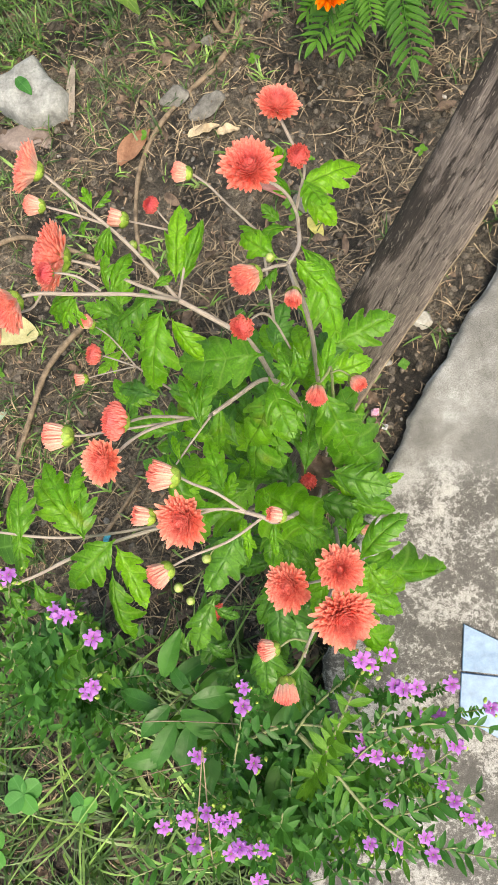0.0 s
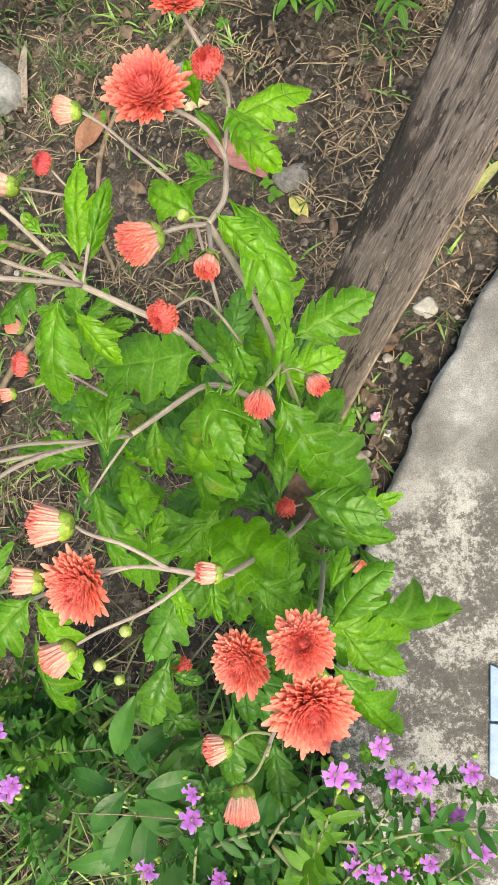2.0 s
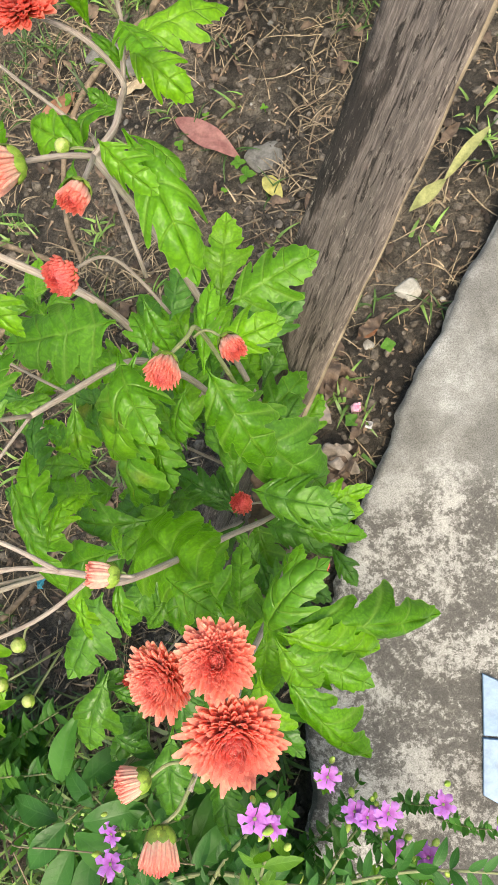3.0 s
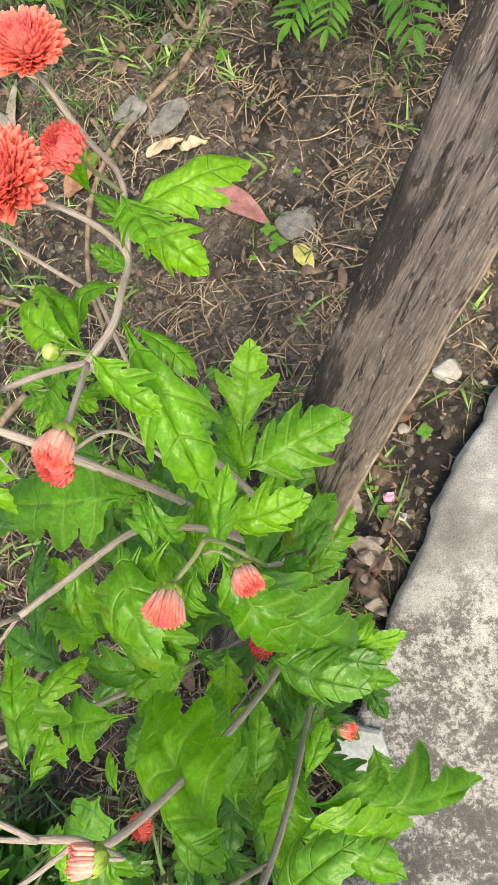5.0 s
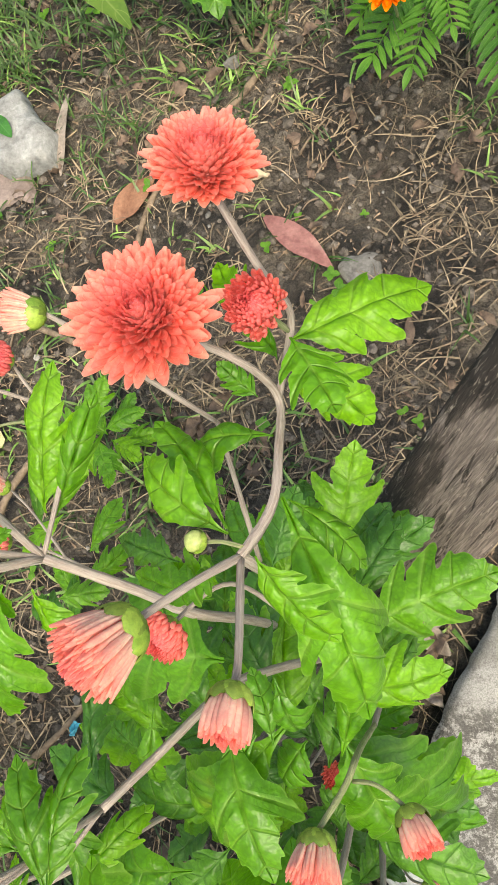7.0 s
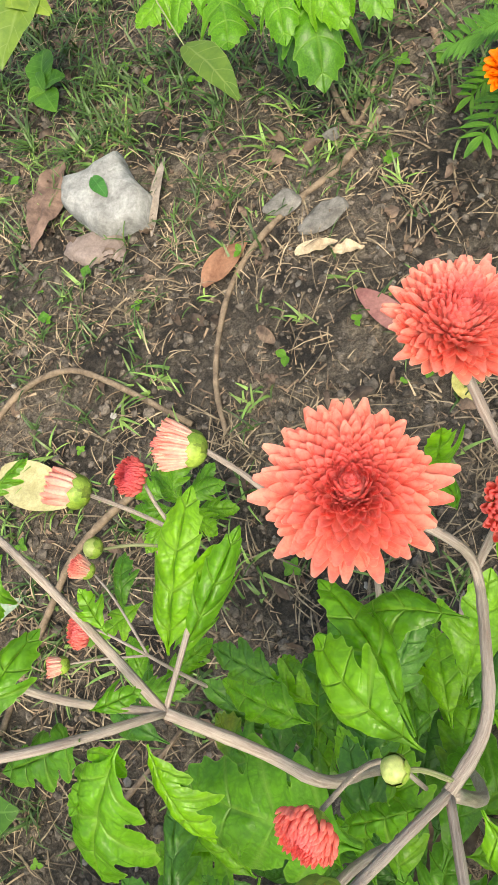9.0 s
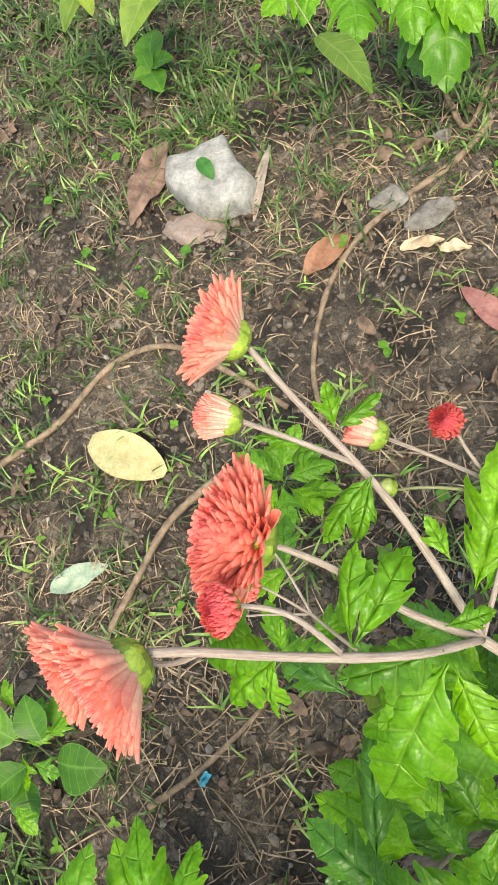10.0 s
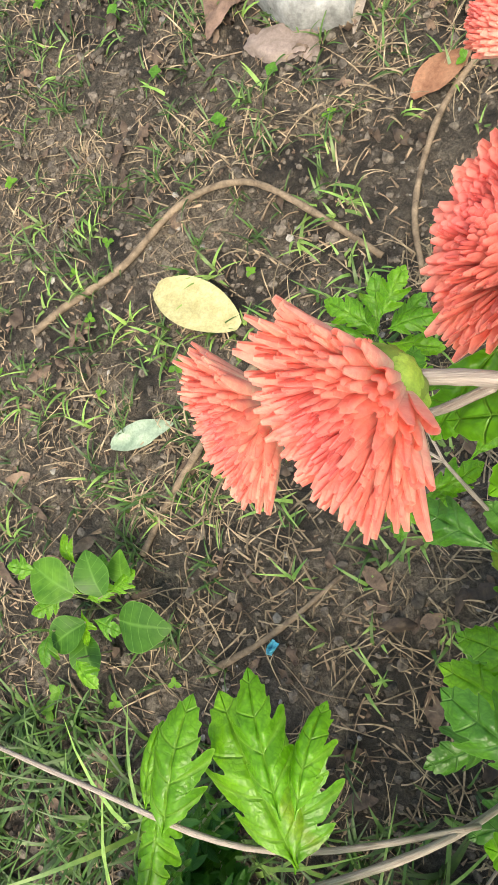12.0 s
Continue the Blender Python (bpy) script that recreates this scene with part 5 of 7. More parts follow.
def shrub_branch(shrub, points, r0=0.0022, leaf_len=0.020, gap=0.0085, young=0.0, wide=0.20):
    """A stem with its paired small leaves."""
    v, f, u = tube(points, r0, r0 * 0.35, 6, 6)
    stem = child("branch", mesh_of("branch", v, f, STEM_GREEN, uv=u), shrub)
    line = spline(points, 14)
    seg = np.linalg.norm(np.diff(line, axis=0), axis=1)
    run = np.concatenate([[0], np.cumsum(seg)])
    pieces = []
    s, k = run[-1] * 0.12, 0
    while s < run[-1]:
        p = np.array([np.interp(s, run, line[:, i]) for i in range(3)])
        q = np.array([np.interp(min(run[-1], s + 0.004), run, line[:, i]) for i in range(3)])
        d = unit(q - p + 1e-6)
        a = k * 1.35 + shrub_rng.uniform(-0.3, 0.3)
        lat = unit(np.cross(d, (math.sin(a), 0.4, math.cos(a))))
        for sg in (-1, 1):
            ll = leaf_len * shrub_rng.uniform(0.65, 1.15) * (1 - 0.45 * s / run[-1])
            dirn = lat * sg * 0.9 + d * 0.55 + np.array((0, 0, shrub_rng.uniform(-0.15, 0.3)))
            pieces.append(placed(simple_leaf(ll, ll * wide, 5, 0.3, shrub_rng.uniform(-0.08, 0.10)), p, dirn, (shrub_rng.uniform(-0.3, 0.3), shrub_rng.uniform(-0.3, 0.3), 1)))
        s += gap * shrub_rng.uniform(0.8, 1.25)
        k += 1
    v, f, u = join(pieces)
    leaves = child("foliage", mesh_of("foliage", v, f, LEAF_SHRUB if shrub_rng.random() > young else LEAF_WEED, uv=u), stem)
    tagged(leaves, "small glossy lance-shaped leaves", kind="stuff")
    return stem


def shrub_flower(shrub, at, size=0.0088):
    ax = unit((shrub_rng.uniform(-0.5, 0.5), shrub_rng.uniform(-0.5, 0.4), 1))
    x = unit(np.cross((0.3, 0.9, 0.1), ax))
    y = np.cross(ax, x)
    s = size * shrub_rng.uniform(0.85, 1.15)
    m = Matrix(((x[0] * s, y[0] * s, ax[0] * s, at[0]), (x[1] * s, y[1] * s, ax[1] * s, at[1]), (x[2] * s, y[2] * s, ax[2] * s, at[2]), (0, 0, 0, 1)))
    ob = child("flower", SHRUB_FLOWERS[shrub_rng.randrange(4)], shrub, m)
    child("flower_tube", FLOWER_TUBE, ob)
    for k in range(shrub_rng.randrange(2, 5)):
        a, r = shrub_rng.uniform(0, 6.283), shrub_rng.uniform(0.006, 0.013)
        b = s * shrub_rng.uniform(0.16, 0.26)
        q = (at[0] + r * math.cos(a), at[1] + r * math.sin(a), at[2] - shrub_rng.uniform(0.002, 0.010))
        child("bud", SHRUB_BUD, shrub, pose(*q, shrub_rng.uniform(-40, 40), shrub_rng.uniform(-40, 40), 0) @ Matrix.Diagonal((b, b, b * 2.0, 1)))
    return ob


def twiglet(shrub, at, root):
    """A short leafy shoot that carries a flower."""
    a, r = np.array(at), np.array(root)
    d = unit(r - a)
    low = a + d * 0.10 + np.array((0, 0, -0.05))
    mid = a + d * 0.045 + np.array((0, 0, -0.015))
    shrub_branch(shrub, [low, mid, a + np.array((0, 0, -0.004))], 0.0013, 0.013, 0.006, 0.5)


shrub = empty("flowering_shrub", (-0.02, -0.46, 0.0))
shrub.location = (0, 0, 0)
tagged(shrub, "leafy green shrub with small purple flowers in the bed", "shrub", "purple-flowered shrubs")
ROOT = (-0.060, -0.440, 0.0)


def shrub_arm(tip, root=ROOT, bow=0.06, gap=0.0085):
    r, t = np.array(root), np.array(tip)
    m1 = r + (t - r) * 0.35 + np.array((0, 0, bow + 0.18 * (t[2])))
    m2 = r + (t - r) * 0.70 + np.array((0, 0, bow + 0.10 * t[2]))
    shrub_branch(shrub, [r, m1, m2, t], 0.0022, shrub_rng.uniform(0.028, 0.042), gap * 1.25, 0.12, 0.17)


shrub_branch(shrub, [ROOT, (-0.092, -0.305, 0.400), (-0.018, -0.261, 0.460), (0.051, -0.271, 0.470), (0.118, -0.263, 0.460), (0.186, -0.275, 0.440)], 0.0024, 0.036, 0.012, 0.0, 0.18)
shrub_branch(shrub, [(-0.012, -0.270, 0.470), (0.026, -0.308, 0.480), (0.056, -0.346, 0.480), (0.094, -0.376, 0.470)], 0.0024, 0.030, 0.012, 1.0, 0.13)
shrub_branch(shrub, [ROOT, (-0.006, -0.359, 0.400), (0.049, -0.290, 0.460), (0.084, -0.271, 0.470)], 0.0020, 0.020)
shrub_branch(shrub, [ROOT, (-0.038, -0.312, 0.420), (-0.005, -0.254, 0.470), (0.035, -0.212, 0.530), (0.059, -0.183, 0.600)], 0.0020, 0.020)
shrub_branch(shrub, [ROOT, (-0.094, -0.347, 0.400), (-0.073, -0.269, 0.470), (-0.058, -0.226, 0.520)], 0.0020, 0.021)
for tip in ((0.058, -0.195, 0.560), (0.081, -0.242, 0.480), (0.119, -0.252, 0.460), (0.140, -0.296, 0.440), (0.080, -0.327, 0.460)):
    shrub_arm(tip)
for tip in ((0.033, -0.352, 0.450), (-0.005, -0.389, 0.440), (-0.032, -0.342, 0.480), (-0.063, -0.384, 0.480), (-0.102, -0.363, 0.480), (-0.145, -0.413, 0.440)):
    shrub_arm(tip)
for tip in ((-0.161, -0.363, 0.440), (-0.134, -0.329, 0.420), (-0.069, -0.327, 0.460), (-0.026, -0.318, 0.420), (0.017, -0.244, 0.440), (0.073, -0.409, 0.440)):
    shrub_arm(tip)
for tip in ((0.038, -0.429, 0.420), (0.145, -0.403, 0.400), (0.126, -0.358, 0.400), (0.174, -0.347, 0.400), (-0.011, -0.452, 0.420), (-0.092, -0.450, 0.440)):
    shrub_arm(tip)
for k in range(52):
    a = shrub_rng.uniform(0.1, 3.3)
    rr = shrub_rng.uniform(0.08, 0.24)
    shrub_arm((ROOT[0] + rr * math.cos(a) * 1.1, ROOT[1] - 0.02 + rr * math.sin(a), shrub_rng.uniform(0.12, 0.40)), bow=0.03)
for at in ((-0.057, -0.229, 0.530), (-0.055, -0.212, 0.530), (-0.125, -0.297, 0.450), (-0.064, -0.304, 0.450), (-0.158, -0.360, 0.470), (-0.134, -0.352, 0.470), (-0.105, -0.335, 0.500),
           (-0.092, -0.343, 0.500), (-0.079, -0.340, 0.500), (-0.088, -0.349, 0.500), (-0.065, -0.368, 0.500)):
    shrub_flower(shrub, at)
    twiglet(shrub, at, ROOT)
for at in ((-0.082, -0.372, 0.500), (-0.050, -0.368, 0.500), (-0.126, -0.376, 0.470), (-0.059, -0.404, 0.480), (-0.073, -0.366, 0.500), (0.060, -0.176, 0.615), (0.066, -0.181, 0.610),
           (0.082, -0.187, 0.520), (0.096, -0.231, 0.460), (0.110, -0.229, 0.460)):
    shrub_flower(shrub, at)
    twiglet(shrub, at, ROOT)
for at in ((0.146, -0.231, 0.440), (0.108, -0.267, 0.420), (0.131, -0.264, 0.440), (0.053, -0.279, 0.460), (0.063, -0.295, 0.460), (0.049, -0.291, 0.460), (0.105, -0.297, 0.440),
           (0.082, -0.305, 0.440), (0.146, -0.296, 0.420), (0.128, -0.335, 0.420)):
    shrub_flower(shrub, at)
    twiglet(shrub, at, ROOT)
for at in ((0.073, -0.344, 0.440), (0.141, -0.358, 0.400), (0.172, -0.393, 0.380), (0.050, -0.385, 0.440), (0.079, -0.387, 0.440), (0.108, -0.394, 0.400), (0.114, -0.411, 0.400),
           (0.156, -0.381, 0.380), (0.188, -0.264, 0.400), (0.088, -0.227, 0.460)):
    shrub_flower(shrub, at)
    twiglet(shrub, at, ROOT)

shrub = empty("flowering_shrub")
tagged(shrub, "smaller green shrub with small purple flowers beside grass", "shrub", "purple-flowered shrubs")
ROOT_B = (-0.42, -0.27, 0.0)
for tip in ((-0.298, -0.094, 0.530), (-0.239, -0.136, 0.530), (-0.199, -0.159, 0.548), (-0.228, -0.216, 0.480), (-0.285, -0.156, 0.500), (-0.322, -0.176, 0.480), (-0.286, -0.198, 0.460), (-0.351, -0.142, 0.500)):
    shrub_arm(tip, ROOT_B, 0.03)
for tip in ((-0.298, -0.121, 0.500), (-0.241, -0.181, 0.500), (-0.316, -0.232, 0.440), (-0.368, -0.208, 0.460), (-0.294, -0.247, 0.400), (-0.236, -0.212, 0.420)):
    shrub_arm(tip, ROOT_B, 0.03)
for at in ((-0.295, -0.094, 0.535), (-0.244, -0.133, 0.535), (-0.236, -0.138, 0.535), (-0.228, -0.138, 0.535), (-0.195, -0.158, 0.558), (-0.226, -0.216, 0.485), (-0.304, -0.096, 0.530), (-0.233, -0.222, 0.480)):
    shrub_flower(shrub, at)
    twiglet(shrub, at, ROOT_B)

# low dense shoots that hide the soil
for tip in ((-0.353, -0.166), (-0.305, -0.199), (-0.389, -0.237), (-0.273, -0.241), (-0.349, -0.288), (-0.255, -0.290), (-0.427, -0.312), (-0.314, -0.339),
            (-0.226, -0.236), (-0.235, -0.346), (-0.383, -0.263), (-0.273, -0.207), (-0.213, -0.283), (-0.353, -0.134), (-0.337, -0.291), (-0.207, -0.385)):
    shrub_arm((*tip, shrub_rng.uniform(0.26, 0.40)), ROOT_B, 0.03, 0.0075)
    shrub_arm((tip[0] + shrub_rng.uniform(-0.03, 0.03), tip[1] + shrub_rng.uniform(-0.03, 0.03), shrub_rng.uniform(0.14, 0.28)), ROOT_B, 0.03, 0.0075)


# ---- broad-leaved weeds ----
def ovate_mesh(name, seed, material, half=0.27):
    v, f, u = simple_leaf(1.0, half, 12, 0.25, 0.10, 0.1, 1.0, seed, 0.03, 6)
    return mesh_of(name, v, f, material, uv=u)


OVATE = [ovate_mesh("ovate_leaf", k, LEAF_SHRUB, (0.17, 0.205, 0.185)[k]) for k in range(3)]
OVATE_YELLOW = [ovate_mesh("ovate_leaf", k + 8, LEAF_YELLOW, (0.19, 0.22, 0.20)[k]) for k in range(3)]
OVATE_LIGHT = [ovate_mesh("ovate_leaf", k + 5, LEAF_WEED, (0.19, 0.24, 0.38)[k]) for k in range(3)]


def ovate(plant_ob, base, tip, meshes, pick=0, wide=1.0, roll=0):
    LEAF_SETS["plain"] = meshes
    return leaf(plant_ob, base, tip, wide, roll, "plain", pick)


weed = empty("broadleaf_weed")
tagged(weed, "broadleaf weed with dark ovate leaves among purple flowers", "weed")
for base, tip in (((-0.181, -0.264, 0.360), (-0.218, -0.300, 0.360)), ((-0.161, -0.266, 0.380), (-0.104, -0.295, 0.370)), ((-0.152, -0.251, 0.360), (-0.182, -0.216, 0.350)),
                  ((-0.142, -0.250, 0.400), (-0.092, -0.245, 0.380)), ((-0.175, -0.290, 0.360), (-0.168, -0.341, 0.340)), ((-0.205, -0.270, 0.330), (-0.261, -0.256, 0.310)),
                  ((-0.095, -0.299, 0.380), (-0.081, -0.348, 0.360)), ((-0.052, -0.288, 0.400), (-0.013, -0.256, 0.380)), ((-0.066, -0.317, 0.360), (-0.038, -0.367, 0.340))):
    ovate(weed, base, tip, OVATE, leaf_rng.randrange(3), 1.15)
for k in range(26):
    a = leaf_rng.uniform(0, 6.28)
    b = np.array((-0.13 + leaf_rng.uniform(-0.07, 0.10), -0.27 + leaf_rng.uniform(-0.05, 0.05), leaf_rng.uniform(0.24, 0.37)))
    ln = leaf_rng.uniform(0.045, 0.070)
    ovate(weed, b, b + np.array((ln * math.cos(a), ln * math.sin(a), leaf_rng.uniform(-0.02, 0.015))), OVATE, leaf_rng.randrange(3), 1.1)
v, f, u = tube([(-0.17, -0.27, 0.0), (-0.16, -0.24, 0.2), (-0.161, -0.266, 0.380)], 0.003, 0.0015, 7)
child("stem", mesh_of("stem", v, f, STEM_GREEN, uv=u), weed)
for base, tip in (((-0.181, -0.264, 0.360), (-0.16, -0.24, 0.25)), ((-0.095, -0.299, 0.380), (-0.16, -0.24, 0.2)), ((-0.056, -0.302, 0.380), (-0.16, -0.24, 0.18))):
    v, f, u = tube([tip, base], 0.002, 0.0012, 6)
    child("stem", mesh_of("stem", v, f, STEM_GREEN, uv=u), weed)

def clover_leaflet(name, seed, material):
    """A round leaflet, notched at its end."""
    verts, uv, faces = [(0, 0, 0)], [(0, 0)], []
    n, rings = 26, 4
    for q in range(1, rings + 1):
        for k in range(n):
            a = 2 * math.pi * k / n
            r = 0.5 * (1 - 0.16 * math.exp(-((a - math.pi / 2) / 0.35) ** 2))
            x, y = r * 0.98 * math.cos(a), 0.5 + r * math.sin(a)
            f = q / rings
            x, y = x * f, y * f
            verts.append((x, y, 0.18 * abs(x) - 0.10 * y * y + 0.02 * noise.noise(Vector((x * 5 + seed, y * 5, seed)))))
            uv.append((max(-1, min(1, 2 * x)), y))
    for k in range(n):
        faces.append((0, 1 + k, 1 + (k + 1) % n))
    for q in range(rings - 1):
        for k in range(n):
            k2 = (k + 1) % n
            faces.append((1 + q * n + k, 1 + (q + 1) * n + k, 1 + (q + 1) * n + k2, 1 + q * n + k2))
    return mesh_of(name, verts, faces, material, uv=uv)


CLOVER = [clover_leaflet("leaflet", k, LEAF_CLOVER) for k in range(3)]


def clover(at, size, leaves, turn, label):
    ob = empty("clover")
    tagged(ob, label, "weed", "clovers")
    top = np.array(at)
    for k in range(leaves):
        a = turn + 2 * math.pi * k / leaves
        ovate(ob, top, top + size * np.array((math.cos(a), math.sin(a), 0.06 * (k % 3))), CLOVER, k, 1.0)
    v, f, u = tube([(at[0] + 0.02, at[1] - 0.02, -0.01), (at[0] + 0.01, at[1] - 0.01, at[2] * 0.6), tuple(at)], 0.0016, 0.001, 6)
    child("stem", mesh_of("stem", v, f, STEM_GREEN, uv=u), ob)


clover((-0.489, -0.441, 0.140), 0.034, 4, 0.6, "large four-leaved clover with round green leaflets in grass")
clover((-0.409, -0.471, 0.100), 0.026, 3, 0.2, "three-leaved clover with round green leaflets in grass")
clover((-0.553, -0.531, 0.120), 0.032, 3, 1.2, "three-leaved clover with round green leaflets in grass")

# long pale stalks of dry grass leaning over the shrubs
for pts in (((-0.130, -0.456, 0.360), (-0.113, -0.348, 0.460), (-0.101, -0.268, 0.520)), ((-0.158, -0.457, 0.360), (-0.123, -0.348, 0.460), (-0.101, -0.269, 0.520)),
            ((-0.277, -0.299, 0.300), (-0.181, -0.276, 0.380), (-0.031, -0.276, 0.420)), ((-0.325, -0.386, 0.280), (-0.209, -0.342, 0.360), (-0.139, -0.318, 0.400)),
            ((-0.216, -0.397, 0.300), (-0.215, -0.321, 0.360), (-0.220, -0.279, 0.380))):
    root = (pts[0][0] - 0.03, pts[0][1] - 0.05, -0.01)
    v, f, u = tube([root, *pts], 0.0011, 0.0006, 6)
    tagged(new("dry_stalk", mesh_of("dry_stalk", v, f, STRAW, uv=u)), "long thin pale stalk of dry grass", "stalk", "dry grass stalks")

weed = empty("broadleaf_weed")
tagged(weed, "low weed with rounded green leaves on bare soil", "weed")
for base, tip, pick in (((-0.593, -0.029, 0.090), (-0.625, 0.020, 0.100), 2), ((-0.626, -0.072, 0.060), (-0.667, -0.114, 0.060), 2), ((-0.574, -0.055, 0.070), (-0.499, -0.046, 0.080), 2),
                        ((-0.629, -0.088, 0.050), (-0.599, -0.136, 0.050), 2), ((-0.576, -0.014, 0.070), (-0.589, 0.029, 0.080), 2), ((-0.639, -0.038, 0.080), (-0.708, -0.015, 0.080), 2)):
    ovate(weed, base, tip, OVATE_LIGHT, pick, 1.1)
    v, f, u = tube([(-0.654, -0.054, 0.000), base], 0.0015, 0.001, 6)
    child("stem", mesh_of("stem", v, f, STEM_GREEN, uv=u), weed)
for k in range(11):
    a = 2.4 * k
    c = np.array((-0.640 + 0.011 * k * math.cos(a) * 0.6, -0.045 + 0.012 * k * math.sin(a) * 0.6, 0.0))
    b = c + np.array((0, 0, 0.045 + 0.004 * k))
    leaf(weed, b, b + np.array((0.046 * math.cos(a + 0.5), 0.046 * math.sin(a + 0.5), 0.004)), 1.0, 0, "old" if k % 2 else "fresh")
    v, f, u = tube([c + np.array((0, 0, -0.005)), b], 0.0013, 0.001, 6)
    child("stem", mesh_of("stem", v, f, STEM_GREEN, uv=u), weed)
weed = empty("seedling_weed")
tagged(weed, "young fern-like weed with lobed leaves beneath the flowers", "weed")
for k in range(12):
    a = k * 2.4
    c = np.array((-0.318, 0.328, 0.030))
    b = c + np.array((0.01 * math.cos(a), 0.01 * math.sin(a), 0.03 + 0.006 * k))
    leaf(weed, b, b + np.array((0.06 * math.cos(a), 0.06 * math.sin(a), 0.01)), 0.9, 0, "fresh" if k % 3 else "old")
v, f, u = tube([(-0.331, 0.335, -0.010), (-0.308, 0.322, 0.060), (-0.296, 0.314, 0.100)], 0.002, 0.001, 6)
child("stem", mesh_of("stem", v, f, STEM_GREEN, uv=u), weed)


# ---- marigold beyond the bare soil ----
marigold = empty("marigold_plant")
tagged(marigold, "low marigold with feathery green leaves and orange flower", "plant")
mari_rng = random.Random(8)


def feather_leaf(base, tip, pairs=9):
    b, t = np.array(base), np.array(tip)
    d = t - b
    ln = np.linalg.norm(d)
    pieces = [tube([b, b + d * 0.5 + np.array((0, 0, 0.12 * ln)), t], 0.0012, 0.0006, 5, 5)]
    lat = unit(np.cross(unit(d), (0, 0, 1)))
    for k in range(pairs):
        s = 0.25 + 0.72 * k / (pairs - 1)
        p = b + d * s + np.array((0, 0, 0.12 * ln * 4 * s * (1 - s) * 0.5))
        for sg in (-1, 1):
            ll = ln * 0.36 * math.sin(math.pi * (0.25 + 0.6 * (1 - s))) * mari_rng.uniform(0.85, 1.1)
            pieces.append(placed(simple_leaf(ll, ll * 0.115, 6, 0.3, 0.06), p, lat * sg + unit(d) * 0.75 + np.array((0, 0, mari_rng.uniform(-0.15, 0.15)))))
    pieces.append(placed(simple_leaf(ln * 0.28, ln * 0.05, 6, 0.3, 0.05), t - d * 0.02, d))
    v, f, u = join(pieces)
    return child("leaf", mesh_of("feather_leaf", v, f, LEAF_WEED, uv=u), marigold)


CROWN = (0.10, 0.86, 0.0)
for base, tip in (((0.139, 0.892, 0.120), (0.052, 0.798, 0.100)), ((0.146, 0.861, 0.140), (0.100, 0.772, 0.100)), ((0.193, 0.854, 0.160), (0.212, 0.727, 0.110)), ((0.121, 0.903, 0.140), (0.040, 0.860, 0.100)),
                  ((0.251, 0.871, 0.140), (0.282, 0.785, 0.120)), ((0.138, 0.866, 0.160), (0.150, 0.785, 0.140)), ((0.232, 0.875, 0.140), (0.188, 0.785, 0.130))):
    feather_leaf(base, tip)
for k in range(16):
    a = mari_rng.uniform(0, 6.28)
    r0, r1 = mari_rng.uniform(0.01, 0.05), mari_rng.uniform(0.08, 0.14)
    z = mari_rng.uniform(0.08, 0.20)
    feather_leaf((CROWN[0] + 0.05 + r0 * math.cos(a), CROWN[1] + 0.06 + r0 * math.sin(a), z), (CROWN[0] + 0.05 + r1 * math.cos(a) * 1.2, CROWN[1] + 0.07 + r1 * math.sin(a) * 0.8, z - mari_rng.uniform(0, 0.05)))
v, f, u, s = petal_head(110, 0.012, (0.05, 1.45), (0.010, 0.022), (0.005, 0.010), (-0.4, 0.2), 0.5, 61, 0.2, 0.006)
head = child("flower", mesh_of("marigold_petals", v, f, None, uv=u, slots=s, mats=[PETAL_ORANGE, PETAL_ORANGE]), marigold, pose(0.082, 0.805, 0.195, 10, 5, 0))
child("calyx", calyx_mesh(0.009, 62), head, pose(0, 0, 0.002), "green bract cup")
for pts in (([CROWN, (0.09, 0.84, 0.10), (0.082, 0.806, 0.190)]), ([CROWN, (0.12, 0.92, 0.12)]), ([CROWN, (0.05, 0.93, 0.12)]), ([CROWN, (0.14, 0.86, 0.14)])):
    v, f, u = tube(pts, 0.003, 0.0016, 7)
    child("stem", mesh_of("stem", v, f, STEM_GREEN, uv=u), marigold)

# ---- young chrysanthemum at the back of the bed ----
young = empty("chrysanthemum_plant")
tagged(young, "young chrysanthemum with lobed bright green leaves, not in bloom", "plant")
YB = (-0.282, 1.316, 0.000)
for base, tip, kind in (((-0.369, 1.118, 0.160), (-0.432, 1.037, 0.150), "fresh"), ((-0.322, 1.107, 0.170), (-0.368, 1.010, 0.160), "fresh"), ((-0.303, 1.092, 0.170), (-0.279, 0.956, 0.150), "fresh"),
                        ((-0.219, 1.074, 0.170), (-0.198, 0.950, 0.160), "fresh"), ((-0.184, 1.044, 0.180), (-0.113, 0.955, 0.160), "fresh"), ((-0.182, 1.080, 0.140), (-0.153, 0.910, 0.110), "old"),
                        ((-0.251, 1.090, 0.180), (-0.235, 0.996, 0.170), "fresh"), ((-0.128, 1.100, 0.140), (-0.062, 0.998, 0.120), "old"), ((-0.221, 1.091, 0.100), (-0.182, 0.975, 0.060), "deep")):
    leaf(young, base, tip, 0.95, 0, kind)
for k in range(22):
    a = leaf_rng.uniform(0, 6.28)
    b = np.array(YB) + np.array((leaf_rng.uniform(-0.12, 0.14), leaf_rng.uniform(0.0, 0.22), leaf_rng.uniform(0.08, 0.24)))
    leaf(young, b, b + np.array((0.065 * math.cos(a), 0.065 * math.sin(a), 0.0)), 0.9, 0, ("fresh", "old", "deep")[k % 3])
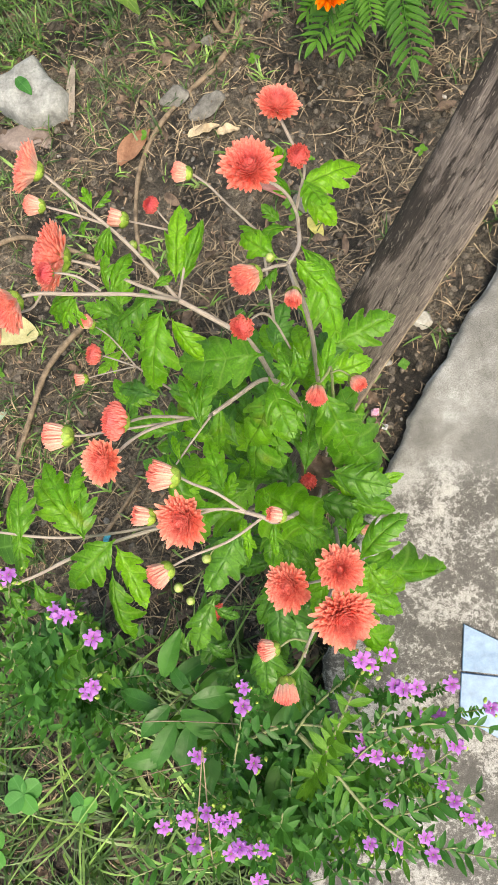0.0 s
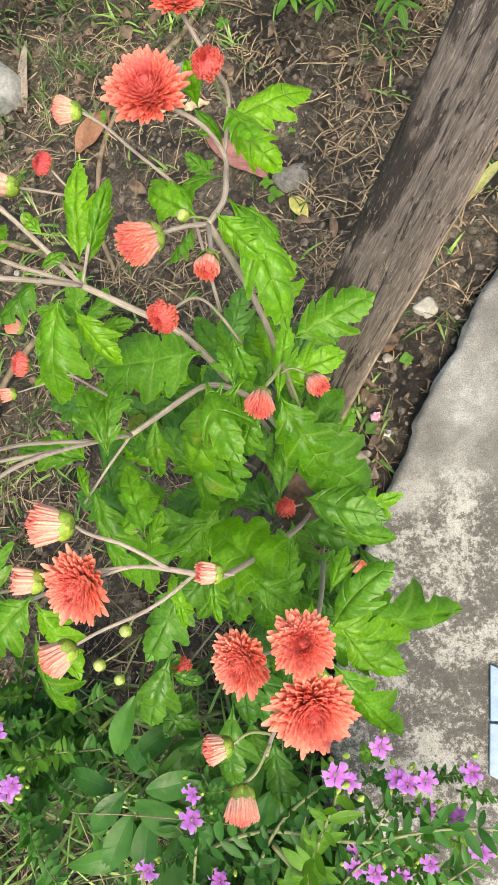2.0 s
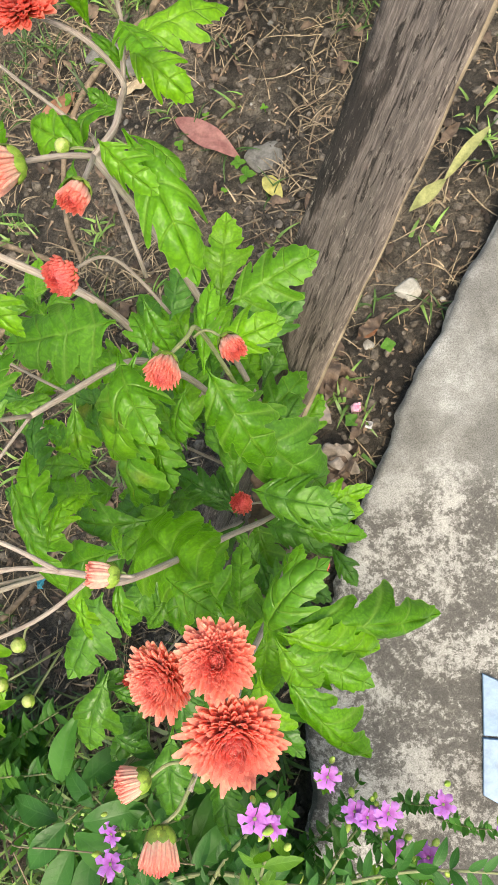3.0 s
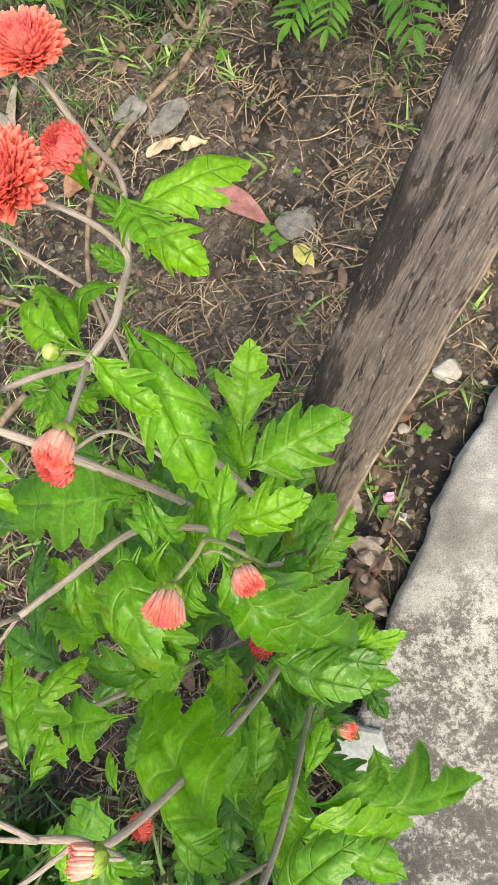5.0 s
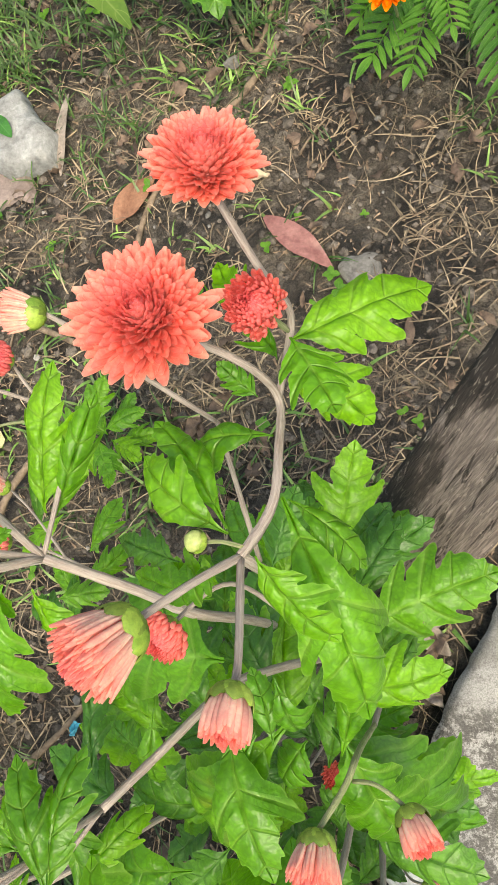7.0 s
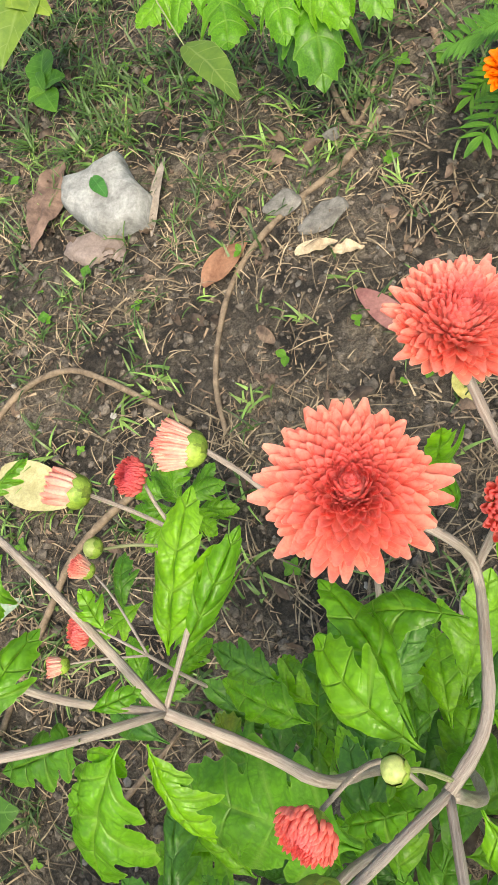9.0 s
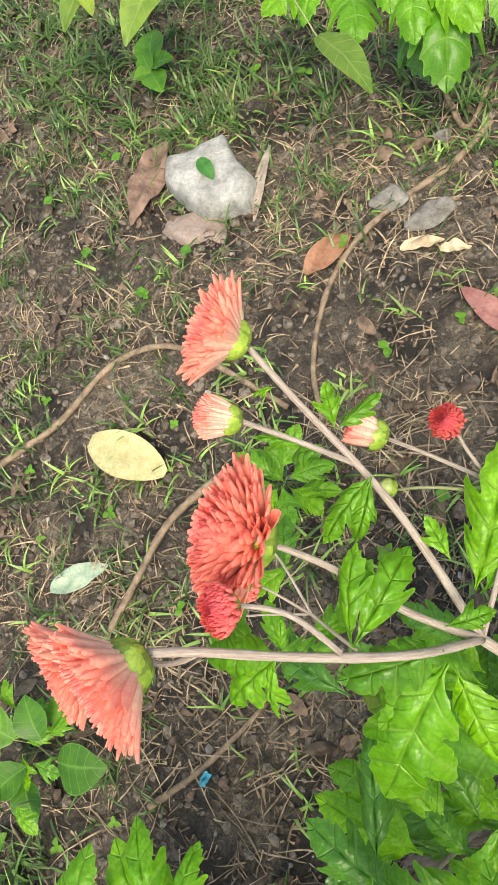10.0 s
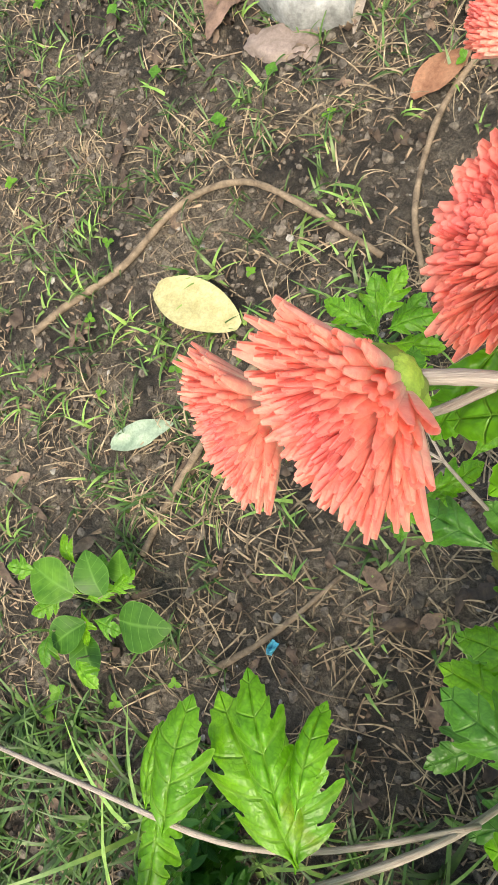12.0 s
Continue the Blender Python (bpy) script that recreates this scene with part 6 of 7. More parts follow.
for dx, dy, h in ((0, 0, 0.20), (-0.08, 0.05, 0.18), (0.09, 0.04, 0.18), (0.03, 0.14, 0.22)):
    v, f, u = tube([YB, np.array(YB) + (dx * 0.5, dy * 0.5, h * 0.6), np.array(YB) + (dx, dy, h)], 0.003, 0.0016, 7)
    child("stem", mesh_of("stem", v, f, STEM, uv=u), young)

# ---- sapling with plain oval leaves ----
sapling = empty("sapling")
tagged(sapling, "small sapling with oval yellow-green leaves at bed's back", "plant")
SB = (-0.674, 1.554, 0.000)
for base, tip, pick in (((-0.325, 0.935, 0.200), (-0.240, 0.830, 0.197), 0), ((-0.581, 1.128, 0.200), (-0.634, 0.976, 0.190), 1), ((-0.729, 1.185, 0.180), (-0.773, 1.048, 0.170), 0),
                        ((-0.702, 1.167, 0.200), (-0.551, 1.049, 0.200), 1), ((-0.781, 1.197, 0.190), (-0.716, 1.062, 0.180), 0), ((-0.490, 1.153, 0.200), (-0.524, 1.082, 0.200), 1)):
    ovate(sapling, base, tip, OVATE_YELLOW, pick, 0.95)
    v, f, u = tube([SB, np.array(SB) + (0, 0, 0.16), base], 0.0024, 0.0011, 6)
    child("stem", mesh_of("stem", v, f, STEM_GREEN, uv=u), sapling)
weed = empty("round_leaf_weed")
tagged(weed, "small round-leaved green weed standing in grass", "weed")
for base, tip in (((-0.688, 1.101, 0.030), (-0.693, 1.176, 0.040)), ((-0.688, 1.101, 0.030), (-0.638, 1.103, 0.040)), ((-0.686, 1.088, 0.030), (-0.719, 1.080, 0.030)), ((-0.686, 1.088, 0.030), (-0.653, 1.040, 0.030)), ((-0.686, 1.088, 0.030), (-0.706, 1.126, 0.040))):
    ovate(weed, base, tip, OVATE_LIGHT, 2, 1.1)
v, f, u = tube([(-0.716, 1.137, -0.010), (-0.687, 1.094, 0.030)], 0.002, 0.001, 6)
child("stem", mesh_of("stem", v, f, STEM_GREEN, uv=u), weed)

# ---- dry branches on the soil ----
def dry_branch(points, r0, r1, label):
    pts = [np.array(p) for p in points]
    pts = [p + np.array((0, 0, ground_z(p[0], p[1]) + r0 * 0.6)) if p[2] < 0.02 else p for p in pts]
    v, f, u = tube(pts, r0, r1, 9, 9, 0.12, leaf_rng)
    ob = new("dry_branch", mesh_of("dry_branch", v, f, TWIG, uv=u))
    tagged(ob, label, "branch", "dry branches")


dry_branch([(-0.091, 0.939, 0.000), (-0.134, 0.882, 0.000), (-0.178, 0.845, 0.000), (-0.222, 0.808, 0.000), (-0.274, 0.746, 0.000), (-0.310, 0.674, 0.000), (-0.325, 0.594, 0.000), (-0.323, 0.521, 0.000), (-0.301, 0.451, 0.000)],
           0.0058, 0.0040, "long curved dry brown branch lying on soil")
dry_branch([(-0.857, 0.307, 0.000), (-0.806, 0.356, 0.000), (-0.728, 0.420, 0.000), (-0.664, 0.520, 0.000), (-0.576, 0.555, 0.012), (-0.497, 0.535, 0.012), (-0.354, 0.465, 0.000)],
           0.0060, 0.0045, "arched dry tan branch lying on soil")
dry_branch([(-0.424, 0.356, 0.020), (-0.454, 0.323, 0.030), (-0.500, 0.268, 0.030), (-0.534, 0.191, 0.020), (-0.576, 0.095, 0.000), (-0.597, 0.021, 0.000)],
           0.0060, 0.0050, "crooked dry branch lying beside the plant")
dry_branch([(-0.469, -0.099, 0.000), (-0.413, -0.049, 0.000), (-0.367, 0.003, 0.000), (-0.328, 0.054, 0.000)], 0.0050, 0.0030, "straight dry stick lying on dark soil")
dry_branch([(-0.506, -0.027, 0.000), (-0.535, 0.026, 0.000), (-0.522, 0.066, 0.000), (-0.561, 0.083, 0.000)], 0.0016, 0.0010, "thin dry stalk lying on soil")
dry_branch([(-0.461, -0.114, 0.000), (-0.510, -0.063, 0.000), (-0.541, 0.017, 0.000)], 0.0012, 0.0008, "thin pale dry stalk lying on soil")
dry_branch([(0.028, 0.034, 0.000), (0.076, 0.067, 0.000)], 0.0040, 0.0035, "short brown stick lying near the slab")
dry_branch([(0.108, 0.101, 0.000), (0.107, 0.183, 0.000), (0.100, 0.221, 0.010), (0.071, 0.233, 0.000)], 0.0015, 0.0010, "thin bent dry stalk near the slab")
dry_branch([(-0.168, 1.016, 0.000), (-0.125, 0.931, 0.000), (-0.090, 1.051, 0.000)], 0.0050, 0.0040, "forked dry brown stick on soil")

# ---- fallen leaves ----
def fallen(base, tip, half, material, label, crinkle=0.004, z=0.006, blunt=0.8):
    b, t = np.array(base), np.array(tip)
    ln = np.linalg.norm(t - b)
    v, f, u = simple_leaf(ln, half, 14, 0.12, 0.06, 0.2, blunt, leaf_rng.uniform(0, 50), crinkle, 8)
    low = [(p[0], p[1], p[2] - 0.0006) for p in v]
    v, f, u = placed((v + low, f + [tuple(i + len(low) for i in q)[::-1] for q in f], u + u), b + np.array((0, 0, z)), t - b)
    ob = new("fallen_leaf", mesh_of("fallen_leaf", v, f, material, uv=u))
    tagged(ob, label, "leaf", "fallen leaves")


DEAD_BROWN = plain_material("fallen_brown", (0.20, 0.085, 0.045), (0.34, 0.17, 0.10), 45, 0.6, 0.5, 0.001)
DEAD_BARK = plain_material("withered_brown", (0.085, 0.050, 0.038), (0.235, 0.150, 0.115), 45, 0.7, 0.6, 0.001)
DEAD_RED = plain_material("fallen_red", (0.20, 0.075, 0.068), (0.36, 0.17, 0.15), 40, 0.5, 0.5, 0.001)
DEAD_YELLOW = plain_material("fallen_yellow", (0.38, 0.34, 0.08), (0.54, 0.50, 0.18), 40, 0.6, 0.4, 0.001)
DEAD_PALE = plain_material("fallen_pale", (0.36, 0.32, 0.15), (0.50, 0.46, 0.25), 60, 0.7, 0.4, 0.001)
DEAD_BEIGE = plain_material("fallen_beige", (0.38, 0.28, 0.18), (0.60, 0.48, 0.34), 60, 0.7, 0.5, 0.001)
DEAD_GREY = plain_material("fallen_grey", (0.22, 0.18, 0.15), (0.36, 0.30, 0.26), 50, 0.8, 0.5, 0.001)
DEAD_OLIVE = plain_material("fallen_olive", (0.19, 0.20, 0.07), (0.33, 0.33, 0.13), 50, 0.7, 0.4, 0.001)
GREYGREEN = plain_material("fallen_grey_green", (0.20, 0.28, 0.20), (0.34, 0.42, 0.32), 50, 0.7, 0.5, 0.001)
fallen((-0.353, 0.682, 0.000), (-0.287, 0.751, 0.000), 0.025, DEAD_BROWN, "flat reddish brown fallen leaf on soil")
fallen((-0.117, 0.653, 0.000), (-0.022, 0.559, 0.000), 0.019, DEAD_RED, "curled dull red fallen leaf on soil", 0.006)
fallen((0.012, 0.521, 0.000), (0.035, 0.476, 0.000), 0.013, DEAD_YELLOW, "small yellow fallen leaf on dark soil", 0.004)
fallen((-0.662, 0.391, 0.000), (-0.524, 0.347, 0.000), 0.036, DEAD_PALE, "pale yellow oval fallen leaf on soil", 0.003, 0.012, -0.1)
fallen((-0.211, 0.721, 0.000), (-0.147, 0.734, 0.000), 0.012, DEAD_BEIGE, "dry beige curled fallen leaf on soil", 0.008)
fallen((-0.156, 0.719, 0.000), (-0.108, 0.721, 0.000), 0.010, DEAD_BEIGE, "dry beige curled fallen leaf on soil", 0.008)
fallen((-0.450, 0.781, 0.000), (-0.443, 0.929, 0.000), 0.010, DEAD_GREY, "grey-brown withered leaf standing by the rock", 0.006)
fallen((0.062, 0.180, 0.000), (0.112, 0.162, 0.000), 0.014, LITTER_LEAF, "crumpled dark brown dead leaf near the slab", 0.018)
fallen((0.034, 0.170, 0.000), (0.065, 0.125, 0.000), 0.014, DEAD_GREY, "curled grey dead leaf at the plank", 0.016)
fallen((-0.018, 0.016, 0.180), (0.032, 0.040, 0.200), 0.024, DEAD_BARK, "withered brown leaf hanging inside the plant", 0.012)
fallen((-0.020, 0.012, 0.170), (0.020, -0.022, 0.190), 0.024, DEAD_BARK, "withered brown leaf hanging inside the plant", 0.012)
fallen((-0.680, 0.157, 0.000), (-0.593, 0.204, 0.000), 0.020, GREYGREEN, "grey-green dull fallen leaf on soil", 0.006)
fallen((0.120, 0.246, 0.000), (0.148, 0.251, 0.000), 0.010, DEAD_BROWN, "small brown fallen leaf near cream stone", 0.004)
fallen((0.269, 0.446, 0.010), (0.214, 0.409, 0.010), 0.010, DEAD_OLIVE, "long yellowed grass leaf beside the plank", 0.004)
fallen((0.336, 0.499, 0.030), (0.267, 0.441, 0.020), 0.008, DEAD_OLIVE, "long yellowed grass leaf beside the plank", 0.004)
fallen((-0.550, 0.880, 0.040), (-0.516, 0.836, 0.040), 0.013, LEAF_CLOVER, "small fresh green leaf lying on the pale rock", 0.003)
fallen((-0.640, 0.950, 0.000), (-0.672, 0.782, 0.000), 0.032, DEAD_BARK, "wide withered grey-brown leaf beside the pale rock", 0.016)
# dead leaves caught between plank, plant and slab
near_rng = random.Random(3)
for k in range(16):
    x, y = near_rng.uniform(0.02, 0.13), near_rng.uniform(0.02, 0.24)
    a, ln = near_rng.uniform(0, 6.283), near_rng.uniform(0.03, 0.065)
    if x + 0.5 * ln > np.interp(y, [p[0] for p in SLAB_EDGE], [p[1] for p in SLAB_EDGE]) - 0.02:
        x -= 0.05
    fallen((x, y, 0.0), (x + ln * math.cos(a), y + ln * math.sin(a), near_rng.uniform(0.0, 0.02)), ln * near_rng.uniform(0.14, 0.24), (LITTER_LEAF, DEAD_GREY, LITTER_LEAF)[k % 3],
           ("withered dark brown leaf on soil beside slab", "withered grey-brown leaf on soil beside slab", "withered dark brown leaf on soil beside slab")[k % 3], 0.018)


# ---- bits of litter ----
FOIL = plain_material("silver_wrapper", (0.45, 0.45, 0.50), (0.80, 0.78, 0.82), 90, 0.25, 0.8, 0.001)
PINKBIT = plain_material("pink_wrapper", (0.70, 0.30, 0.48), (0.85, 0.60, 0.72), 120, 0.3, 0.6, 0.001)
BLUEBIT = plain_material("blue_plastic", (0.05, 0.32, 0.46), (0.10, 0.45, 0.60), 80, 0.4, 0.4, 0.001)


def scrap(name, at, size, material, label, seed):
    verts, faces = [], []
    n = 7
    for j in range(n + 1):
        for i in range(n + 1):
            x, y = (i / n - 0.5) * size[0], (j / n - 0.5) * size[1]
            verts.append((x, y, 0.006 + 0.012 * noise.noise(Vector((x * 220 + seed, y * 160, seed)))))
    faces = [(j * (n + 1) + i, j * (n + 1) + i + 1, (j + 1) * (n + 1) + i + 1, (j + 1) * (n + 1) + i) for j in range(n) for i in range(n)]
    ob = new(name, mesh_of(name, verts, faces, material, smooth=False))
    ob.matrix_world = pose(at[0], at[1], at[2], 0, 0, seed * 40)
    tagged(ob, label, "litter", "bits of litter")


scrap("wrapper_scrap", (0.112, 0.117, 0.002), (0.010, 0.020), FOIL, "crumpled silver wrapper scrap on dark soil", 1.6)
scrap("wrapper_scrap", (0.102, 0.142, 0.003), (0.012, 0.014), PINKBIT, "crumpled pink wrapper scrap on dark soil", 2.2)
scrap("plastic_scrap", (-0.395, -0.050, 0.002), (0.010, 0.018), BLUEBIT, "small blue plastic scrap on soil", 8.5)


# ---- scattered stuff over the soil ----
def on_slab(x, y):
    return x > np.interp(y, [p[0] for p in SLAB_EDGE], [p[1] for p in SLAB_EDGE]) - 0.008


def scatter(count, seed, density, xr=(-1.25, 0.55), yr=(-0.80, 1.60)):
    rng = random.Random(seed)
    out = []
    tries = 0
    while len(out) < count and tries < count * 30:
        tries += 1
        x, y = rng.uniform(*xr), rng.uniform(*yr)
        if on_slab(x, y) or rng.random() > density(x, y):
            continue
        out.append((x, y, ground_z(x, y)))
    # thinning out past the edges
    far = random.Random(seed + 500)
    for k in range(int(count * 0.8)):
        x, y = far.uniform(xr[0] - 0.6, xr[1] + 0.6), far.uniform(yr[0] - 0.6, yr[1] + 0.6)
        gap = math.hypot(max(xr[0] - x, x - xr[1], 0.0), max(yr[0] - y, y - yr[1], 0.0))
        if gap > 0.0 and not on_slab(x, y) and far.random() < density(x, y) * max(0.0, 1 - gap / 0.6) ** 2:
            out.append((x, y, ground_z(x, y)))
    return out, rng


def strand(p, rng, ln, half, rise, bend):
    a = rng.uniform(0, 6.283)
    pts, uv, faces = [], [], []
    x, y, z = p
    n = 5
    for k in range(n + 1):
        s = k / n
        w = half * (1 - 0.75 * s)
        ca, sa = math.cos(a), math.sin(a)
        pts.append((x - sa * w, y + ca * w, z + 0.0008))
        pts.append((x + sa * w, y - ca * w, z + 0.0008 + w * 0.5))
        uv += [(0, s), (1, s)]
        a += bend * rng.uniform(-1, 1) / n * 2
        x += math.cos(a) * ln / n
        y += math.sin(a) * ln / n
        z += rise * (1 - 1.6 * s) / n
    faces = [(2 * k, 2 * k + 1, 2 * k + 3, 2 * k + 2) for k in range(n)]
    return pts, faces, uv


def patchy(x, y, k=2.2, seed=0.0):
    return 0.5 + 0.5 * noise.noise(Vector((x * k + seed, y * k, seed * 1.7)))


points, rng = scatter(6800, 31, lambda x, y: 0.05 + 1.6 * max(0.0, patchy(x, y, 7.0, 5.0) - 0.36) ** 1.4)
v, f, u = join([strand(p, rng, 0.012 + 0.085 * rng.random() ** 2, rng.uniform(0.0004, 0.0014), rng.uniform(0.0, 0.020), 0.55) for p in points])
tagged(new("dry_straw", mesh_of("dry_straw", v, f, STRAW, uv=u)), "dry tan grass straw scattered over soil", "straw", kind="stuff")


def blade(p, rng, ln, half, lean):
    a = rng.uniform(0, 6.283)
    ca, sa = math.cos(a), math.sin(a)
    pts, uv = [], []
    n = 5
    x, y, z = p[0], p[1], p[2] - 0.004
    th = rng.uniform(0.1, 0.6)
    for k in range(n + 1):
        s = k / n
        w = half * (1 - s) ** 0.7 + 0.0002
        pts.append((x - sa * w, y + ca * w, z))
        pts.append((x + sa * w, y - ca * w, z))
        uv += [(0, s), (1, s)]
        th += lean / n
        x += ca * math.sin(th) * ln / n
        y += sa * math.sin(th) * ln / n
        z += max(math.cos(th), -0.4) * ln / n
    return pts, [(2 * k, 2 * k + 1, 2 * k + 3, 2 * k + 2) for k in range(n)], uv


def grass_density(x, y):
    d = 0.06 + 0.55 * max(0.0, patchy(x, y, 3.2, 2.0) - 0.42) * 2
    d += 0.62 * min(1.0, max(0.0, (y - 0.80) / 0.25)) * (1.0 if x < 0.15 else 0.4)
    d += 0.8 * min(1.0, max(0.0, (-0.12 - y) / 0.2)) * (1.0 if x < -0.15 else 0.5)
    d += 0.35 * (1.0 if x < -0.55 else 0.0) * patchy(x, y, 6.0, 8.0)
    if 0.30 < y < 0.85 and -0.25 < x < 0.25:
        d *= 0.4
    return min(1.0, d)


points, rng = scatter(1900, 41, grass_density)
pieces = []
for p in points:
    tall = 1.0 + 0.8 * (p[1] < -0.2) + 0.3 * (p[1] > 0.95)
    for k in range(rng.randrange(4, 10)):
        q = (p[0] + rng.gauss(0, 0.006), p[1] + rng.gauss(0, 0.006), p[2])
        pieces.append(blade(q, rng, rng.uniform(0.020, 0.060) * tall, rng.uniform(0.0009, 0.0023) * tall, rng.uniform(0.6, 1.7)))
v, f, u = join(pieces)
tagged(new("grass", mesh_of("grass", v, f, GRASS, uv=u)), "short green grass tufts growing from soil", "grass", kind="stuff")

# matted dry tufts among the green
points, rng = scatter(330, 43, lambda x, y: 0.05 + 0.95 * max(0.0, patchy(x, y, 3.2, 2.0) - 0.40) + 0.06 * (y > 0.9))
pieces = []
for p in points:
    for k in range(rng.randrange(8, 18)):
        q = (p[0] + rng.gauss(0, 0.012), p[1] + rng.gauss(0, 0.012), p[2])
        pieces.append(blade(q, rng, rng.uniform(0.025, 0.075), rng.uniform(0.0006, 0.0015), rng.uniform(1.6, 2.8)))
v, f, u = join(pieces)
tagged(new("dry_grass", mesh_of("dry_grass", v, f, STRAW, uv=u)), "matted dry tan grass tufts on soil", "grass", kind="stuff")

# long arching blades among the purple shrubs
rng = random.Random(47)
pieces = []
for k in range(210):
    x, y = rng.uniform(-0.50, -0.14), rng.uniform(-0.62, -0.28)
    if rng.random() > patchy(x, y, 7.0, 4.0) + 0.15:
        continue
    pieces.append(blade((x, y, 0.0), rng, rng.uniform(0.10, 0.27), rng.uniform(0.0018, 0.0040), rng.uniform(0.9, 2.0)))
v, f, u = join(pieces)
tagged(new("long_grass", mesh_of("long_grass", v, f, LONG_GRASS, uv=u)), "long arching green grass blades between the shrubs", "grass", kind="stuff")

# small tufts of broad pale blades on the open soil
points, rng = scatter(230, 49, lambda x, y: (0.12 + 0.9 * max(0.0, patchy(x, y, 5.5, 12.0) - 0.38)) * (0.35 if 0.30 < y < 0.85 and x > -0.25 else 1.0), (-1.0, 0.45), (-0.05, 1.35))
pieces = []
for p in points:
    for k in range(rng.randrange(3, 8)):
        q = (p[0] + rng.gauss(0, 0.008), p[1] + rng.gauss(0, 0.008), p[2])
        pieces.append(blade(q, rng, rng.uniform(0.022, 0.062), rng.uniform(0.0014, 0.0032), rng.uniform(1.0, 2.0)))
v, f, u = join(pieces)
tagged(new("creeping_grass", mesh_of("creeping_grass", v, f, LONG_GRASS, uv=u)), "broad-bladed light green grass creeping over soil", "grass", kind="stuff")

# brown chaff, short and flat
points, rng = scatter(7000, 33, lambda x, y: 0.12 + 0.88 * patchy(x, y, 6.0, 6.0) ** 1.5, (-1.05, 0.45), (-0.35, 1.25))
v, f, u = join([strand(p, rng, 0.005 + 0.022 * rng.random() ** 2, rng.uniform(0.0005, 0.0020), rng.uniform(0.0, 0.006), 0.3) for p in points])
tagged(new("chaff", mesh_of("chaff", v, f, CHAFF, uv=u)), "short brown chaff and bark crumbs over soil", "litter", kind="stuff")

# snapped twigs and bits of root
points, rng = scatter(420, 45, lambda x, y: 0.15 + 0.85 * patchy(x, y, 4.0, 9.0))
pieces = []
for x, y, z in points:
    a, ln, w = rng.uniform(0, 6.283), 0.02 + 0.09 * rng.random() ** 2, rng.uniform(0.0009, 0.0024)
    kink = rng.uniform(-0.6, 0.6)
    ends = [(x, y, z + w), (x + 0.5 * ln * math.cos(a), y + 0.5 * ln * math.sin(a), z + w + rng.uniform(0.001, 0.008)),
            (x + 0.5 * ln * (math.cos(a) + math.cos(a + kink)), y + 0.5 * ln * (math.sin(a) + math.sin(a + kink)), z + w + 0.001)]
    pieces.append(tube(ends, w, w * 0.6, 5, 3))
v, f, u = join(pieces)
tagged(new("twigs", mesh_of("twigs", v, f, TWIG, uv=u)), "snapped brown twigs and rootlets scattered on soil", "twigs", kind="stuff")

# little three- and four-leaved seedlings
points, rng = scatter(120, 51, lambda x, y: 0.15 + 0.85 * patchy(x, y, 5.0, 3.0) ** 2)
pieces = []
for x, y, z in points:
    r = rng.uniform(0.004, 0.011)
    h = rng.uniform(0.004, 0.016)
    a0 = rng.uniform(0, 6.28)
    for k in range(rng.choice((2, 3, 3, 4, 4))):
        a = a0 + k * 1.75 + rng.uniform(-0.2, 0.2)
        pieces.append(placed(simple_leaf(r * 1.6, r * 0.62, 5, 0.2, 0.08), (x, y, z + h), (math.cos(a), math.sin(a), rng.uniform(-0.1, 0.25))))
    pieces.append(tube([(x, y, z - 0.003), (x, y, z + h)], 0.0007, 0.0006, 5, 2))
v, f, u = join(pieces)
tagged(new("seedlings", mesh_of("seedlings", v, f, LEAF_WEED, uv=u)), "tiny green seedlings sprouting from soil", "weeds", kind="stuff")
# marked clovers
pieces = []
for x, y, z in ((0.158, 0.222, 0.012), (-0.125, 0.346, 0.012), (0.094, 0.124, 0.012), (-0.747, 0.729, 0.012), (-0.624, 0.649, 0.014), (-0.845, 0.834, 0.020), (-0.558, 0.726, 0.012), (-0.730, 0.924, 0.012)):
    for k in range(4):
        a = k * 1.6 + x * 40
        pieces.append(placed(simple_leaf(0.011, 0.0055, 6, 0.2, 0.08), (x, y, z), (math.cos(a), math.sin(a), 0.1)))
    pieces.append(tube([(x, y, -0.006), (x, y, z)], 0.0008, 0.0007, 5, 2))
v, f, u = join(pieces)
tagged(new("clovers", mesh_of("clovers", v, f, LEAF_WEED, uv=u)), "small bright green clover plants on dark soil", "weeds", kind="stuff")

# crumbs and pebbles
bm = bmesh.new()
bmesh.ops.create_icosphere(bm, subdivisions=1, radius=1.0)
ico_v = [tuple(v.co) for v in bm.verts]
ico_f = [tuple(v.index for v in q.verts) for q in bm.faces]
bm.free()


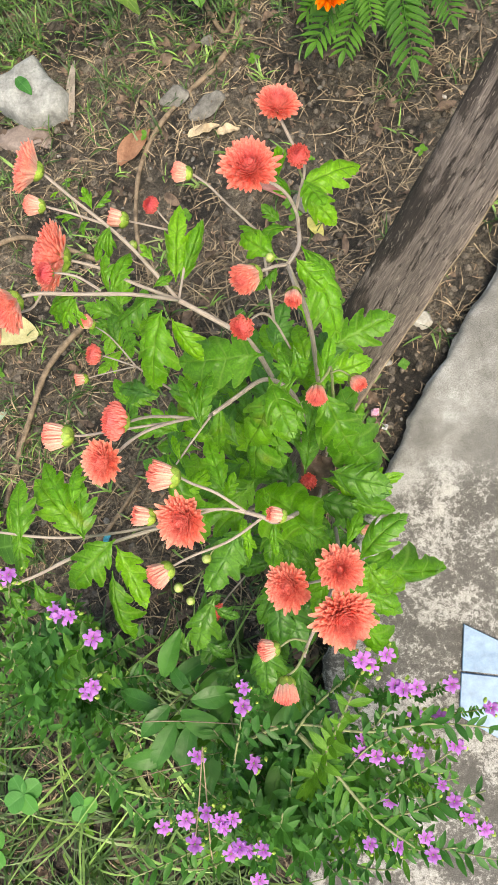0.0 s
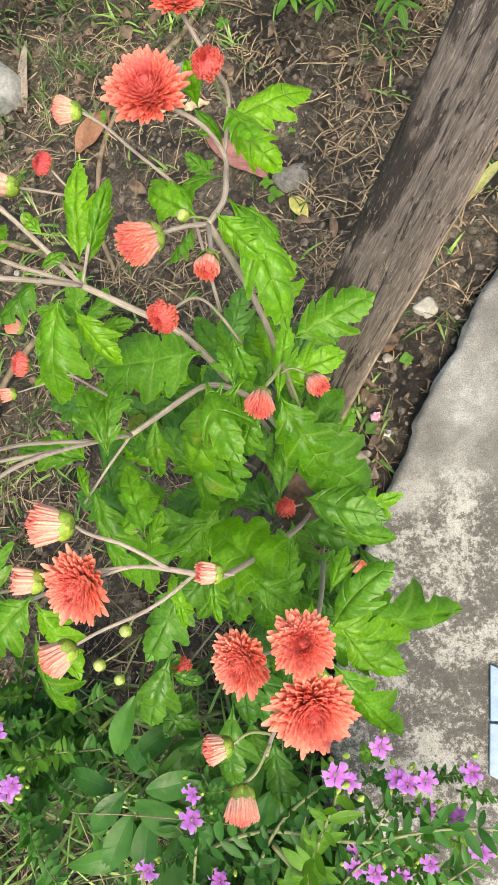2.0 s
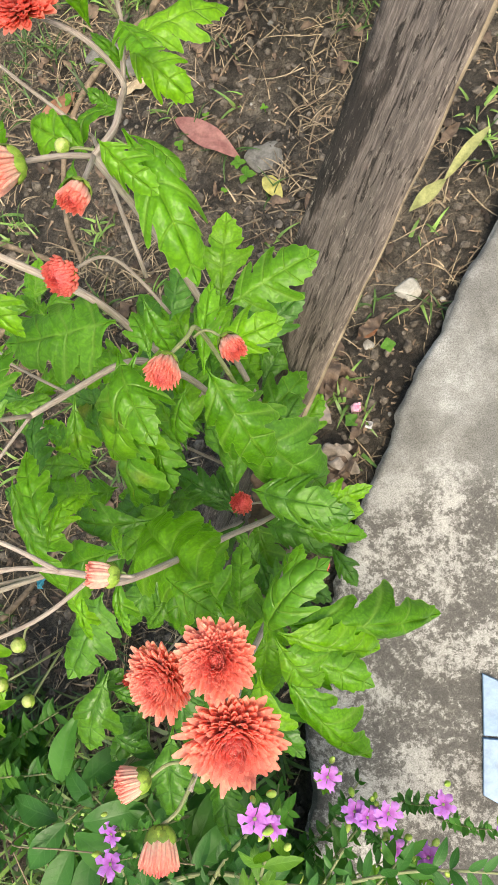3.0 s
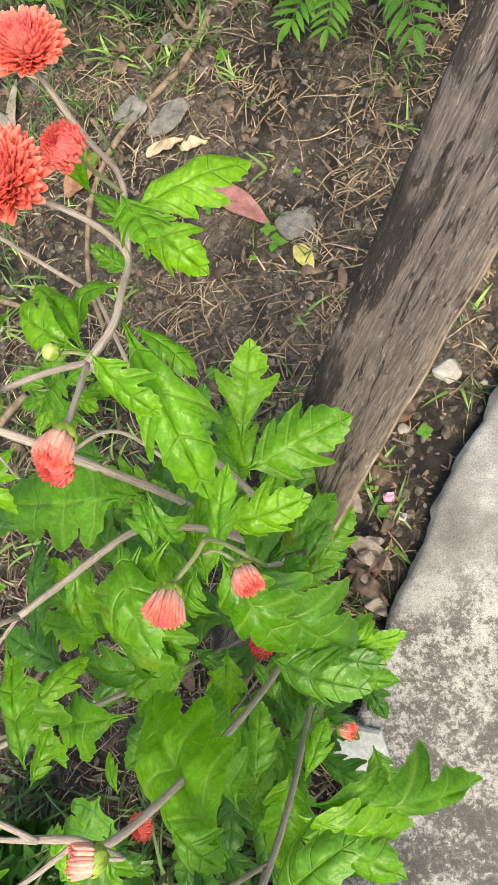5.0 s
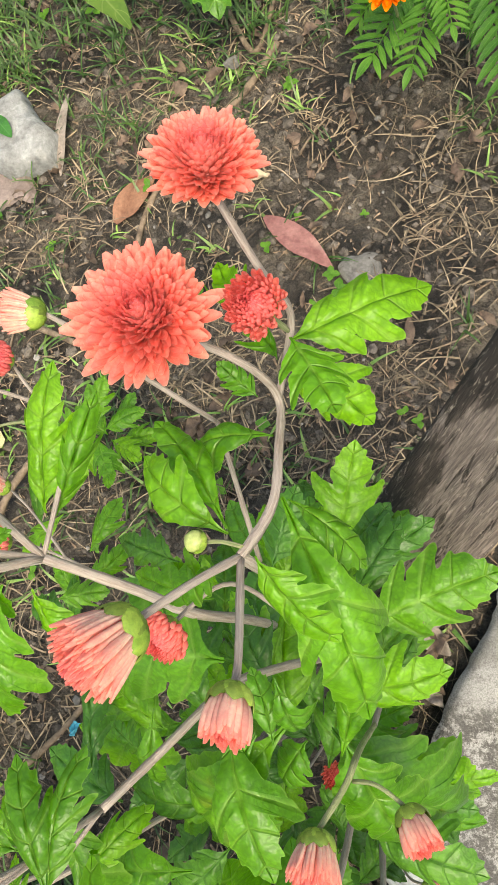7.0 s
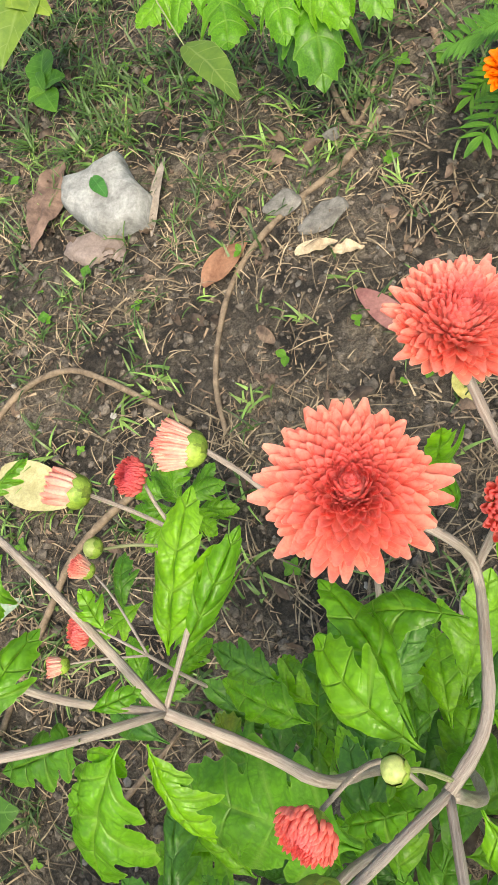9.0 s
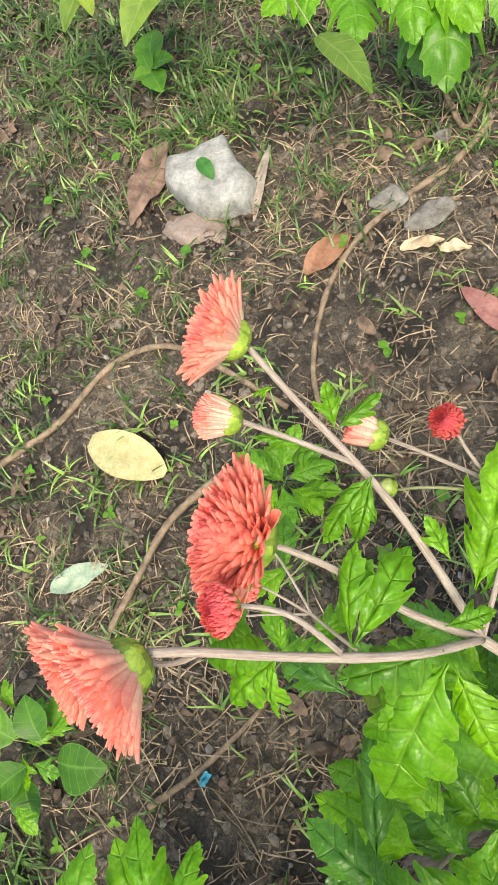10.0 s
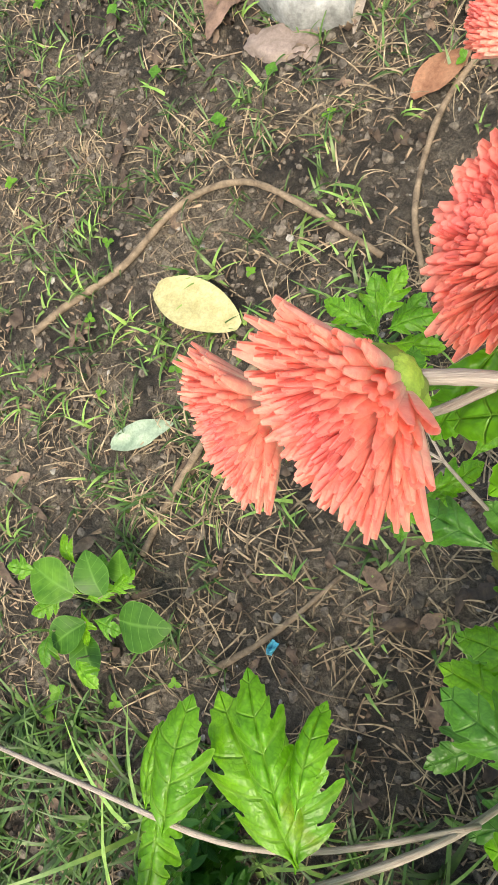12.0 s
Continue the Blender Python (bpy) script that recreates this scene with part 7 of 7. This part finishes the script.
def lumps(name, count, seed, sizes, material, label, category, density):
    pts, rng = scatter(count, seed, density)
    pieces = []
    for x, y, z in pts:
        r = rng.uniform(*sizes) * (0.5 + rng.random() ** 3)
        a, sx, sy, sz = rng.uniform(0, 6.28), rng.uniform(0.7, 1.3), rng.uniform(0.6, 1.1), rng.uniform(0.4, 0.9)
        ca, sa = math.cos(a), math.sin(a)
        vs = []
        for q in ico_v:
            k = r * (1 + rng.uniform(-0.22, 0.22))
            px, py = q[0] * sx * k, q[1] * sy * k
            vs.append((x + ca * px - sa * py, y + sa * px + ca * py, z + q[2] * sz * k + r * 0.15))
        pieces.append((vs, ico_f, [(0, 0)] * len(ico_v)))
    v, f, u = join(pieces)
    me = mesh_of(name, v, f, material, smooth=False, uv=u)
    tagged(new(name, me), label, category, kind="stuff")


CLOD = plain_material("soil_clod", (0.040, 0.032, 0.026), (0.165, 0.138, 0.115), 120, 0.9, 0.8, 0.002, random_tone=0.5)
lumps("soil_crumbs", 17000, 61, (0.0020, 0.0080), CLOD, "loose dark crumbs of garden soil", "soil", lambda x, y: 0.3 + 0.7 * patchy(x, y, 5.0, 1.0))
lumps("pebbles", 600, 62, (0.0022, 0.0065), PEBBLE, "small grey pebbles scattered over soil", "pebbles", lambda x, y: 0.2 + 0.8 * patchy(x, y, 3.0, 7.0))

# dead leaf scraps
points, rng = scatter(1500, 71, lambda x, y: 0.12 + 0.45 * patchy(x, y, 4.0, 11.0) ** 2 + (0.16 if y > 0.72 + 0.25 * patchy(x, y, 6.0, 1.0) else 0.0))
pieces = []
for x, y, z in points:
    a = rng.uniform(0, 6.28)
    ln = 0.008 + 0.040 * rng.random() ** 1.6
    pieces.append(placed(simple_leaf(ln, ln * rng.uniform(0.12, 0.30), 7, rng.uniform(-0.7, 0.8), rng.uniform(-0.05, 0.15), rng.uniform(-0.6, 0.6), 1.0, rng.uniform(0, 90), 0.012, 4),
                         (x, y, z + 0.002), (math.cos(a), math.sin(a), rng.uniform(-0.05, 0.2)), (rng.uniform(-0.4, 0.4), rng.uniform(-0.4, 0.4), 1)))
v, f, u = join(pieces)
tagged(new("dead_leaf_scraps", mesh_of("dead_leaf_scraps", v, f, LITTER_LEAF, uv=u)), "withered brown leaf scraps scattered over soil", "leaf litter", kind="stuff")
